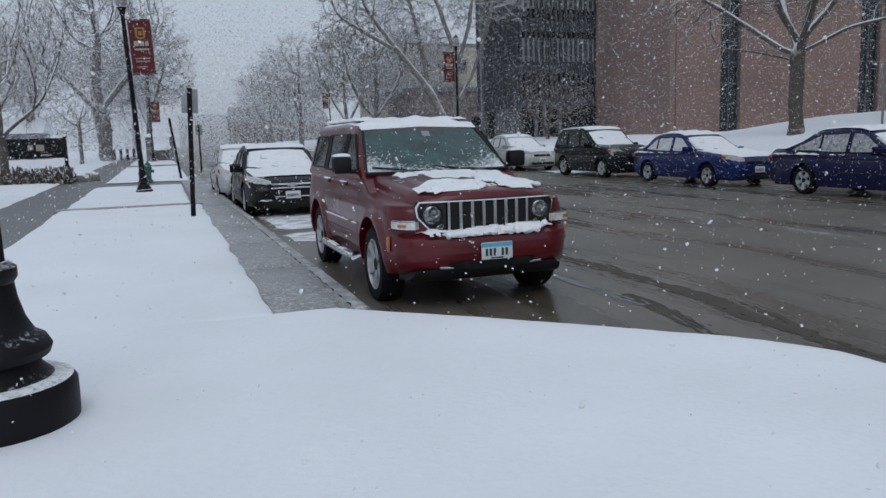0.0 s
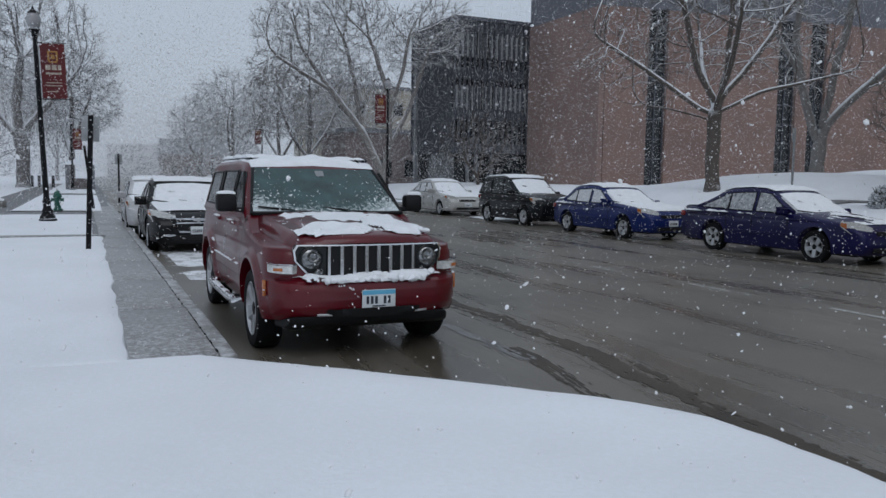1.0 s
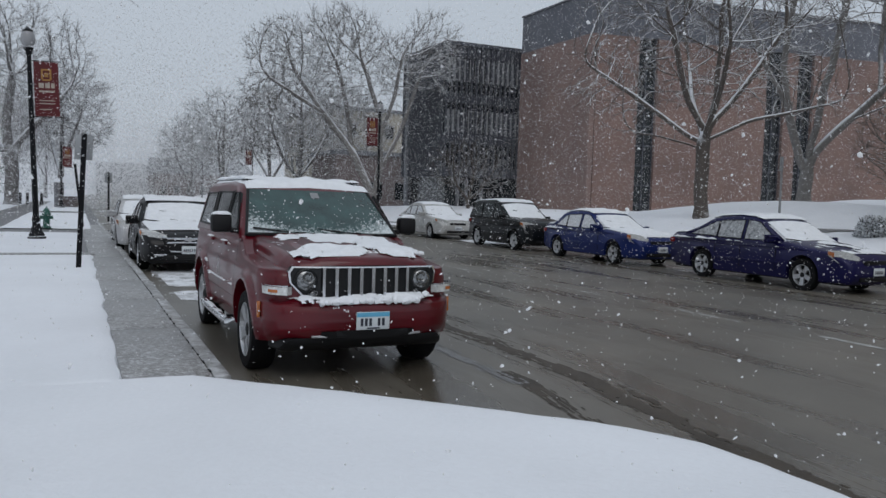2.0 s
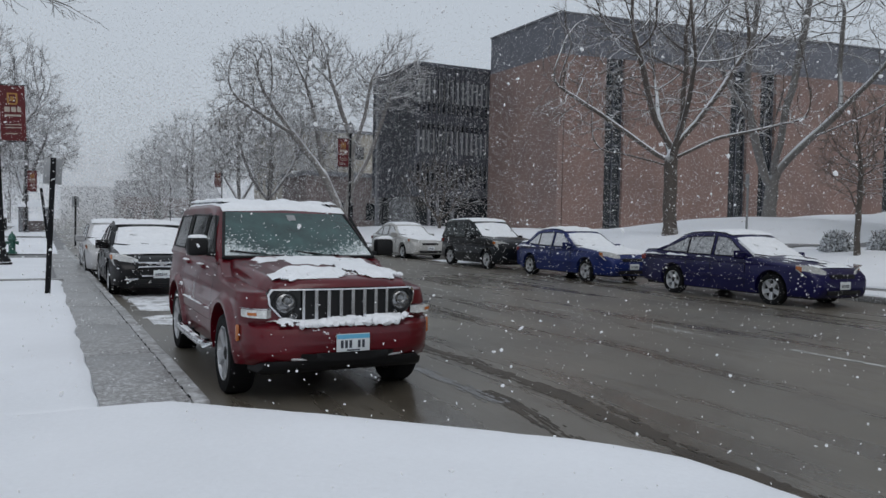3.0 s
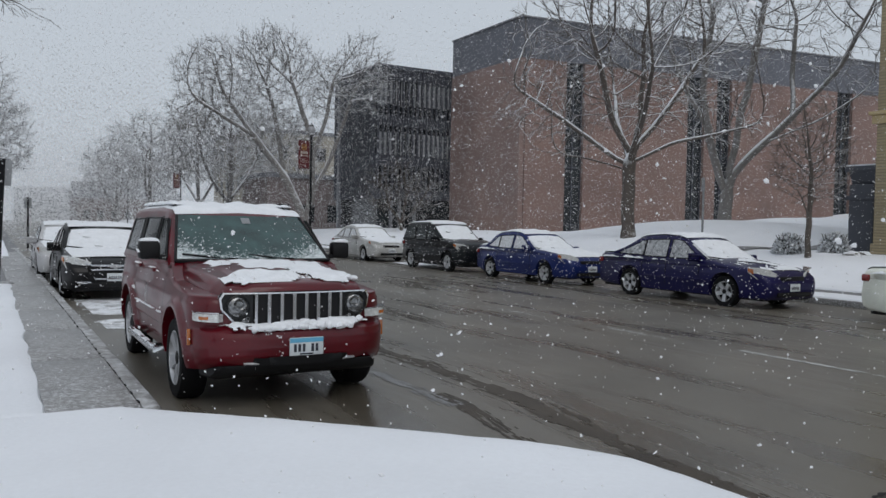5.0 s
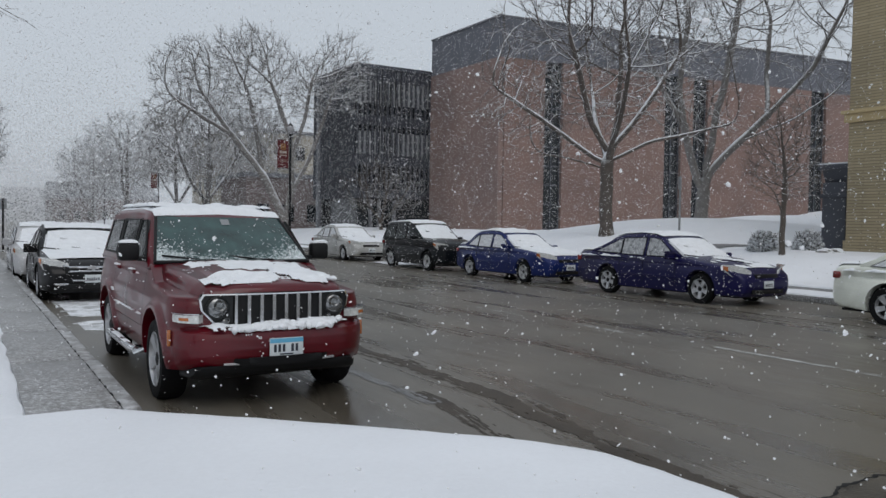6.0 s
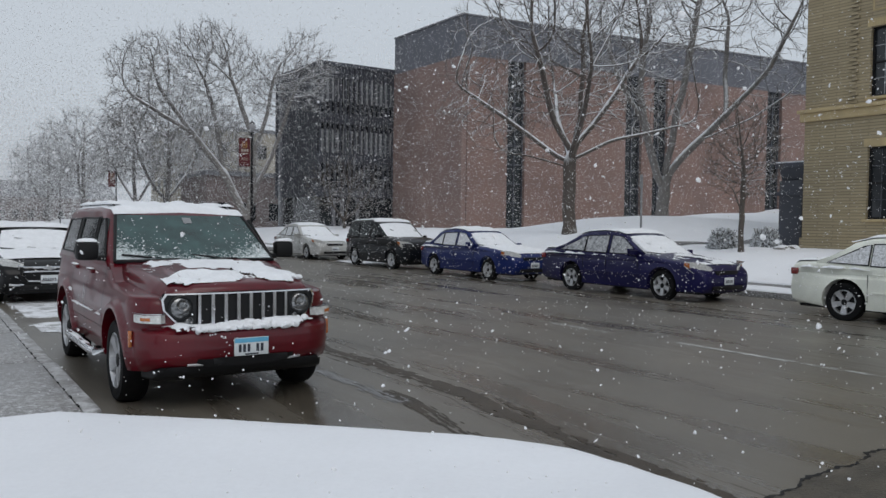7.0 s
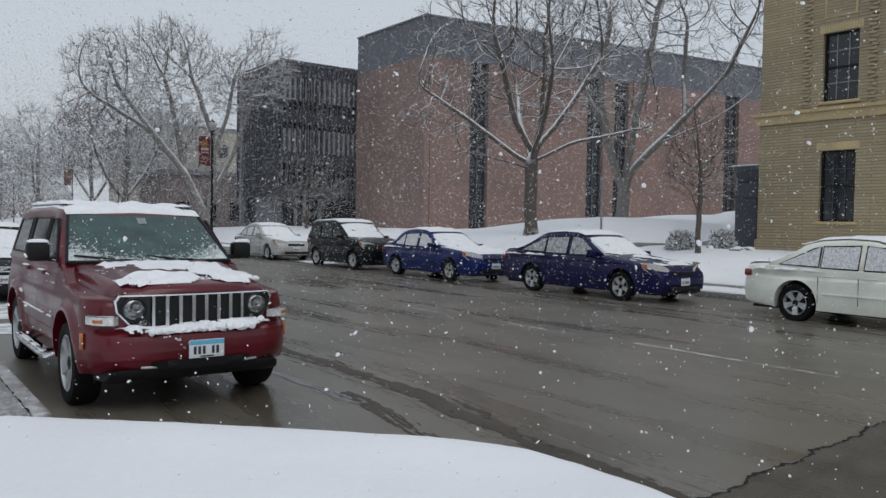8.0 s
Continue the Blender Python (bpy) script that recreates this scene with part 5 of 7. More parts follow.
    for k in range(8):
        x = -0.385 + 0.11 * k
        wd = 0.021 if 0 < k < 7 else 0.017
        b = bmesh.new()
        prism(b, [(-wd, 0), (-wd * 0.7, -0.028), (wd * 0.7, -0.028), (wd, 0)], lambda u, v, d: Vector((x + u, -0.772 + bow(x) + v, 0.712 + 0.278 * d)), 1)
        part("grille_bar", b, CHROME, gr, "chrome grille bar", False)
    for s in (-1, 1):
        hl = part("headlight", prism(bmesh.new(), [(u * s, v) for u, v in ((0.41, 0.715), (0.525, 0.713), (0.655, 0.865), (0.667, 0.945), (0.645, 0.988), (0.41, 0.988))], lambda u, v, d: Vector((u, -0.781 + bow(u) + 0.01 * d, v)), 1), DARK_LENS, car, "dark headlight unit with round lamps", False)
        for cx, cz, rr in ((0.535, 0.878, 0.104), (0.475, 0.757, 0.045)):
            m = Matrix.Translation((s * cx, -0.787 + bow(cx), cz)) @ Matrix.Rotation(radians(90), 4, "X")
            b = bmesh.new()
            lathe(b, [(rr, 0.0), (rr, 0.012), (rr * 0.93, 0.016), (rr * 0.86, 0.006), (rr * 0.8, 0.004)], 24, m, False)
            part("lamp_ring", b, DARK_LENS, hl, "dark lamp ring")
            b = bmesh.new()
            lathe(b, [(rr * 0.84, 0.003), (rr * 0.7, 0.014), (rr * 0.4, 0.022), (0.004, 0.025)], 24, m)
            part("lens", b, DARK_GLASS_LENS, hl, "clear round lens")
            b = bmesh.new()
            lathe(b, [(rr * 0.5, 0.024), (rr * 0.46, 0.034), (rr * 0.34, 0.03), (rr * 0.3, 0.026)], 20, Matrix.Translation((-s * 0.012, 0, 0.02)) @ m, False)
            part("reflector", b, DARK_GLASS_LENS, hl, "silvery reflector ring")
        track = [(0.0, -0.742), (0.25, -0.74), (0.5, -0.73), (0.72, -0.705), (0.88, -0.655), (1.0, -0.58)]
        def corner(u0, u1, z0, z1, out, thick):
            b, cols = bmesh.new(), []
            for u in steps(u0, u1, 8):
                x, y = s * (0.6 + out + lerp_list(((0, 0), (0.72, 0.215), (1, 0.272)), u)), lerp_list(track, u) - out
                lo = z0 + 0.02 * u
                cols.append([b.verts.new(p) for p in ((x, y, lo), (x, y, z1 + 0.012 * u), (x - s * thick, y + thick, z1 + 0.012 * u), (x - s * thick, y + thick, lo))])
            for p, q in zip(cols, cols[1:]):
                for k in range(4):
                    b.faces.new((p[k], p[(k + 1) % 4], q[(k + 1) % 4], q[k]))
            b.faces.new(cols[0][::-1])
            b.faces.new(cols[-1])
            return b
        cl = part("corner_lamp", corner(0.28, 0.97, 0.75, 0.822, 0.016, 0.05), LAMP_GLASS, car, "clear corner lamp with an amber bulb")
        part("bulb", corner(0.55, 0.8, 0.768, 0.8, 0.0195, 0.003), AMBER, cl, "amber bulb")
        part("bezel", corner(0.26, 0.99, 0.824, 0.834, 0.019, 0.05), CHROME, cl, "chrome bezel")
        part("side_marker", boxed(s * 0.895 - 0.018, s * 0.895 + 0.012, -0.56, -0.535, 0.55, 0.69, 0.006), AMBER, car, "amber side marker")
        for cy in (0, wb):
            wheel(car, s * (W / 2 - 0.115), cy, r, 0.235, s, 5, 0.252, True)
        mm = part("mirror", box(bmesh.new(), s * 1.0 - 0.1, s * 1.0 + 0.1, 0.72, 0.86, 1.215, 1.39, 0.035), BLACK_TRIM, car, "large black door mirror")
        part("mirror_snow", pad(0.725, 0.855, 0.17, 0.17, lambda x, y: 1.388, 0.032, 3 + s, xc=s, nx=8, ny=8), CAR_SNOW, mm, "cap of snow")
        part("mirror_arm", box(bmesh.new(), min(s * 0.82, s * 0.92), max(s * 0.82, s * 0.92), 0.74, 0.84, 1.21, 1.26, 0.015), BLACK_TRIM, car)
        for dy in (0.6, 1.45, 2.36):
            part("door_seam", sheet(bmesh.new(), [-0.004, 0.004], steps(0.42, 1.18, 30), lambda u, z: (s * (side_at(dy + u, z) + 0.002), dy + u, z)), BLACK_TRIM, car, "", False)
        for dy in (1.28, 2.18):
            h = part("door_handle", boxed(s * 0.876 - 0.02, s * 0.876 + 0.03, dy - 0.11, dy + 0.11, 1.06, 1.1, 0.012), RED, car)
            part("handle_snow", pad(dy - 0.1, dy + 0.1, 0.045, 0.045, lambda x, y: 1.1, 0.02, 5 + dy, xc=s * 0.885, nx=4, ny=8), CAR_SNOW, h, "snow on the handle")
        part("moulding_snow", pad(0.6, 2.15, 0.03, 0.03, lambda x, y: 0.698, 0.014, 8, xc=s * 0.918, nx=3, ny=50, cut=lambda x, y: 0.25 + nz(0, y * 4, 3)), CAR_SNOW, car, "line of snow on the door moulding")
        st = part("side_step", tube(bmesh.new(), [(s * 0.86, 0.5, 0.36), (s * 0.97, 0.56, 0.36), (s * 0.985, 0.7, 0.36), (s * 0.985, 1.95, 0.36), (s * 0.97, 2.08, 0.36), (s * 0.86, 2.14, 0.36)], 0.038, 12), CHROME, car, "chrome tube side step")
        part("step_snow", pad(0.6, 2.05, 0.055, 0.055, lambda x, y: 0.382, 0.022, 6, xc=s * 0.98, nx=4, ny=40, cut=lambda x, y: 0.2 + nz(0, y * 3, 9)), CAR_SNOW, st, "snow on the step")
        for y in (0.85, 1.75):
            part("step_bracket", boxed(min(s * 0.7, s * 0.97), max(s * 0.7, s * 0.97), y - 0.03, y + 0.03, 0.345, 0.37), BLACK_TRIM, st, "", False)
        part("roof_rail", tube(bmesh.new(), [(s * 0.6, 1.45, 1.73), (s * 0.6, 1.6, 1.775), (s * 0.6, 2.3, 1.785), (s * 0.6, 3.05, 1.775), (s * 0.6, 3.2, 1.73)], 0.012, 8), BLACK_TRIM, car, "black roof rail")
        part("rail_snow", pad(1.42, 3.22, 0.13, 0.13, lambda x, y: 1.765, 0.05, 4, xc=s * 0.6, nx=4, ny=30), CAR_SNOW, car, "snow on the roof rail")
        part("tail_light", boxed(s * 0.75 - 0.05, s * 0.75 + 0.05, 3.52, 3.61, 0.85, 1.15, 0.02), RED_LENS, car, "red tail light")
        part("quarter_snow", pad(2.3, 3.0, 0.04, 0.05, lambda x, y: 0.84 - 0.3 * (y - 2.69) ** 2, 0.035, 2, xc=s * 0.9, nx=4, ny=30, cut=lambda x, y: 0.1 + nz(0, y * 5, 2)), CAR_SNOW, car, "snow caught on the rear flare")
    # bumper
    part("lower_grille", sheet(bmesh.new(), steps(-1, 1, 24), steps(0, 1, 4), lambda u, v: (u * (0.42 + 0.06 * v), -0.888 + 0.07 * u ** 4 - 0.01 * v, 0.385 + 0.07 * v)), BLACK_TRIM, car, "black lower air intake")
    part("plate_recess", boxed(-0.3, 0.36, -0.889, -0.86, 0.4, 0.458, 0.006), BLACK_TRIM, car)
    part("valance", shell([(-0.7, 0.27), (-0.77, 0.31), (-0.8, 0.36), (-0.8, 0.392), (-0.5, 0.392), (-0.5, 0.27)], 1.6, (), ((-0.87, 0.74), (-0.78, 0.9), (-0.6, 1)), ((0.2, 1), (0.4, 1)), 0, 0.03), BLACK_TRIM, car, "black plastic valance")
    part("skid_strip", tube(bmesh.new(), [(x, -0.87 + 0.1 * (x / 0.7) ** 2, 0.4 + 0.012 * abs(x)) for x in steps(-0.5, 0.5, 10)], 0.011, 6), ALLOY, car, "thin silver strip under the bumper")
    part("rear_bumper", shell([(3.5, 0.42), (3.66, 0.44), (3.68, 0.55), (3.66, 0.66), (3.5, 0.68)], 1.8, (), ((3.5, 1), (3.68, 0.85)), ((0, 1), (1, 1)), 0, 0.04), RED, car)
    plate_part(car, 0.02, -0.905, 0.54, True)
    part("underbody", boxed(-0.68, 0.68, -0.6, 3.45, 0.3, 0.75), BLACK_TRIM, car, "", False)
    wells = bmesh.new()
    for s in (-1, 1):
        for cy in (0, wb):
            box(wells, s * 0.62 - 0.1, s * 0.62 + 0.1, cy - A, cy + A, 0.33, r + A - 0.03)
    part("wheel_well", wells, BLACK_TRIM, car, "", False)
    part("axle", tube(bmesh.new(), [(-0.7, 0, 0.34), (0.7, 0, 0.34)], 0.05, 8), BLACK_TRIM, car)
    for x in (-0.2, 0.38):
        w = part("wiper", tube(bmesh.new(), [(x, 0.5, 1.225), (x - 0.28, 0.53, 1.245), (x - 0.52, 0.6, 1.27)], 0.011, 5), BLACK_TRIM, car)
    part("antenna", tube(bmesh.new(), [(0.3, 3.0, 1.74), (0.3, 3.1, 2.0)], 0.006, 5), BLACK_TRIM, car)
    part("roof_snow", pad(1.17, 3.38, 1.36, 1.36, lambda x, y: lerp_list(cab[2:8], y) + 0.016 * (1 - (x / 0.7) ** 2) - 0.01, 0.065, 6, 0.015, 40, 60, rough=0.014), CAR_SNOW, car, "thick white snow on the roof")
    hood = lambda x, y: hood_z(x, y) - 0.002
    blob = lambda x, y, cx, cy, a, b: 1 - ((x - cx) / a) ** 2 - ((y - cy) / b) ** 2
    ragged = lambda x, y: 0.45 * nz(x * 4, y * 4, 5) + 0.3 * nz(x * 11, y * 11, 6)
    part("bonnet_snow", pad(-0.69, 0.0, 1.3, 1.3, hood, 0.05, 2, 0, 60, 46, lambda x, y: 0.6 * max(blob(x, y, -0.27, -0.53, 0.36, 0.2), blob(x, y, -0.02, -0.42, 0.07, 0.12)) + 0.5 * ragged(x, y) - 0.05), CAR_SNOW, car, "clump of snow at the bonnet's edge")
    part("bonnet_snow", pad(-0.69, 0.25, 1.3, 1.36, hood, 0.05, 9, 0, 60, 56, lambda x, y: 0.6 * blob(x, y, 0.38, -0.29, 0.31, 0.42) + 0.5 * ragged(x, y) - 0.03), CAR_SNOW, car, "clump of snow on the bonnet")
    part("bonnet_snow", pad(-0.25, 0.5, 1.2, 1.36, hood, 0.007, 12, 0, 70, 50, lambda x, y: 0.45 * blob(x, y, -0.02, 0.2, 0.7, 0.36) + ragged(x, y) - 0.2, rough=0.003), CAR_SNOW, car, "thin melting snow on the bonnet")
    ledge = lambda x, y: 0.69 + 0.02 * (x / 0.6) ** 2
    part("bumper_snow", pad(-0.878, -0.74, 1.2, 1.2, lambda x, y: ledge(x, y) - 0.3 * max(0, -0.84 - y), 0.08, 7, 0.06, 70, 18, lambda x, y: 0.1 + 0.55 * nz(x * 6, y * 4, 1) + 0.3 * nz(x * 17, y * 9, 3) + 3.0 * (y + 0.86) - 0.8 * max(0, abs(x - 0.03) - 0.42), rough=0.03), CAR_SNOW, car, "ridge of snow on the bumper")
    part("bumper_snow", pad(-0.74, -0.6, 1.6, 1.64, lambda x, y: 0.715 + 0.06 * max(0, y + 0.7), 0.02, 7, 0.05, 60, 8, lambda x, y: 0.05 + 0.6 * nz(x * 6, y * 6, 3)), CAR_SNOW, car, "thin snow behind the bumper")
    def clumps(name, n, seed, spot, size, label):
        b, rng = bmesh.new(), random.Random(seed)
        for _ in range(n):
            p = spot(rng)
            rad = size * rng.uniform(0.5, 1.4)
            m = Matrix.Translation(p) @ Matrix.Rotation(rng.random() * 3, 4, "X") @ Matrix.Diagonal((rng.uniform(0.8, 1.7), 1, rng.uniform(0.7, 1.1), 1))
            for v in bmesh.ops.create_icosphere(b, subdivisions=2, radius=rad, matrix=m)["verts"]:
                v.co += (v.co - Vector(p)) * 0.5 * noise.noise(v.co * 28)
        tagged(part(name, b, CAR_SNOW, car, label), kind="stuff")
    clumps("bumper_clumps", 90, 3, lambda g: (g.gauss(0.05, 0.24), -0.84 + g.uniform(-0.045, 0.05), 0.7 + 0.012 * g.random()), 0.026, "lumps of snow along the bumper")
    clumps("bumper_clumps", 26, 4, lambda g: (g.gauss(0.2, 0.16), -0.815 + g.uniform(-0.03, 0.03), 0.73 + 0.02 * g.random()), 0.022, "lumps of snow heaped against the grille")
    clumps("bonnet_clumps", 46, 5, lambda g: (g.uniform(-0.5, -0.05), -0.57 + g.uniform(-0.03, 0.1), 1.085 + 0.01 * g.random()), 0.022, "lumps of snow at the bonnet's edge")
    clumps("bonnet_clumps", 56, 6, lambda g: (g.uniform(0.1, 0.6), -0.53 + g.uniform(-0.05, 0.15), 1.09 + 0.01 * g.random()), 0.022, "lumps of snow at the bonnet's edge")
    splash = bmesh.new()
    rng = random.Random(5)
    for k in range(240):
        x, z = rng.gauss(-0.33, 0.09), rng.gauss(0.57, 0.055)
        if 0.45 < z < 0.66:
            bmesh.ops.create_icosphere(splash, subdivisions=1, radius=rng.uniform(0.003, 0.011), matrix=Matrix.Translation((x, -0.882 + 0.12 * (x / 0.7) ** 2, z)))
    tagged(part("splashed_snow", splash, CAR_SNOW, car, "snow splashed on the bumper"), kind="stuff")
    return car


red_wagon(pose(0.87, 0, 0))


# ---- trees, lamps and street things ----
class Skeleton:
    def __init__(self, seed):
        self.rng = random.Random(seed)
        self.parts = ([], []), ([], [])

    def limb(self, which, pts, radii, n):
        verts, faces = self.parts[which]
        start = len(verts)
        for k, p in enumerate(pts):
            d = (pts[min(k + 1, len(pts) - 1)] - pts[max(k - 1, 0)]).normalized()
            a = d.cross(Vector((0.31, 0.95, 0.05))).normalized()
            b = d.cross(a)
            for j in range(n):
                t = 2 * math.pi * j / n
                verts.append(p + radii[k] * (math.cos(t) * a + math.sin(t) * b))
        for k in range(len(pts) - 1):
            for j in range(n):
                q = start + k * n
                faces.append((q + j, q + (j + 1) % n, q + n + (j + 1) % n, q + n + j))

    def grow(self, p, d, length, r, level, top, spec):
        rng = self.rng
        n = 5 if level < 2 else 4 if level < 3 else 3 if level < 4 else 2 if level < top else 1
        pts, radii, dirs = [p.copy()], [r], [d.copy()]
        wig, up = spec["wiggle"] * (0.25 if level == 0 else 1), spec["up"][min(level, len(spec["up"]) - 1)]
        tip = 0.55 if level < top else 0.3
        for k in range(n):
            d = (d + Vector((rng.gauss(0, wig), rng.gauss(0, wig), rng.gauss(0, wig) + up))).normalized()
            p = p + d * (length / n)
            pts.append(p.copy())
            dirs.append(d.copy())
            radii.append(max(spec["thin"], r * (1 - (1 - tip) * (k + 1) / n)))
        if level == 0:
            radii[0] *= 1.35
        self.limb(0 if level < 2 else 1, pts, radii, 9 if level == 0 else 6 if level == 1 else 4 if level == 2 else 3)
        if level >= top:
            return
        kids = spec["kids"][min(level, len(spec["kids"]) - 1)]
        first = spec["first"] if level == 0 else spec["bare"] if level == 1 else 0.25
        turn = rng.random() * 6.28
        for k in range(kids):
            f = first + (1 - first) * (k + 0.6 * rng.random()) / kids
            f = min(0.999, f)
            i = min(n - 1, int(f * n))
            q = pts[i].lerp(pts[i + 1], f * n - i)
            rr = radii[i] + (radii[i + 1] - radii[i]) * (f * n - i)
            turn += 2.4 + rng.gauss(0, 0.4)
            a = dirs[i + 1].orthogonal().normalized()
            a.rotate(Matrix.Rotation(turn, 3, dirs[i + 1]))
            ang = radians(spec["angle"][min(level, len(spec["angle"]) - 1)] + rng.gauss(0, 8)) * (1.15 - 0.35 * f)
            nd = (dirs[i + 1] * math.cos(ang) + a * math.sin(ang)).normalized()
            ln = length * spec["ratio"][min(level, len(spec["ratio"]) - 1)] * (1.15 - 0.45 * f) * rng.uniform(0.8, 1.15)
            self.grow(q, nd, ln, max(spec["thin"], rr * spec["slim"]), level + 1, top, spec)
        # the leader goes on
        if level > 0 or spec.get("leader", True):
            self.grow(pts[-1], dirs[-1], length * (spec["lead"] if level == 0 else 0.55), radii[-1], level + 1, top, spec)

    def made(self, name, material, label, category, m, group=""):
        tree = base(name, m, label, category, group)
        for which, pn in ((0, "trunk"), (1, "crown")):
            verts, faces = self.parts[which]
            me = bpy.data.meshes.new(pn)
            me.from_pydata(verts, [], faces)
            me.polygons.foreach_set("use_smooth", [True] * len(me.polygons))
            me.materials.append(material)
            ob = new(pn, me)
            ob.parent = tree
        return tree


def colonize(rng, roots, lobes, count, step, kill):
    """Grows a branching skeleton from the root lines into a crown made of ellipsoid lobes."""
    pts = []
    total = sum(l[3] * l[4] * l[5] for l in lobes)
    for cx, cy, cz, rx, ry, rz in lobes:
        k = int(count * rx * ry * rz / total)
        d = rng.normal(size=(k, 3))
        d /= np.linalg.norm(d, axis=1, keepdims=True)
        pts.append(np.array([cx, cy, cz]) + d * rng.uniform(0, 1, (k, 1)) ** 0.45 * np.array([rx, ry, rz]))
    pts = np.concatenate(pts)
    pos, par, kids = [], [], []
    for line in roots:
        line = [np.array(p, float) for p in line]
        near = min(range(len(pos)), key=lambda i: np.linalg.norm(pos[i] - line[0])) if pos else -1
        for a, b in zip(line, line[1:]):
            n = max(1, int(np.linalg.norm(b - a) / step))
            for q in range(n):
                pos.append(a + (b - a) * (q + 1) / n + rng.normal(scale=0.1 * step, size=3))
                par.append(near)
                kids.append(0)
                if near >= 0:
                    kids[near] += 1
                near = len(pos) - 1
    best, dist, seen = np.zeros(len(pts), int), np.full(len(pts), 1e9), 0
    for turn in range(150):
        fresh = np.array(pos[seen:])
        if not len(fresh):
            break
        gap = np.linalg.norm(pts[:, None] - fresh[None], axis=2)
        k = gap.argmin(1)
        g = gap[np.arange(len(pts)), k]
        closer = g < dist
        best[closer], dist[closer] = k[closer] + seen, g[closer]
        seen = len(pos)
        live = dist > kill
        pts, best, dist = pts[live], best[live], dist[live]
        if not len(pts):
            break
        now = np.array(pos)
        pull = np.zeros_like(now)
        np.add.at(pull, best, (pts - now[best]) / dist[:, None])
        for i in np.unique(best):
            if kids[i] >= 3:
                continue
            d = pull[i] / max(1e-6, np.linalg.norm(pull[i])) + rng.normal(scale=0.16, size=3)
            if par[i] >= 0:
                d = d + 0.45 * (now[i] - now[par[i]]) / step
            pos.append(now[i] + step * d / np.linalg.norm(d))
            par.append(int(i))
            kids.append(0)
            kids[i] += 1
    return np.array(pos), par


def tree(seed, name, m, trunk_r, label, roots, lobes, material=BARK, count=900, step=0.4, kill=0.7, thin=0.008, twigs=3, twig=0.7, group="", droop=0.0):
    """A bare tree: limbs that fork into a rounded crown, with sprays of fine twigs at their ends."""
    rng = np.random.RandomState(seed)
    pos, par = colonize(rng, roots, lobes, count, step, kill)
    n = len(pos)
    children = [[] for _ in range(n)]
    for i, p in enumerate(par):
        if p >= 0:
            children[p].append(i)
    tips = np.zeros(n)
    for i in range(n - 1, -1, -1):
        tips[i] = sum(tips[c] for c in children[i]) or 1
    power = math.log(max(2, tips[0])) / math.log(trunk_r / thin)
    rad = thin * tips ** (1 / power)
    for _ in range(2):
        old = pos.copy()
        for i in range(n):
            if par[i] >= 0 and children[i]:
                c = max(children[i], key=lambda q: tips[q])
                pos[i] = 0.5 * old[i] + 0.25 * (old[par[i]] + old[c])
    s = Skeleton(seed)
    heads = [i for i in range(n) if par[i] < 0]
    while heads:
        i = heads.pop()
        line, size = ([], []) if par[i] < 0 else ([Vector(pos[par[i]])], [float(rad[i])])
        first = i
        while True:
            line.append(Vector(pos[i]))
            size.append(float(rad[i]))
            rest = sorted(children[i], key=lambda q: -tips[q])
            heads += rest[1:]
            if not rest:
                break
            i = rest[0]
        if par[first] < 0:
            line.insert(0, Vector((pos[first][0], pos[first][1], -0.2)))
            size.insert(0, size[0] * 1.35)
        if len(line) > 1:
            s.limb(0 if size[0] > trunk_r * 0.3 else 1, line, size, 9 if size[0] > trunk_r * 0.6 else 5 if size[0] > trunk_r * 0.2 else 3)
    middle = pos.mean(0)
    for i in range(n):
        if rad[i] > thin * 2.6 or par[i] < 0:
            continue
        for _ in range(twigs if not children[i] else max(1, twigs - 2)):
            d = (pos[i] - pos[par[i]]) / step + 0.35 * (pos[i] - middle) / (np.linalg.norm(pos[i] - middle) + 0.1) + rng.normal(scale=0.55, size=3)
            d = Vector(d).normalized()
            a = float(twig * rng.uniform(0.5, 1.2))
            p = Vector(pos[i])
            q = p + d * a * 0.5
            e = q + (d + Vector((*rng.normal(scale=0.3, size=2), 0.12 - droop))).normalized() * a * 0.5
            s.limb(1, [p, q, e], [thin * 0.85, thin * 0.7, thin * 0.5], 3)
    return s.made(name, material, label, "tree", m, group)


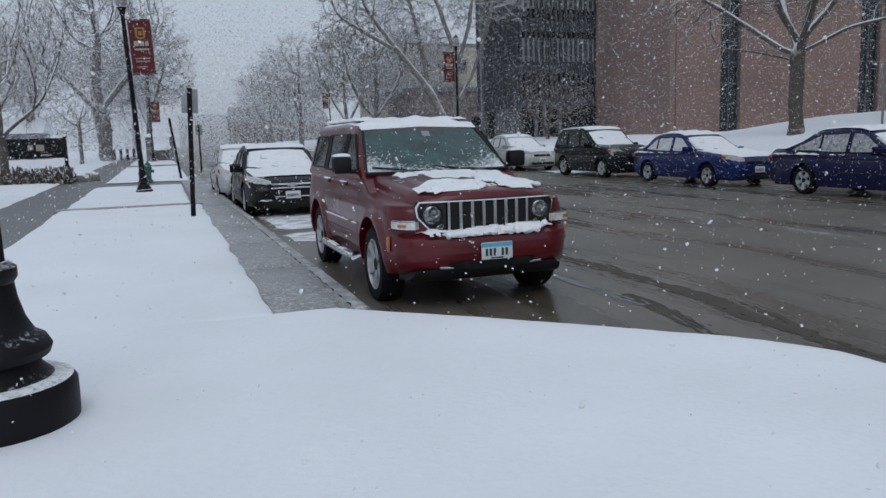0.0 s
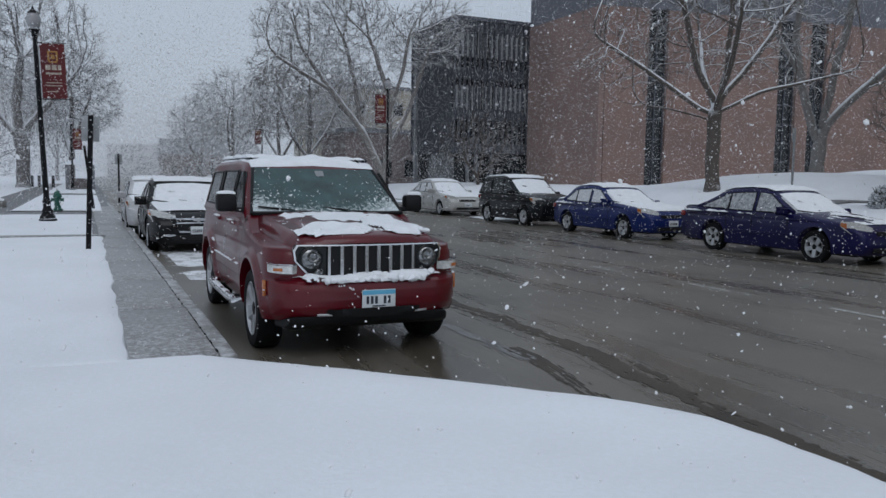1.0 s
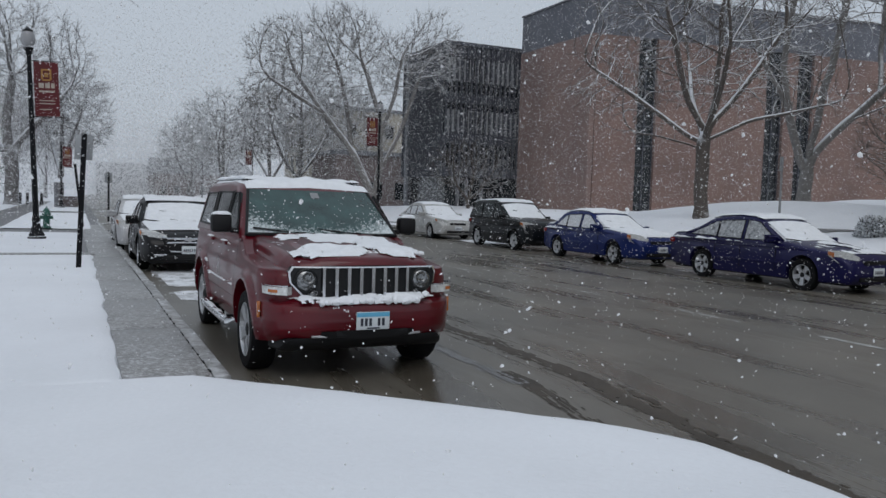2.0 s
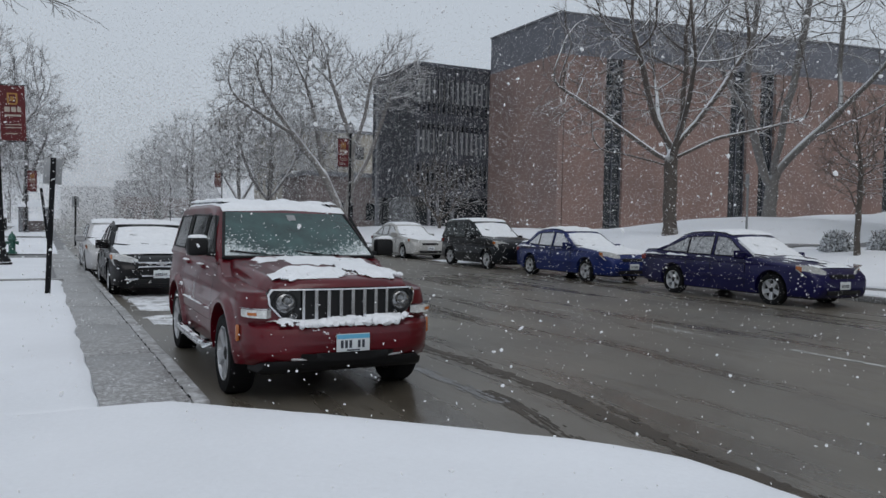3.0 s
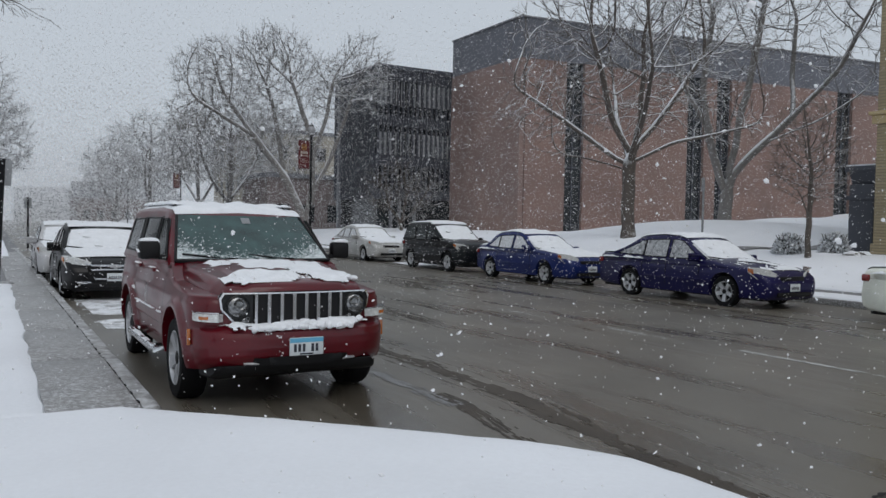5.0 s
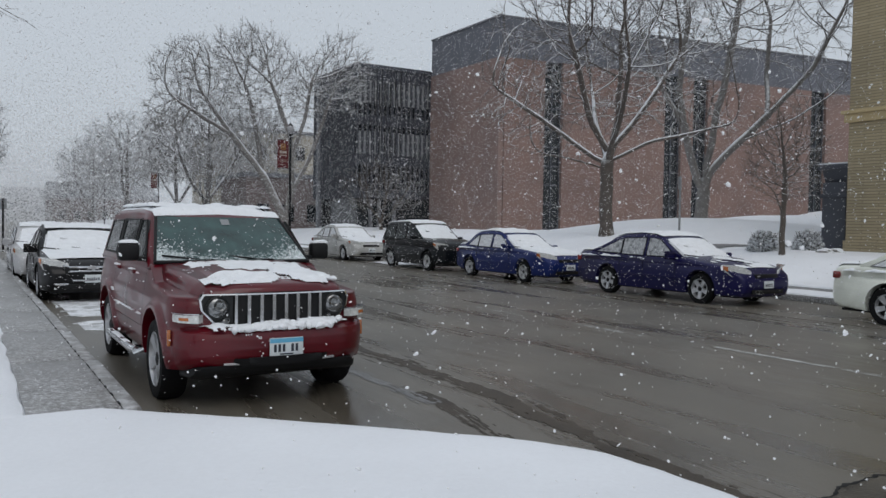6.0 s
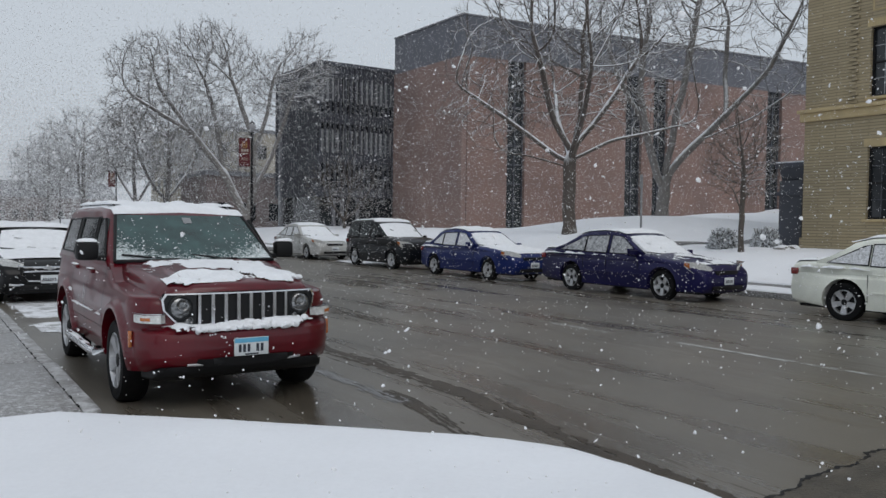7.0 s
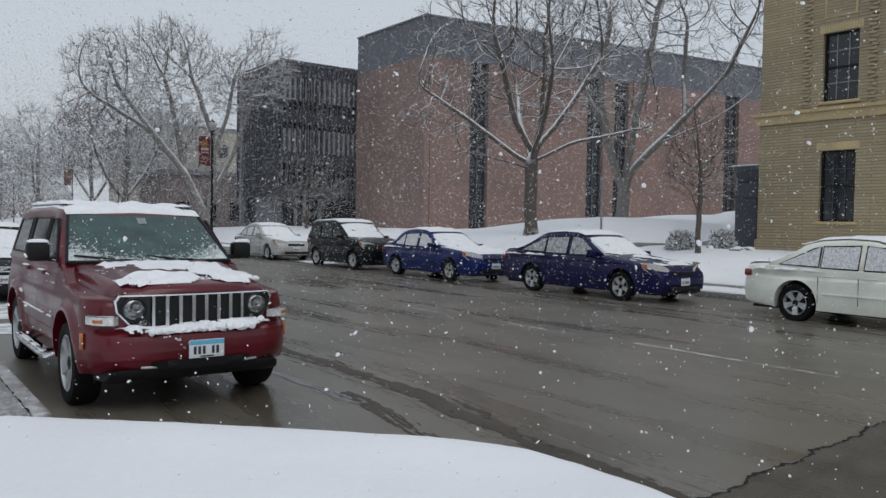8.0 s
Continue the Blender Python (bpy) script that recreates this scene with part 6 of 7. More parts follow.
tree(3, "lawn_tree", pose(20.2, 15.9, 1.3, 0, 0, -40), 0.26, "bare tree with snow along its spreading branches",
     [[(0, 0, 0), (0.05, 0, 1.6), (0, 0.1, 2.9), (0.4, 0.2, 4.4), (0.5, 0.2, 7.0)], [(0, 0.1, 2.7), (-1.4, 0.2, 3.7), (-3.2, 0.3, 5.0), (-4.6, 0.2, 5.9)], [(0, 0.1, 2.6), (-1.5, -0.6, 3.0), (-2.7, -0.9, 3.1)], [(0, 0.1, 2.8), (1.5, -0.2, 3.6), (3.6, -0.4, 4.0), (4.8, -0.4, 4.3)], [(0.1, 0.1, 3.1), (-0.7, 0, 4.6), (-1.4, -0.2, 7.4)], [(0.2, 0.1, 3.4), (1.6, 0.5, 5.2), (2.8, 0.8, 7.2)], [(0, 0, 2.9), (0.4, -1.6, 4.4), (0.6, -3.0, 6.0)], [(0, 0, 3.0), (-0.4, 1.8, 4.6), (-0.5, 3.2, 6.2)]],
     [(0, 0, 7.4, 5.2, 5.0, 3.8), (-3.3, 0, 5.0, 2.3, 3.2, 1.5), (3.4, 0, 4.6, 2.0, 3.2, 1.3), (-2.2, -0.7, 3.2, 1.5, 1.5, 0.6), (0, 0, 9.8, 3.6, 3.6, 2.4)], BARK_SNOWY, 3000, 0.27, 0.38, 0.0125, 2, 0.55)
tree(8, "lawn_tree", pose(27.4, 17.3, 2.0, 0, 0, -38), 0.29, "tall bare tree with pale forked limbs on the lawn",
     [[(0, 0, 0), (0.1, 0, 1.8), (0.9, 0, 2.9), (2.8, 0, 4.7), (4.6, 0, 6.7), (5.8, 0, 9.2)], [(0, 0, 1.2), (-0.6, 0.2, 3.2), (-1.1, 0.3, 6.0), (-0.7, 0.3, 9.4)], [(0.1, 0, 1.8), (0.4, -0.4, 4.2), (0.9, -0.6, 7.0), (1.4, -0.4, 10)], [(-0.8, 0.2, 4.2), (-2.0, 0.6, 6.4), (-2.8, 0.6, 8.6)], [(2.8, 0, 4.7), (3.0, 1.0, 6.8), (3.2, 1.4, 9.6)], [(1.6, 0, 3.5), (3.6, -1.2, 4.4), (5.2, -1.6, 5.6)]],
     [(0, 0, 9.8, 4.4, 4.4, 3.6), (5.0, 0, 9.2, 2.8, 3.4, 3.0), (-2.7, 0, 8.2, 2.4, 3.0, 2.4), (4.8, -1.5, 5.8, 1.8, 1.8, 1.0), (1, 0, 12, 3.8, 3.4, 2.4)], PALE_BARK, 2900, 0.3, 0.42, 0.0135, 2, 0.65)
tree(14, "young_tree", pose(19.9, 7.75, 0.9), 0.085, "young bare tree with upswept thin branches", [[(0, 0, 0), (0, 0, 1.25), (0.05, 0, 2.6)], [(0, 0, 1.15), (-0.35, 0, 1.7)], [(0, 0, 1.25), (0.4, 0.1, 1.8)]], [(0, 0, 3.1, 1.25, 1.25, 1.7), (0, 0, 2.2, 1.1, 1.1, 0.7)], BARK, 1100, 0.12, 0.17, 0.0068, 3, 0.32)
tree(21, "small_tree", pose(23.2, 41.5, 1.0), 0.12, "small spreading tree laden with snow", [[(0, 0, 0), (0, 0, 0.9), (0.3, 0, 1.8)], [(0, 0, 0.7), (-0.8, 0.2, 1.6)], [(0, 0, 0.6), (0.9, -0.3, 1.5)]], [(0, 0, 2.9, 3.0, 2.8, 2.1)], BARK, 620, 0.24, 0.38, 0.013, 3, 0.55, droop=0.2)
big = tree(37, "street_tree", pose(17.6, 45.5, 0.3, 0, 0, -20), 0.36, "tall vase-shaped bare tree beside the street",
           [[(0, 0, 0), (0, 0, 1.4), (-1.5, 0.3, 4.6), (-3.6, 0.2, 7.2), (-5.6, 0, 10.0)], [(0, 0, 1.2), (0.5, 0, 3.2), (0.4, -0.6, 7.0), (-1.0, -0.5, 11.0)], [(0.5, 0, 3.2), (1.9, 0.4, 6.0), (3.2, 0.5, 10.2)], [(-1.5, 0.3, 4.6), (-2.0, 0.8, 8.0), (-2.8, 0.8, 11.0)], [(-3.6, 0.2, 7.2), (-6.0, -0.4, 8.6), (-7.6, -0.4, 9.6)], [(0.4, -0.3, 5.5), (1.4, -1.0, 8.4), (1.8, -1.2, 11.0)]],
           [(-5.9, 0, 11.0, 3.3, 3.2, 2.7), (-2.4, 0, 12.0, 3.0, 3.4, 2.7), (1.0, 0, 10.6, 2.4, 3.0, 2.4), (3.9, 0, 11.6, 2.3, 2.8, 2.9), (-7.6, 0, 8.6, 1.8, 2.4, 1.5), (-2.5, 0, 8.6, 2.5, 2.5, 1.8)], PALE_BARK, 3600, 0.32, 0.42, 0.0165, 4, 0.75, "street trees")
oak = tree(47, "park_tree", pose(-6.2, 65, 0.1), 0.52, "large bare spreading tree in the park", [[(0, 0, 0), (0.1, 0, 3.5), (-0.3, 0, 6.5), (0.2, 0, 10.5)], [(0, 0, 3.8), (-2.4, 0.3, 6.8), (-4.6, 0, 8.6)], [(0, 0, 4.4), (2.2, -0.3, 7.0), (4.0, 0, 9.4)]], [(0, 0, 12.0, 6.5, 6.0, 4.6), (-4.6, 0, 8.8, 3.4, 4.0, 2.4), (4.4, 0, 9.4, 3.0, 4.0, 2.4)], FROSTED_HAZED, 1900, 0.42, 0.58, 0.021, 4, 0.9, "park trees")
rnd = tree(53, "round_tree", pose(17.6, 66, 0.3), 0.28, "rounded bare tree down the street", [[(0, 0, 0), (0, 0, 2.6), (0.2, 0, 5.2), (0.2, 0, 9.0)], [(0, 0, 2.8), (-1.6, 0.2, 5.0), (-2.6, 0, 7.4)], [(0, 0, 3.0), (1.7, -0.2, 5.2), (2.8, 0, 7.6)]], [(0, 0, 9.0, 4.8, 4.8, 4.2), (-2.6, 0, 6.6, 2.8, 3.4, 2.2), (2.6, 0, 6.8, 2.8, 3.4, 2.2)], FROSTED_HAZED, 1800, 0.38, 0.52, 0.021, 4, 0.9, "street trees")
for src, x, y, z, k, r in ((rnd, 15.9, 98, 0.2, 1.12, 70), (rnd, 18.5, 82, 0.3, 1.0, 140), (rnd, 24.5, 72, 0.4, 0.95, 200), (rnd, 15, 122, 0.1, 1.05, 20), (rnd, -2.7, 75, 0.1, 1.0, 300), (oak, -15, 92, 0, 0.85, 80), (rnd, -11.5, 44, 0.1, 0.7, 10), (big, -9, 104, 0.1, 0.9, 250), (oak, -27, 72, 0, 0.8, 200), (rnd, -18, 52, 0, 0.85, 120), (rnd, -6, 140, 0, 1.1, 60), (rnd, 19, 150, 0, 1.1, 100)):
    c = copy_thing(src, pose(x, y, z, 0, 0, r))
    c.scale = (k, k, k)
tree(61, "sapling", pose(-7.4, 57, 0.15), 0.14, "small bare tree beside the walk", [[(0, 0, 0), (0, 0, 1.9), (0, 0, 3.0)]], [(0, 0, 3.5, 2.3, 2.3, 1.7)], FROSTED_HAZED, 420, 0.25, 0.4, 0.015, 3, 0.5, "park trees")
tree(67, "verge_tree", pose(-7.6, 27, 0.15), 0.16, "bare tree beside a dark sign board", [[(0, 0, 0), (0, 0, 2.0), (0, 0, 3.6)], [(0, 0, 1.9), (1.3, 0, 2.9)], [(0, 0, 1.8), (-1.3, 0, 2.9)]], [(0, 0, 4.6, 3.9, 3.9, 2.6)], BARK_SNOWY, 1200, 0.24, 0.36, 0.0095, 3, 0.55, "park trees", 0.1)


def overhead_tree():
    """A tree behind the walk whose long limb reaches into view."""
    s = Skeleton(71)
    spec = dict(kids=(5, 4, 3, 3), angle=(45, 42, 38), ratio=(0.9, 0.6, 0.55), up=(0, 0.0, -0.03), wiggle=0.14, thin=0.006, slim=0.55, first=0.5, leader=True, lead=0.55, bare=0.25)
    s.grow(Vector((0, 0, -0.1)), Vector((0, 0, 1)), 4.5, 0.3, 0, 4, spec)
    pts = [Vector((0, 0, 3.6)), Vector((2.0, -0.6, 5.2)), Vector((4.2, -1.0, 6.0)), Vector((6.0, -1.2, 6.0)), Vector((7.1, -1.3, 5.6))]
    s.limb(0, pts, [0.16, 0.12, 0.08, 0.045, 0.02], 6)
    for k in range(14):
        f = 1.4 + 2.55 * k / 14
        i = int(f)
        q = pts[i].lerp(pts[i + 1], f - i)
        s.grow(q, Vector((0.75, (-1) ** k * 0.55, -0.2 + 0.5 * s.rng.random())), 1.0, 0.022, 2, 4, spec)
    s.made("overhead_tree", BARK, "bare tree whose twigs hang over the walk", "tree", pose(-8.7, 11.4, 0.15), "park trees")


overhead_tree()


def street_lamp(m, height=6.0, banner=0, group="street lamps", wide=1.0):
    lamp = base("street_lamp", m, "black iron street lamp with a globe" + (" and a red banner" if banner else ""), "street lamp", group)
    b = bmesh.new()
    lathe(b, [(0.235, 0), (0.24, 0.03), (0.235, 0.1), (0.2, 0.12), (0.205, 0.15), (0.185, 0.19), (0.135, 0.27), (0.15, 0.3), (0.14, 0.34), (0.105, 0.4), (0.1, 0.55), (0.118, 0.58), (0.1, 0.62), (0.085, 0.68)], 20, Matrix.Diagonal((wide, wide, 1.0, 1)))
    part("base", b, BLACK_IRON, lamp, "stepped cast iron base")
    p = bmesh.new()
    n = 24
    for z0, z1, r0, r1 in ((0.66, height - 0.75, 0.078, 0.055),):
        rings = []
        for z, r in ((z0, r0), ((z0 + z1) / 2, (r0 + r1) / 2), (z1, r1)):
            rings.append([p.verts.new((r * (1 - 0.12 * (k % 2)) * math.cos(2 * math.pi * k / n), r * (1 - 0.12 * (k % 2)) * math.sin(2 * math.pi * k / n), z)) for k in range(n)])
        for s, t in zip(rings, rings[1:]):
            for k in range(n):
                p.faces.new((s[k], s[(k + 1) % n], t[(k + 1) % n], t[k]))
    part("pole", p, BLACK_IRON, lamp, "fluted black pole")
    c = bmesh.new()
    lathe(c, [(0.06, height - 0.78), (0.095, height - 0.74), (0.07, height - 0.7), (0.12, height - 0.62), (0.14, height - 0.58), (0.1, height - 0.56)], 16)
    part("collar", c, BLACK_IRON, lamp)
    g = bmesh.new()
    lathe(g, [(0.1, height - 0.555), (0.15, height - 0.5), (0.185, height - 0.38), (0.18, height - 0.26), (0.14, height - 0.16)], 18)
    part("globe", g, LAMP_WHITE, lamp, "pale ribbed glass globe")
    k = bmesh.new()
    lathe(k, [(0.15, height - 0.155), (0.12, height - 0.1), (0.05, height - 0.05), (0.03, height - 0.02), (0.012, height + 0.05)], 14)
    part("finial", k, BLACK_IRON, lamp)
    if banner:
        z1 = height - 0.95
        z0, x0, x1 = z1 - 1.5, 0.1 * banner, 0.72 * banner
        for z in (z1 + 0.02, z0 - 0.02):
            part("banner_arm", tube(bmesh.new(), [(0, 0, z), (0.78 * banner, 0, z)], 0.014, 6), BLACK_IRON, lamp)
        cloth = sheet(bmesh.new(), steps(min(x0, x1), max(x0, x1), 8), steps(z0, z1, 14), lambda x, z: (x, 0.012 * nz(x * 4, z * 2, 1) - 0.004, z))
        made = bmesh.ops.extrude_face_region(cloth, geom=cloth.faces[:])
        for v in made["geom"]:
            if isinstance(v, bmesh.types.BMVert):
                v.co.y += 0.008
        bn = part("banner", cloth, BANNER, lamp, "dark red banner with a gold emblem")
        xm = (x0 + x1) / 2
        e = bmesh.new()
        for a, b_, c_, d in ((-0.13, 0.13, 1.26, 1.3), (-0.13, -0.08, 1.02, 1.26), (0.08, 0.13, 1.02, 1.26), (-0.1, 0.1, 0.98, 1.02), (-0.05, 0.05, 1.08, 1.2)):
            box(e, xm + a, xm + b_, -0.026, -0.02, z0 + c_, z0 + d)
        part("emblem", e, GOLD, bn, "gold emblem", False)
        t = bmesh.new()
        for a, b_, c_, d in ((-0.2, -0.07, 0.78, 0.92), (-0.04, 0.08, 0.78, 0.92), (0.11, 0.2, 0.78, 0.92), (-0.2, 0.2, 0.66, 0.71)):
            box(t, xm + a, xm + b_, -0.026, -0.02, z0 + c_, z0 + d)
        part("lettering_bar", t, PALE, bn, "pale lettering", False)
        t = bmesh.new()
        for z in (0.42, 0.34, 0.18):
            box(t, xm - 0.2, xm + 0.2 - 0.1 * (z < 0.2), -0.026, -0.02, z0 + z, z0 + z + 0.022)
        part("lettering_bar", t, PALE, bn, "pale lettering", False)
    return lamp


street_lamp(pose(-2.43, 17.5, 0.13, 0, -2.2, 0), 5.9, 1)
street_lamp(pose(-2.42, 58.0, 0.15), 5.5, 1)
street_lamp(pose(13.6, 33.5, 0.0), 6.9, -1)
street_lamp(pose(14.9, 74, 0.15), 6.9, -1)
street_lamp(pose(15.0, 110, 0.15), 6.5)


def near_lamp(m, height=6.2):
    """The stout lamp post beside the walk's start."""
    lamp = base("street_lamp", m, "stout black iron lamp post on a wide stepped base", "street lamp", "street lamps")
    b = bmesh.new()
    lathe(b, [(0.41, -0.05), (0.42, 0.05), (0.42, 0.2), (0.4, 0.235), (0.31, 0.25), (0.26, 0.3), (0.25, 0.33), (0.3, 0.36), (0.315, 0.4), (0.29, 0.45), (0.24, 0.48), (0.2, 0.56), (0.175, 0.66), (0.165, 0.74), (0.185, 0.77), (0.185, 0.82), (0.15, 0.85)], 32)
    part("base", b, BLACK_IRON, lamp, "wide stepped cast iron base")
    p = bmesh.new()
    n, rings = 32, []
    for z, r in ((0.85, 0.135), (2.5, 0.11), (height - 0.7, 0.08)):
        rings.append([p.verts.new((r * (1 - 0.09 * (k % 2)) * math.cos(2 * math.pi * k / n), r * (1 - 0.09 * (k % 2)) * math.sin(2 * math.pi * k / n), z)) for k in range(n)])
    for s, t in zip(rings, rings[1:]):
        for k in range(n):
            p.faces.new((s[k], s[(k + 1) % n], t[(k + 1) % n], t[k]))
    part("pole", p, BLACK_IRON, lamp, "fluted black pole")
    part("globe", lathe(bmesh.new(), [(0.1, height - 0.7), (0.19, height - 0.5), (0.2, height - 0.3), (0.12, height - 0.1)], 18), LAMP_WHITE, lamp, "pale glass globe")
    part("finial", lathe(bmesh.new(), [(0.13, height - 0.1), (0.05, height), (0.01, height + 0.1)], 14), BLACK_IRON, lamp)


near_lamp(pose(-2.83, -2.92, 0.17))


def sign_post(m, height, plate, label="grey back of a street sign on a dark steel post", steel=BLACK_IRON):
    sp = base("street_sign", m, label, "street sign", "street signs")
    p = bmesh.new()
    box(p, -0.04, 0.04, -0.006, 0.006, -0.1, height, 0.0)
    box(p, -0.045, -0.03, -0.025, 0.006, -0.1, height)
    box(p, 0.03, 0.045, -0.025, 0.006, -0.1, height)
    part("post", p, steel, sp, "perforated steel post", False)
    if plate:
        w, h = plate
        q = part("sign_plate", boxed(-w / 2, w / 2, 0.012, 0.018, height - h - 0.02, height - 0.02, 0.002), SIGN_GREY, sp, "grey metal sign seen from behind")
        part("bolt", boxed(-0.012, 0.012, -0.012, 0.03, height - 0.1, height - 0.075), ALLOY, q, "", False)
        part("bolt", boxed(-0.012, 0.012, -0.012, 0.03, height - h + 0.05, height - h + 0.075), ALLOY, q, "", False)
    return sp


sign_post(pose(-1.4, 8.4, 0.17, 0, 2.2, 0), 2.43, (0.3, 0.45))
sign_post(pose(0.0, 34.3, 0.15), 2.3, (0.32, 0.5))
sign_post(pose(-1.2, 25.4, 0.15, 0, -7, 15), 2.4, None, label="leaning dark steel sign post")
sign_post(pose(22.3, 14.0, 1.3), 2.3, (0.2, 0.5), "pale thin sign post on the snowy lawn", SIGN_GREY)


def hydrant(m):
    h = base("fire_hydrant", m, "dark green fire hydrant standing in snow", "fire hydrant")
    b = bmesh.new()
    lathe(b, [(0.16, 0), (0.16, 0.05), (0.11, 0.07), (0.11, 0.45), (0.15, 0.47), (0.15, 0.52), (0.12, 0.54), (0.12, 0.6), (0.08, 0.68), (0.03, 0.71), (0.03, 0.77)], 16)
    part("barrel", b, HYDRANT, h)
    for s in (-1, 1):
        part("outlet", lathe(bmesh.new(), [(0.055, 0.1), (0.055, 0.17), (0.07, 0.17), (0.07, 0.21)], 12, Matrix.Translation((0, 0, 0.38)) @ Matrix.Rotation(radians(90 * s), 4, "Y")), HYDRANT, h, "capped outlet")
    return h


hydrant(pose(-2.39, 24.2, 0.17))


def sign_board(m):
    s = base("sign_board", m, "dark sign board on two posts beside a hedge", "sign board")
    part("board", boxed(-1.05, 1.05, -0.06, 0.06, 0.95, 1.75, 0.02), BLACK_TRIM, s, "dark board")
    for x in (-1.12, 1.12):
        part("post", boxed(x - 0.07, x + 0.07, -0.08, 0.08, -0.1, 1.8, 0.015), BLACK_TRIM, s)
    t = bmesh.new()
    for a, b, c, d in ((-0.25, -0.05, 1.3, 1.5), (0.05, 0.35, 1.25, 1.5), (0.2, 0.6, 1.05, 1.12)):
        box(t, a, b, -0.068, -0.062, c, d)
    part("lettering_bar", t, PALE, s, "pale lettering", False)


sign_board(pose(-6.65, 28.2, 0.15, 0, 0, 5))


def shrub(name, m, w, d, h, seed, material, label, n=420):
    """A rounded mass of twigs or leaves with gaps."""
    rng = random.Random(seed)
    verts, faces = [], []
    for _ in range(n):
        t, p = rng.random() * 6.283, math.acos(rng.uniform(-0.1, 1))
        q = Vector((math.sin(p) * math.cos(t) * w / 2, math.sin(p) * math.sin(t) * d / 2, max(0, math.cos(p)) * h)) * rng.uniform(0.55, 1.05)
        dr = (q.normalized() + Vector((rng.gauss(0, 0.5), rng.gauss(0, 0.5), rng.gauss(0.3, 0.5)))).normalized()
        a = dr.orthogonal().normalized()
        a.rotate(Matrix.Rotation(rng.random() * 6.28, 3, dr))
        s = (0.07 if n < 500 else 0.045) * rng.uniform(0.6, 1.5)
        k = len(verts)
        verts += [q - dr * s, q + a * s * 0.5, q + dr * s * 1.3, q - a * s * 0.5]
        faces += [(k, k + 1, k + 2, k + 3)]
    ob = base(name, m, label, "shrub", "shrubs")
    me = bpy.data.meshes.new("foliage")
    me.from_pydata(verts, [], faces)
    me.materials.append(material)
    f = new("foliage", me)
    f.parent = ob
    st = bmesh.new()
    for k in range(14):
        t = 6.283 * k / 14
        tube(st, [(0.05 * math.cos(t), 0.05 * math.sin(t), -0.05), (w * 0.3 * math.cos(t), d * 0.3 * math.sin(t), h * 0.6), (w * 0.4 * math.cos(t + 0.3), d * 0.4 * math.sin(t + 0.3), h * 0.95)], [0.02, 0.012, 0.005], 4)
    part("stems", st, BARK, ob)
    return ob


shrub("evergreen_shrub", pose(20.6, 8.9, 0.9), 1.15, 1.0, 0.62, 1, LEAF, "low evergreen shrub dusted with snow", 2600)
shrub("evergreen_shrub", pose(22.9, 8.9, 0.9), 1.0, 1.0, 0.68, 2, LEAF, "low evergreen shrub dusted with snow", 2600)
for k in range(5):
    shrub("hedge_shrub", pose(-7.6 + 0.55 * k, 26.3, 0.15), 0.8, 0.8, 0.65, 10 + k, SHRUB, "brown hedge shrub dusted with snow", 260)


def stone(m, size, seed):
    rng = random.Random(seed)
    b = bmesh.new()
    bmesh.ops.create_icosphere(b, subdivisions=3, radius=1.0)
    for v in b.verts:
        k = 1 + 0.3 * noise.noise(v.co * 1.4 + Vector((seed, 0, 0)))
        v.co = Vector((v.co.x * size[0], v.co.y * size[1], v.co.z * size[2])) * k
    ob = link("stone", b, STONE)
    ob.matrix_world = m
    return tagged(ob, "rough grey stone half buried in snow", "stone", "stones")


stone(pose(21.4, 7.3, 0.9, 0, 0, 30), (0.38, 0.25, 0.13), 1)
stone(pose(22.3, 7.5, 0.9, 0, 0, 80), (0.3, 0.22, 0.14), 2)
stone(pose(-4.95, 27.4, 0.2, 0, 0, 20), (0.34, 0.26, 0.24), 3)
stone(pose(-4.55, 27.8, 0.2, 0, 0, 50), (0.28, 0.22, 0.3), 4)


def kiosk(m):
    """Small open shelter with a hipped snowy roof."""
    k = base("garden_shelter", m, "small shelter with a snow covered hipped roof", "shelter")
    for x in (-0.9, 0.9):
        for y in (-0.9, 0.9):
            part("post", boxed(x - 0.12, x + 0.12, y - 0.12, y + 0.12, -0.1, 1.95, 0.01), GREY_PANEL, k)
    part("bench_wall", boxed(-0.75, 0.75, 0.7, 0.85, 0, 0.9, 0.01), DULL_BRICK, k, "low wall")
    r = bmesh.new()
    a = [r.verts.new((x, y, 1.955)) for x, y in ((-1.35, -1.35), (1.35, -1.35), (1.35, 1.35), (-1.35, 1.35))]
    t = r.verts.new((0, 0, 2.55))
    r.faces.new(a[::-1])
    for i in range(4):
        r.faces.new((a[i], a[(i + 1) % 4], t))
    part("roof", r, SNOW, k, "snow covered hipped roof", False)


kiosk(pose(-1.9, 60, 0.1))
for k in range(4):
    p = link("bollard", lathe(bmesh.new(), [(0.12, -0.1), (0.12, 0.9), (0.09, 1.0), (0.02, 1.03)], 10), BLACK_TRIM)
    p.matrix_world = pose(-5.8 + 0.55 * k, 70, 0.1)
    tagged(p, "dark bollard beside the far walk", "bollard", "bollards")


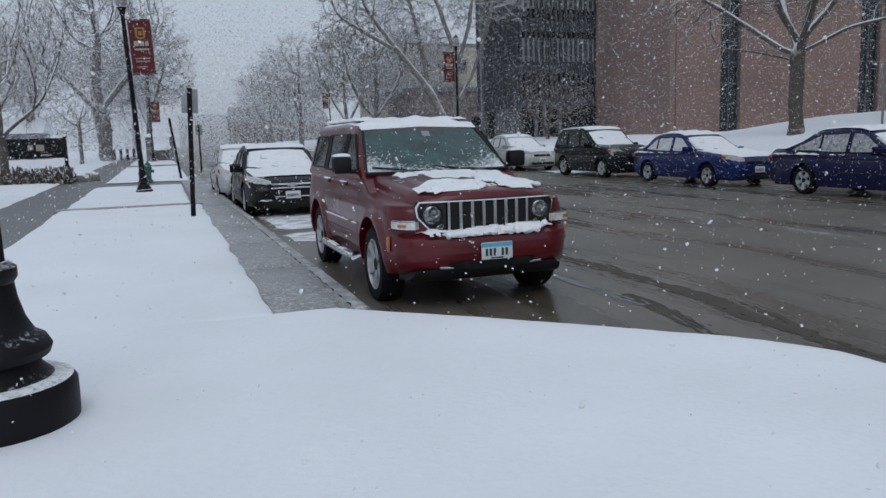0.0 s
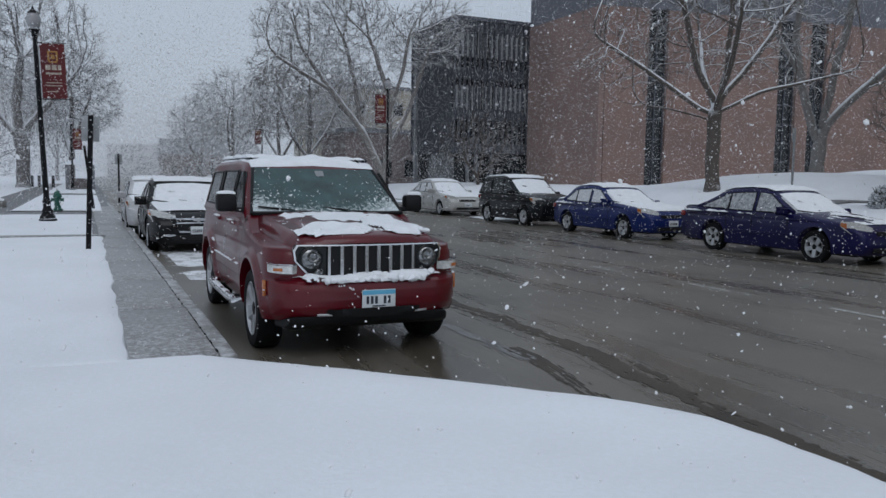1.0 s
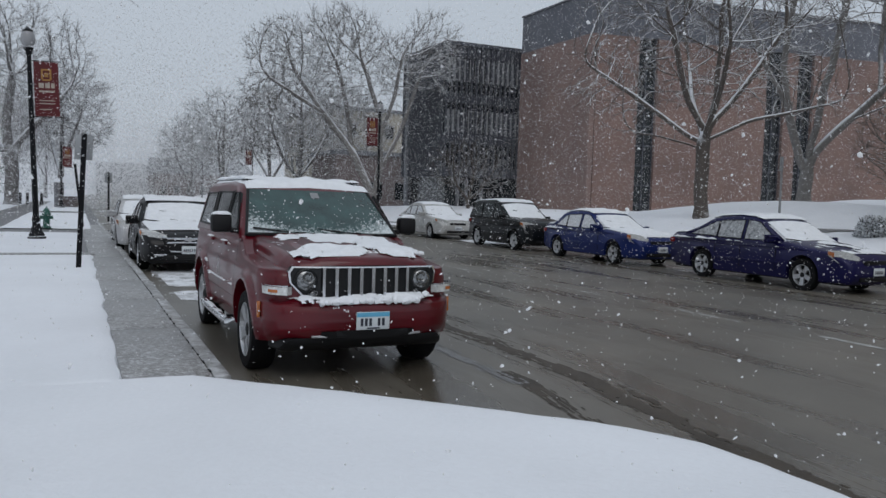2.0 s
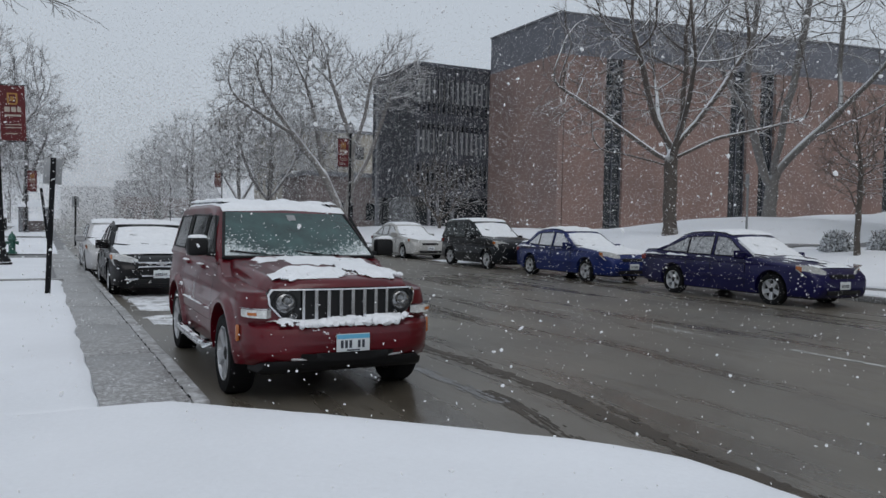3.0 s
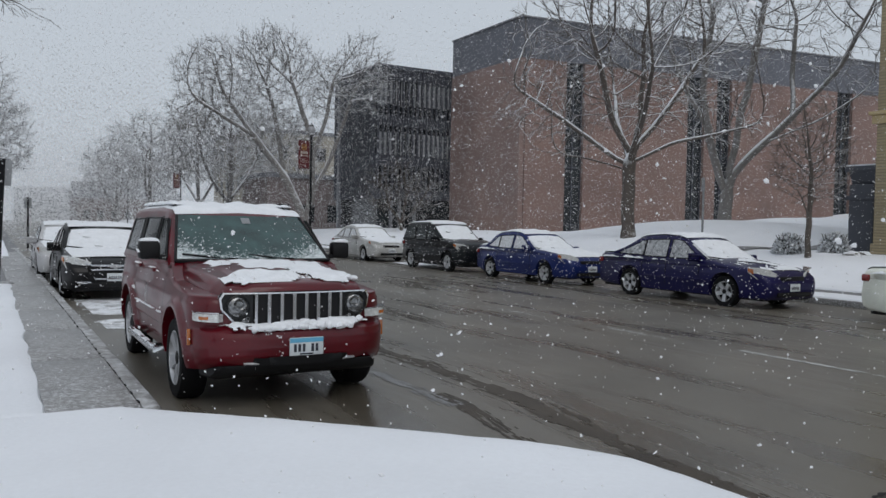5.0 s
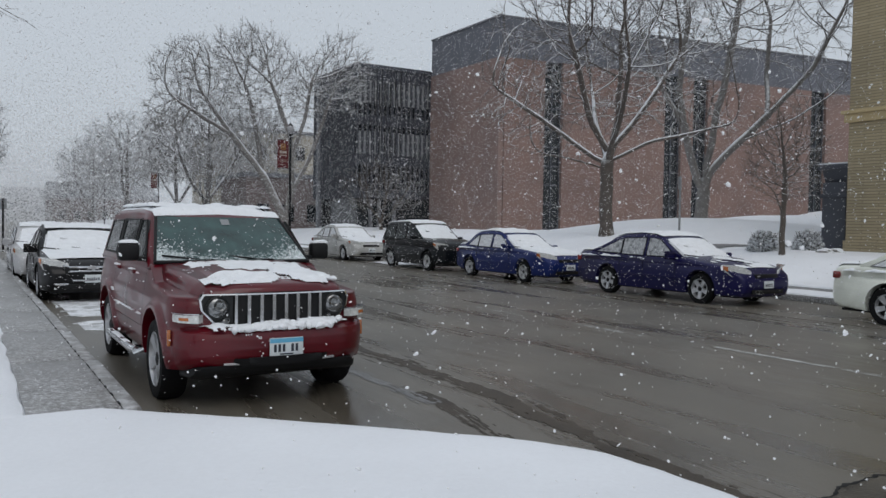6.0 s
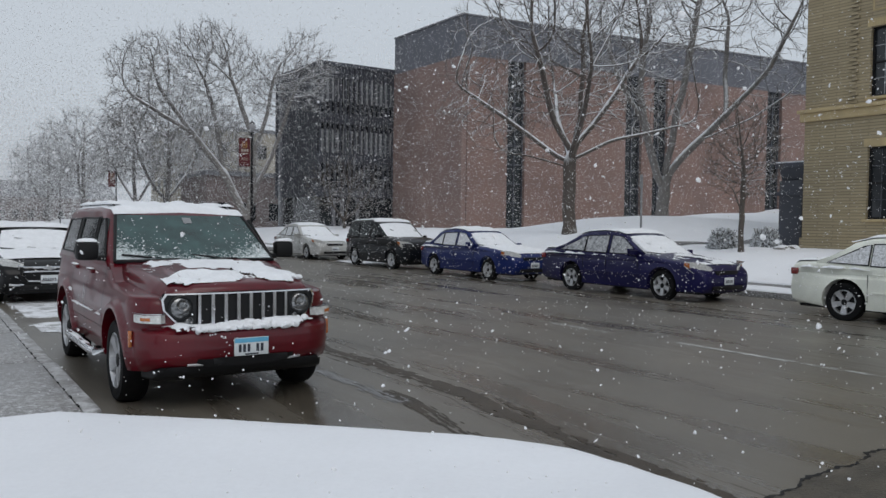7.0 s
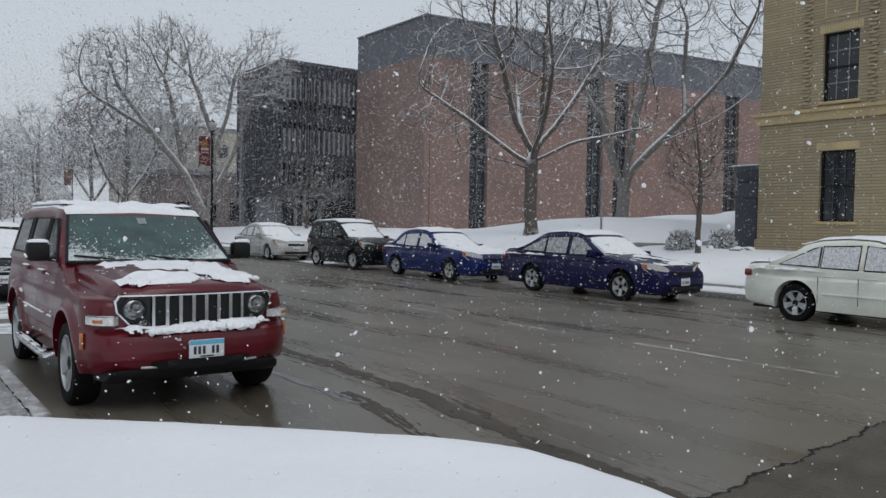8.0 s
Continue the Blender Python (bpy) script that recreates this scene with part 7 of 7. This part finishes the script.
# ---- falling snow: small flakes near by, oversized ones far off standing in for haze ----
FLAKE = bpy.data.materials.new("snow_flake")
FLAKE.use_nodes = True
fn_, fl_ = FLAKE.node_tree.nodes, FLAKE.node_tree.links
fn_.remove(fn_["Principled BSDF"])
front, back, both = fn_.new("ShaderNodeBsdfDiffuse"), fn_.new("ShaderNodeBsdfTranslucent"), fn_.new("ShaderNodeMixShader")
front.inputs[0].default_value = back.inputs[0].default_value = (0.95, 0.95, 0.96, 1)
fl_.new(front.outputs[0], both.inputs[1])
fl_.new(back.outputs[0], both.inputs[2])
fl_.new(both.outputs[0], fn_["Material Output"].inputs[0])


def snowfall(name, count, x, y, z, size, seed, solid=False, keep=None):
    rs = np.random.RandomState(seed)
    at = np.stack([rs.uniform(*x, count), rs.uniform(*y, count), rs.uniform(*z, count)], 1)
    if keep is not None:
        at = at[keep(at)]
    count = len(at)
    s = size * np.minimum(1.9, rs.lognormal(-0.15, 0.42, (count, 1, 1)))
    if solid:
        ball = bmesh.new()
        bmesh.ops.create_icosphere(ball, subdivisions=1, radius=0.5)
        shape = np.array([v.co for v in ball.verts])
        tris = np.array([[v.index for v in f.verts] for f in ball.faces])
        ball.free()
        local = shape[None] * rs.uniform(0.7, 1.3, (count, len(shape), 1)) @ (np.eye(3) * 0.85 + rs.normal(scale=0.22, size=(count, 3, 3)))
    else:
        local = rs.normal(size=(count, 3, 3))
        local /= np.linalg.norm(local, axis=2, keepdims=True)
        local *= 0.6
        tris = np.array([(0, 1, 2)])
    n = local.shape[1]
    verts = (at[:, None] + local * s).reshape(-1, 3)
    faces = (tris[None] + n * np.arange(count)[:, None, None]).reshape(-1, 3)
    me = bpy.data.meshes.new(name)
    me.vertices.add(len(verts))
    me.vertices.foreach_set("co", verts.astype(np.float32).ravel())
    me.loops.add(faces.size)
    me.loops.foreach_set("vertex_index", faces.astype(np.int32).ravel())
    me.polygons.add(len(faces))
    me.polygons.foreach_set("loop_start", np.arange(0, faces.size, 3, dtype=np.int32))
    me.update()
    me.validate()
    me.materials.append(FLAKE)
    return tagged(new(name, me), "white snowflakes falling through the air", "snow", kind="stuff")


def clear(at):
    """No flake inside the cars or within arm's reach of the walk's line."""
    x, y, z = at.T
    eye = np.hypot(x + 1.6, y + 7.4) < 1.9
    cars = (z < 1.9) & (((x > -0.1) & (x < 1.85) & (y > -1) & (y < 22)) | ((x > 11.7) & (x < 13.8)))
    return ~(eye | cars)


snowfall("snowflakes", 17000, (-7, 12), (-8, 8), (0.1, 3.8), 0.0115, 1, True, clear)
snowfall("snowflakes", 60000, (-9, 16), (-1.5, 16), (0.1, 6), 0.0145, 6, False, clear)
snowfall("snowflakes", 170000, (-14, 46), (12, 42), (0.3, 12), 0.032, 2, False, clear)
snowfall("snowflakes", 420000, (-36, 62), (40, 72), (0.3, 17), 0.058, 3)
snowfall("snowflakes", 420000, (-36, 62), (72, 150), (0.3, 17), 0.125, 5)
snowfall("snowflakes", 110000, (-40, 40), (150, 225), (0.3, 15), 0.3, 4)
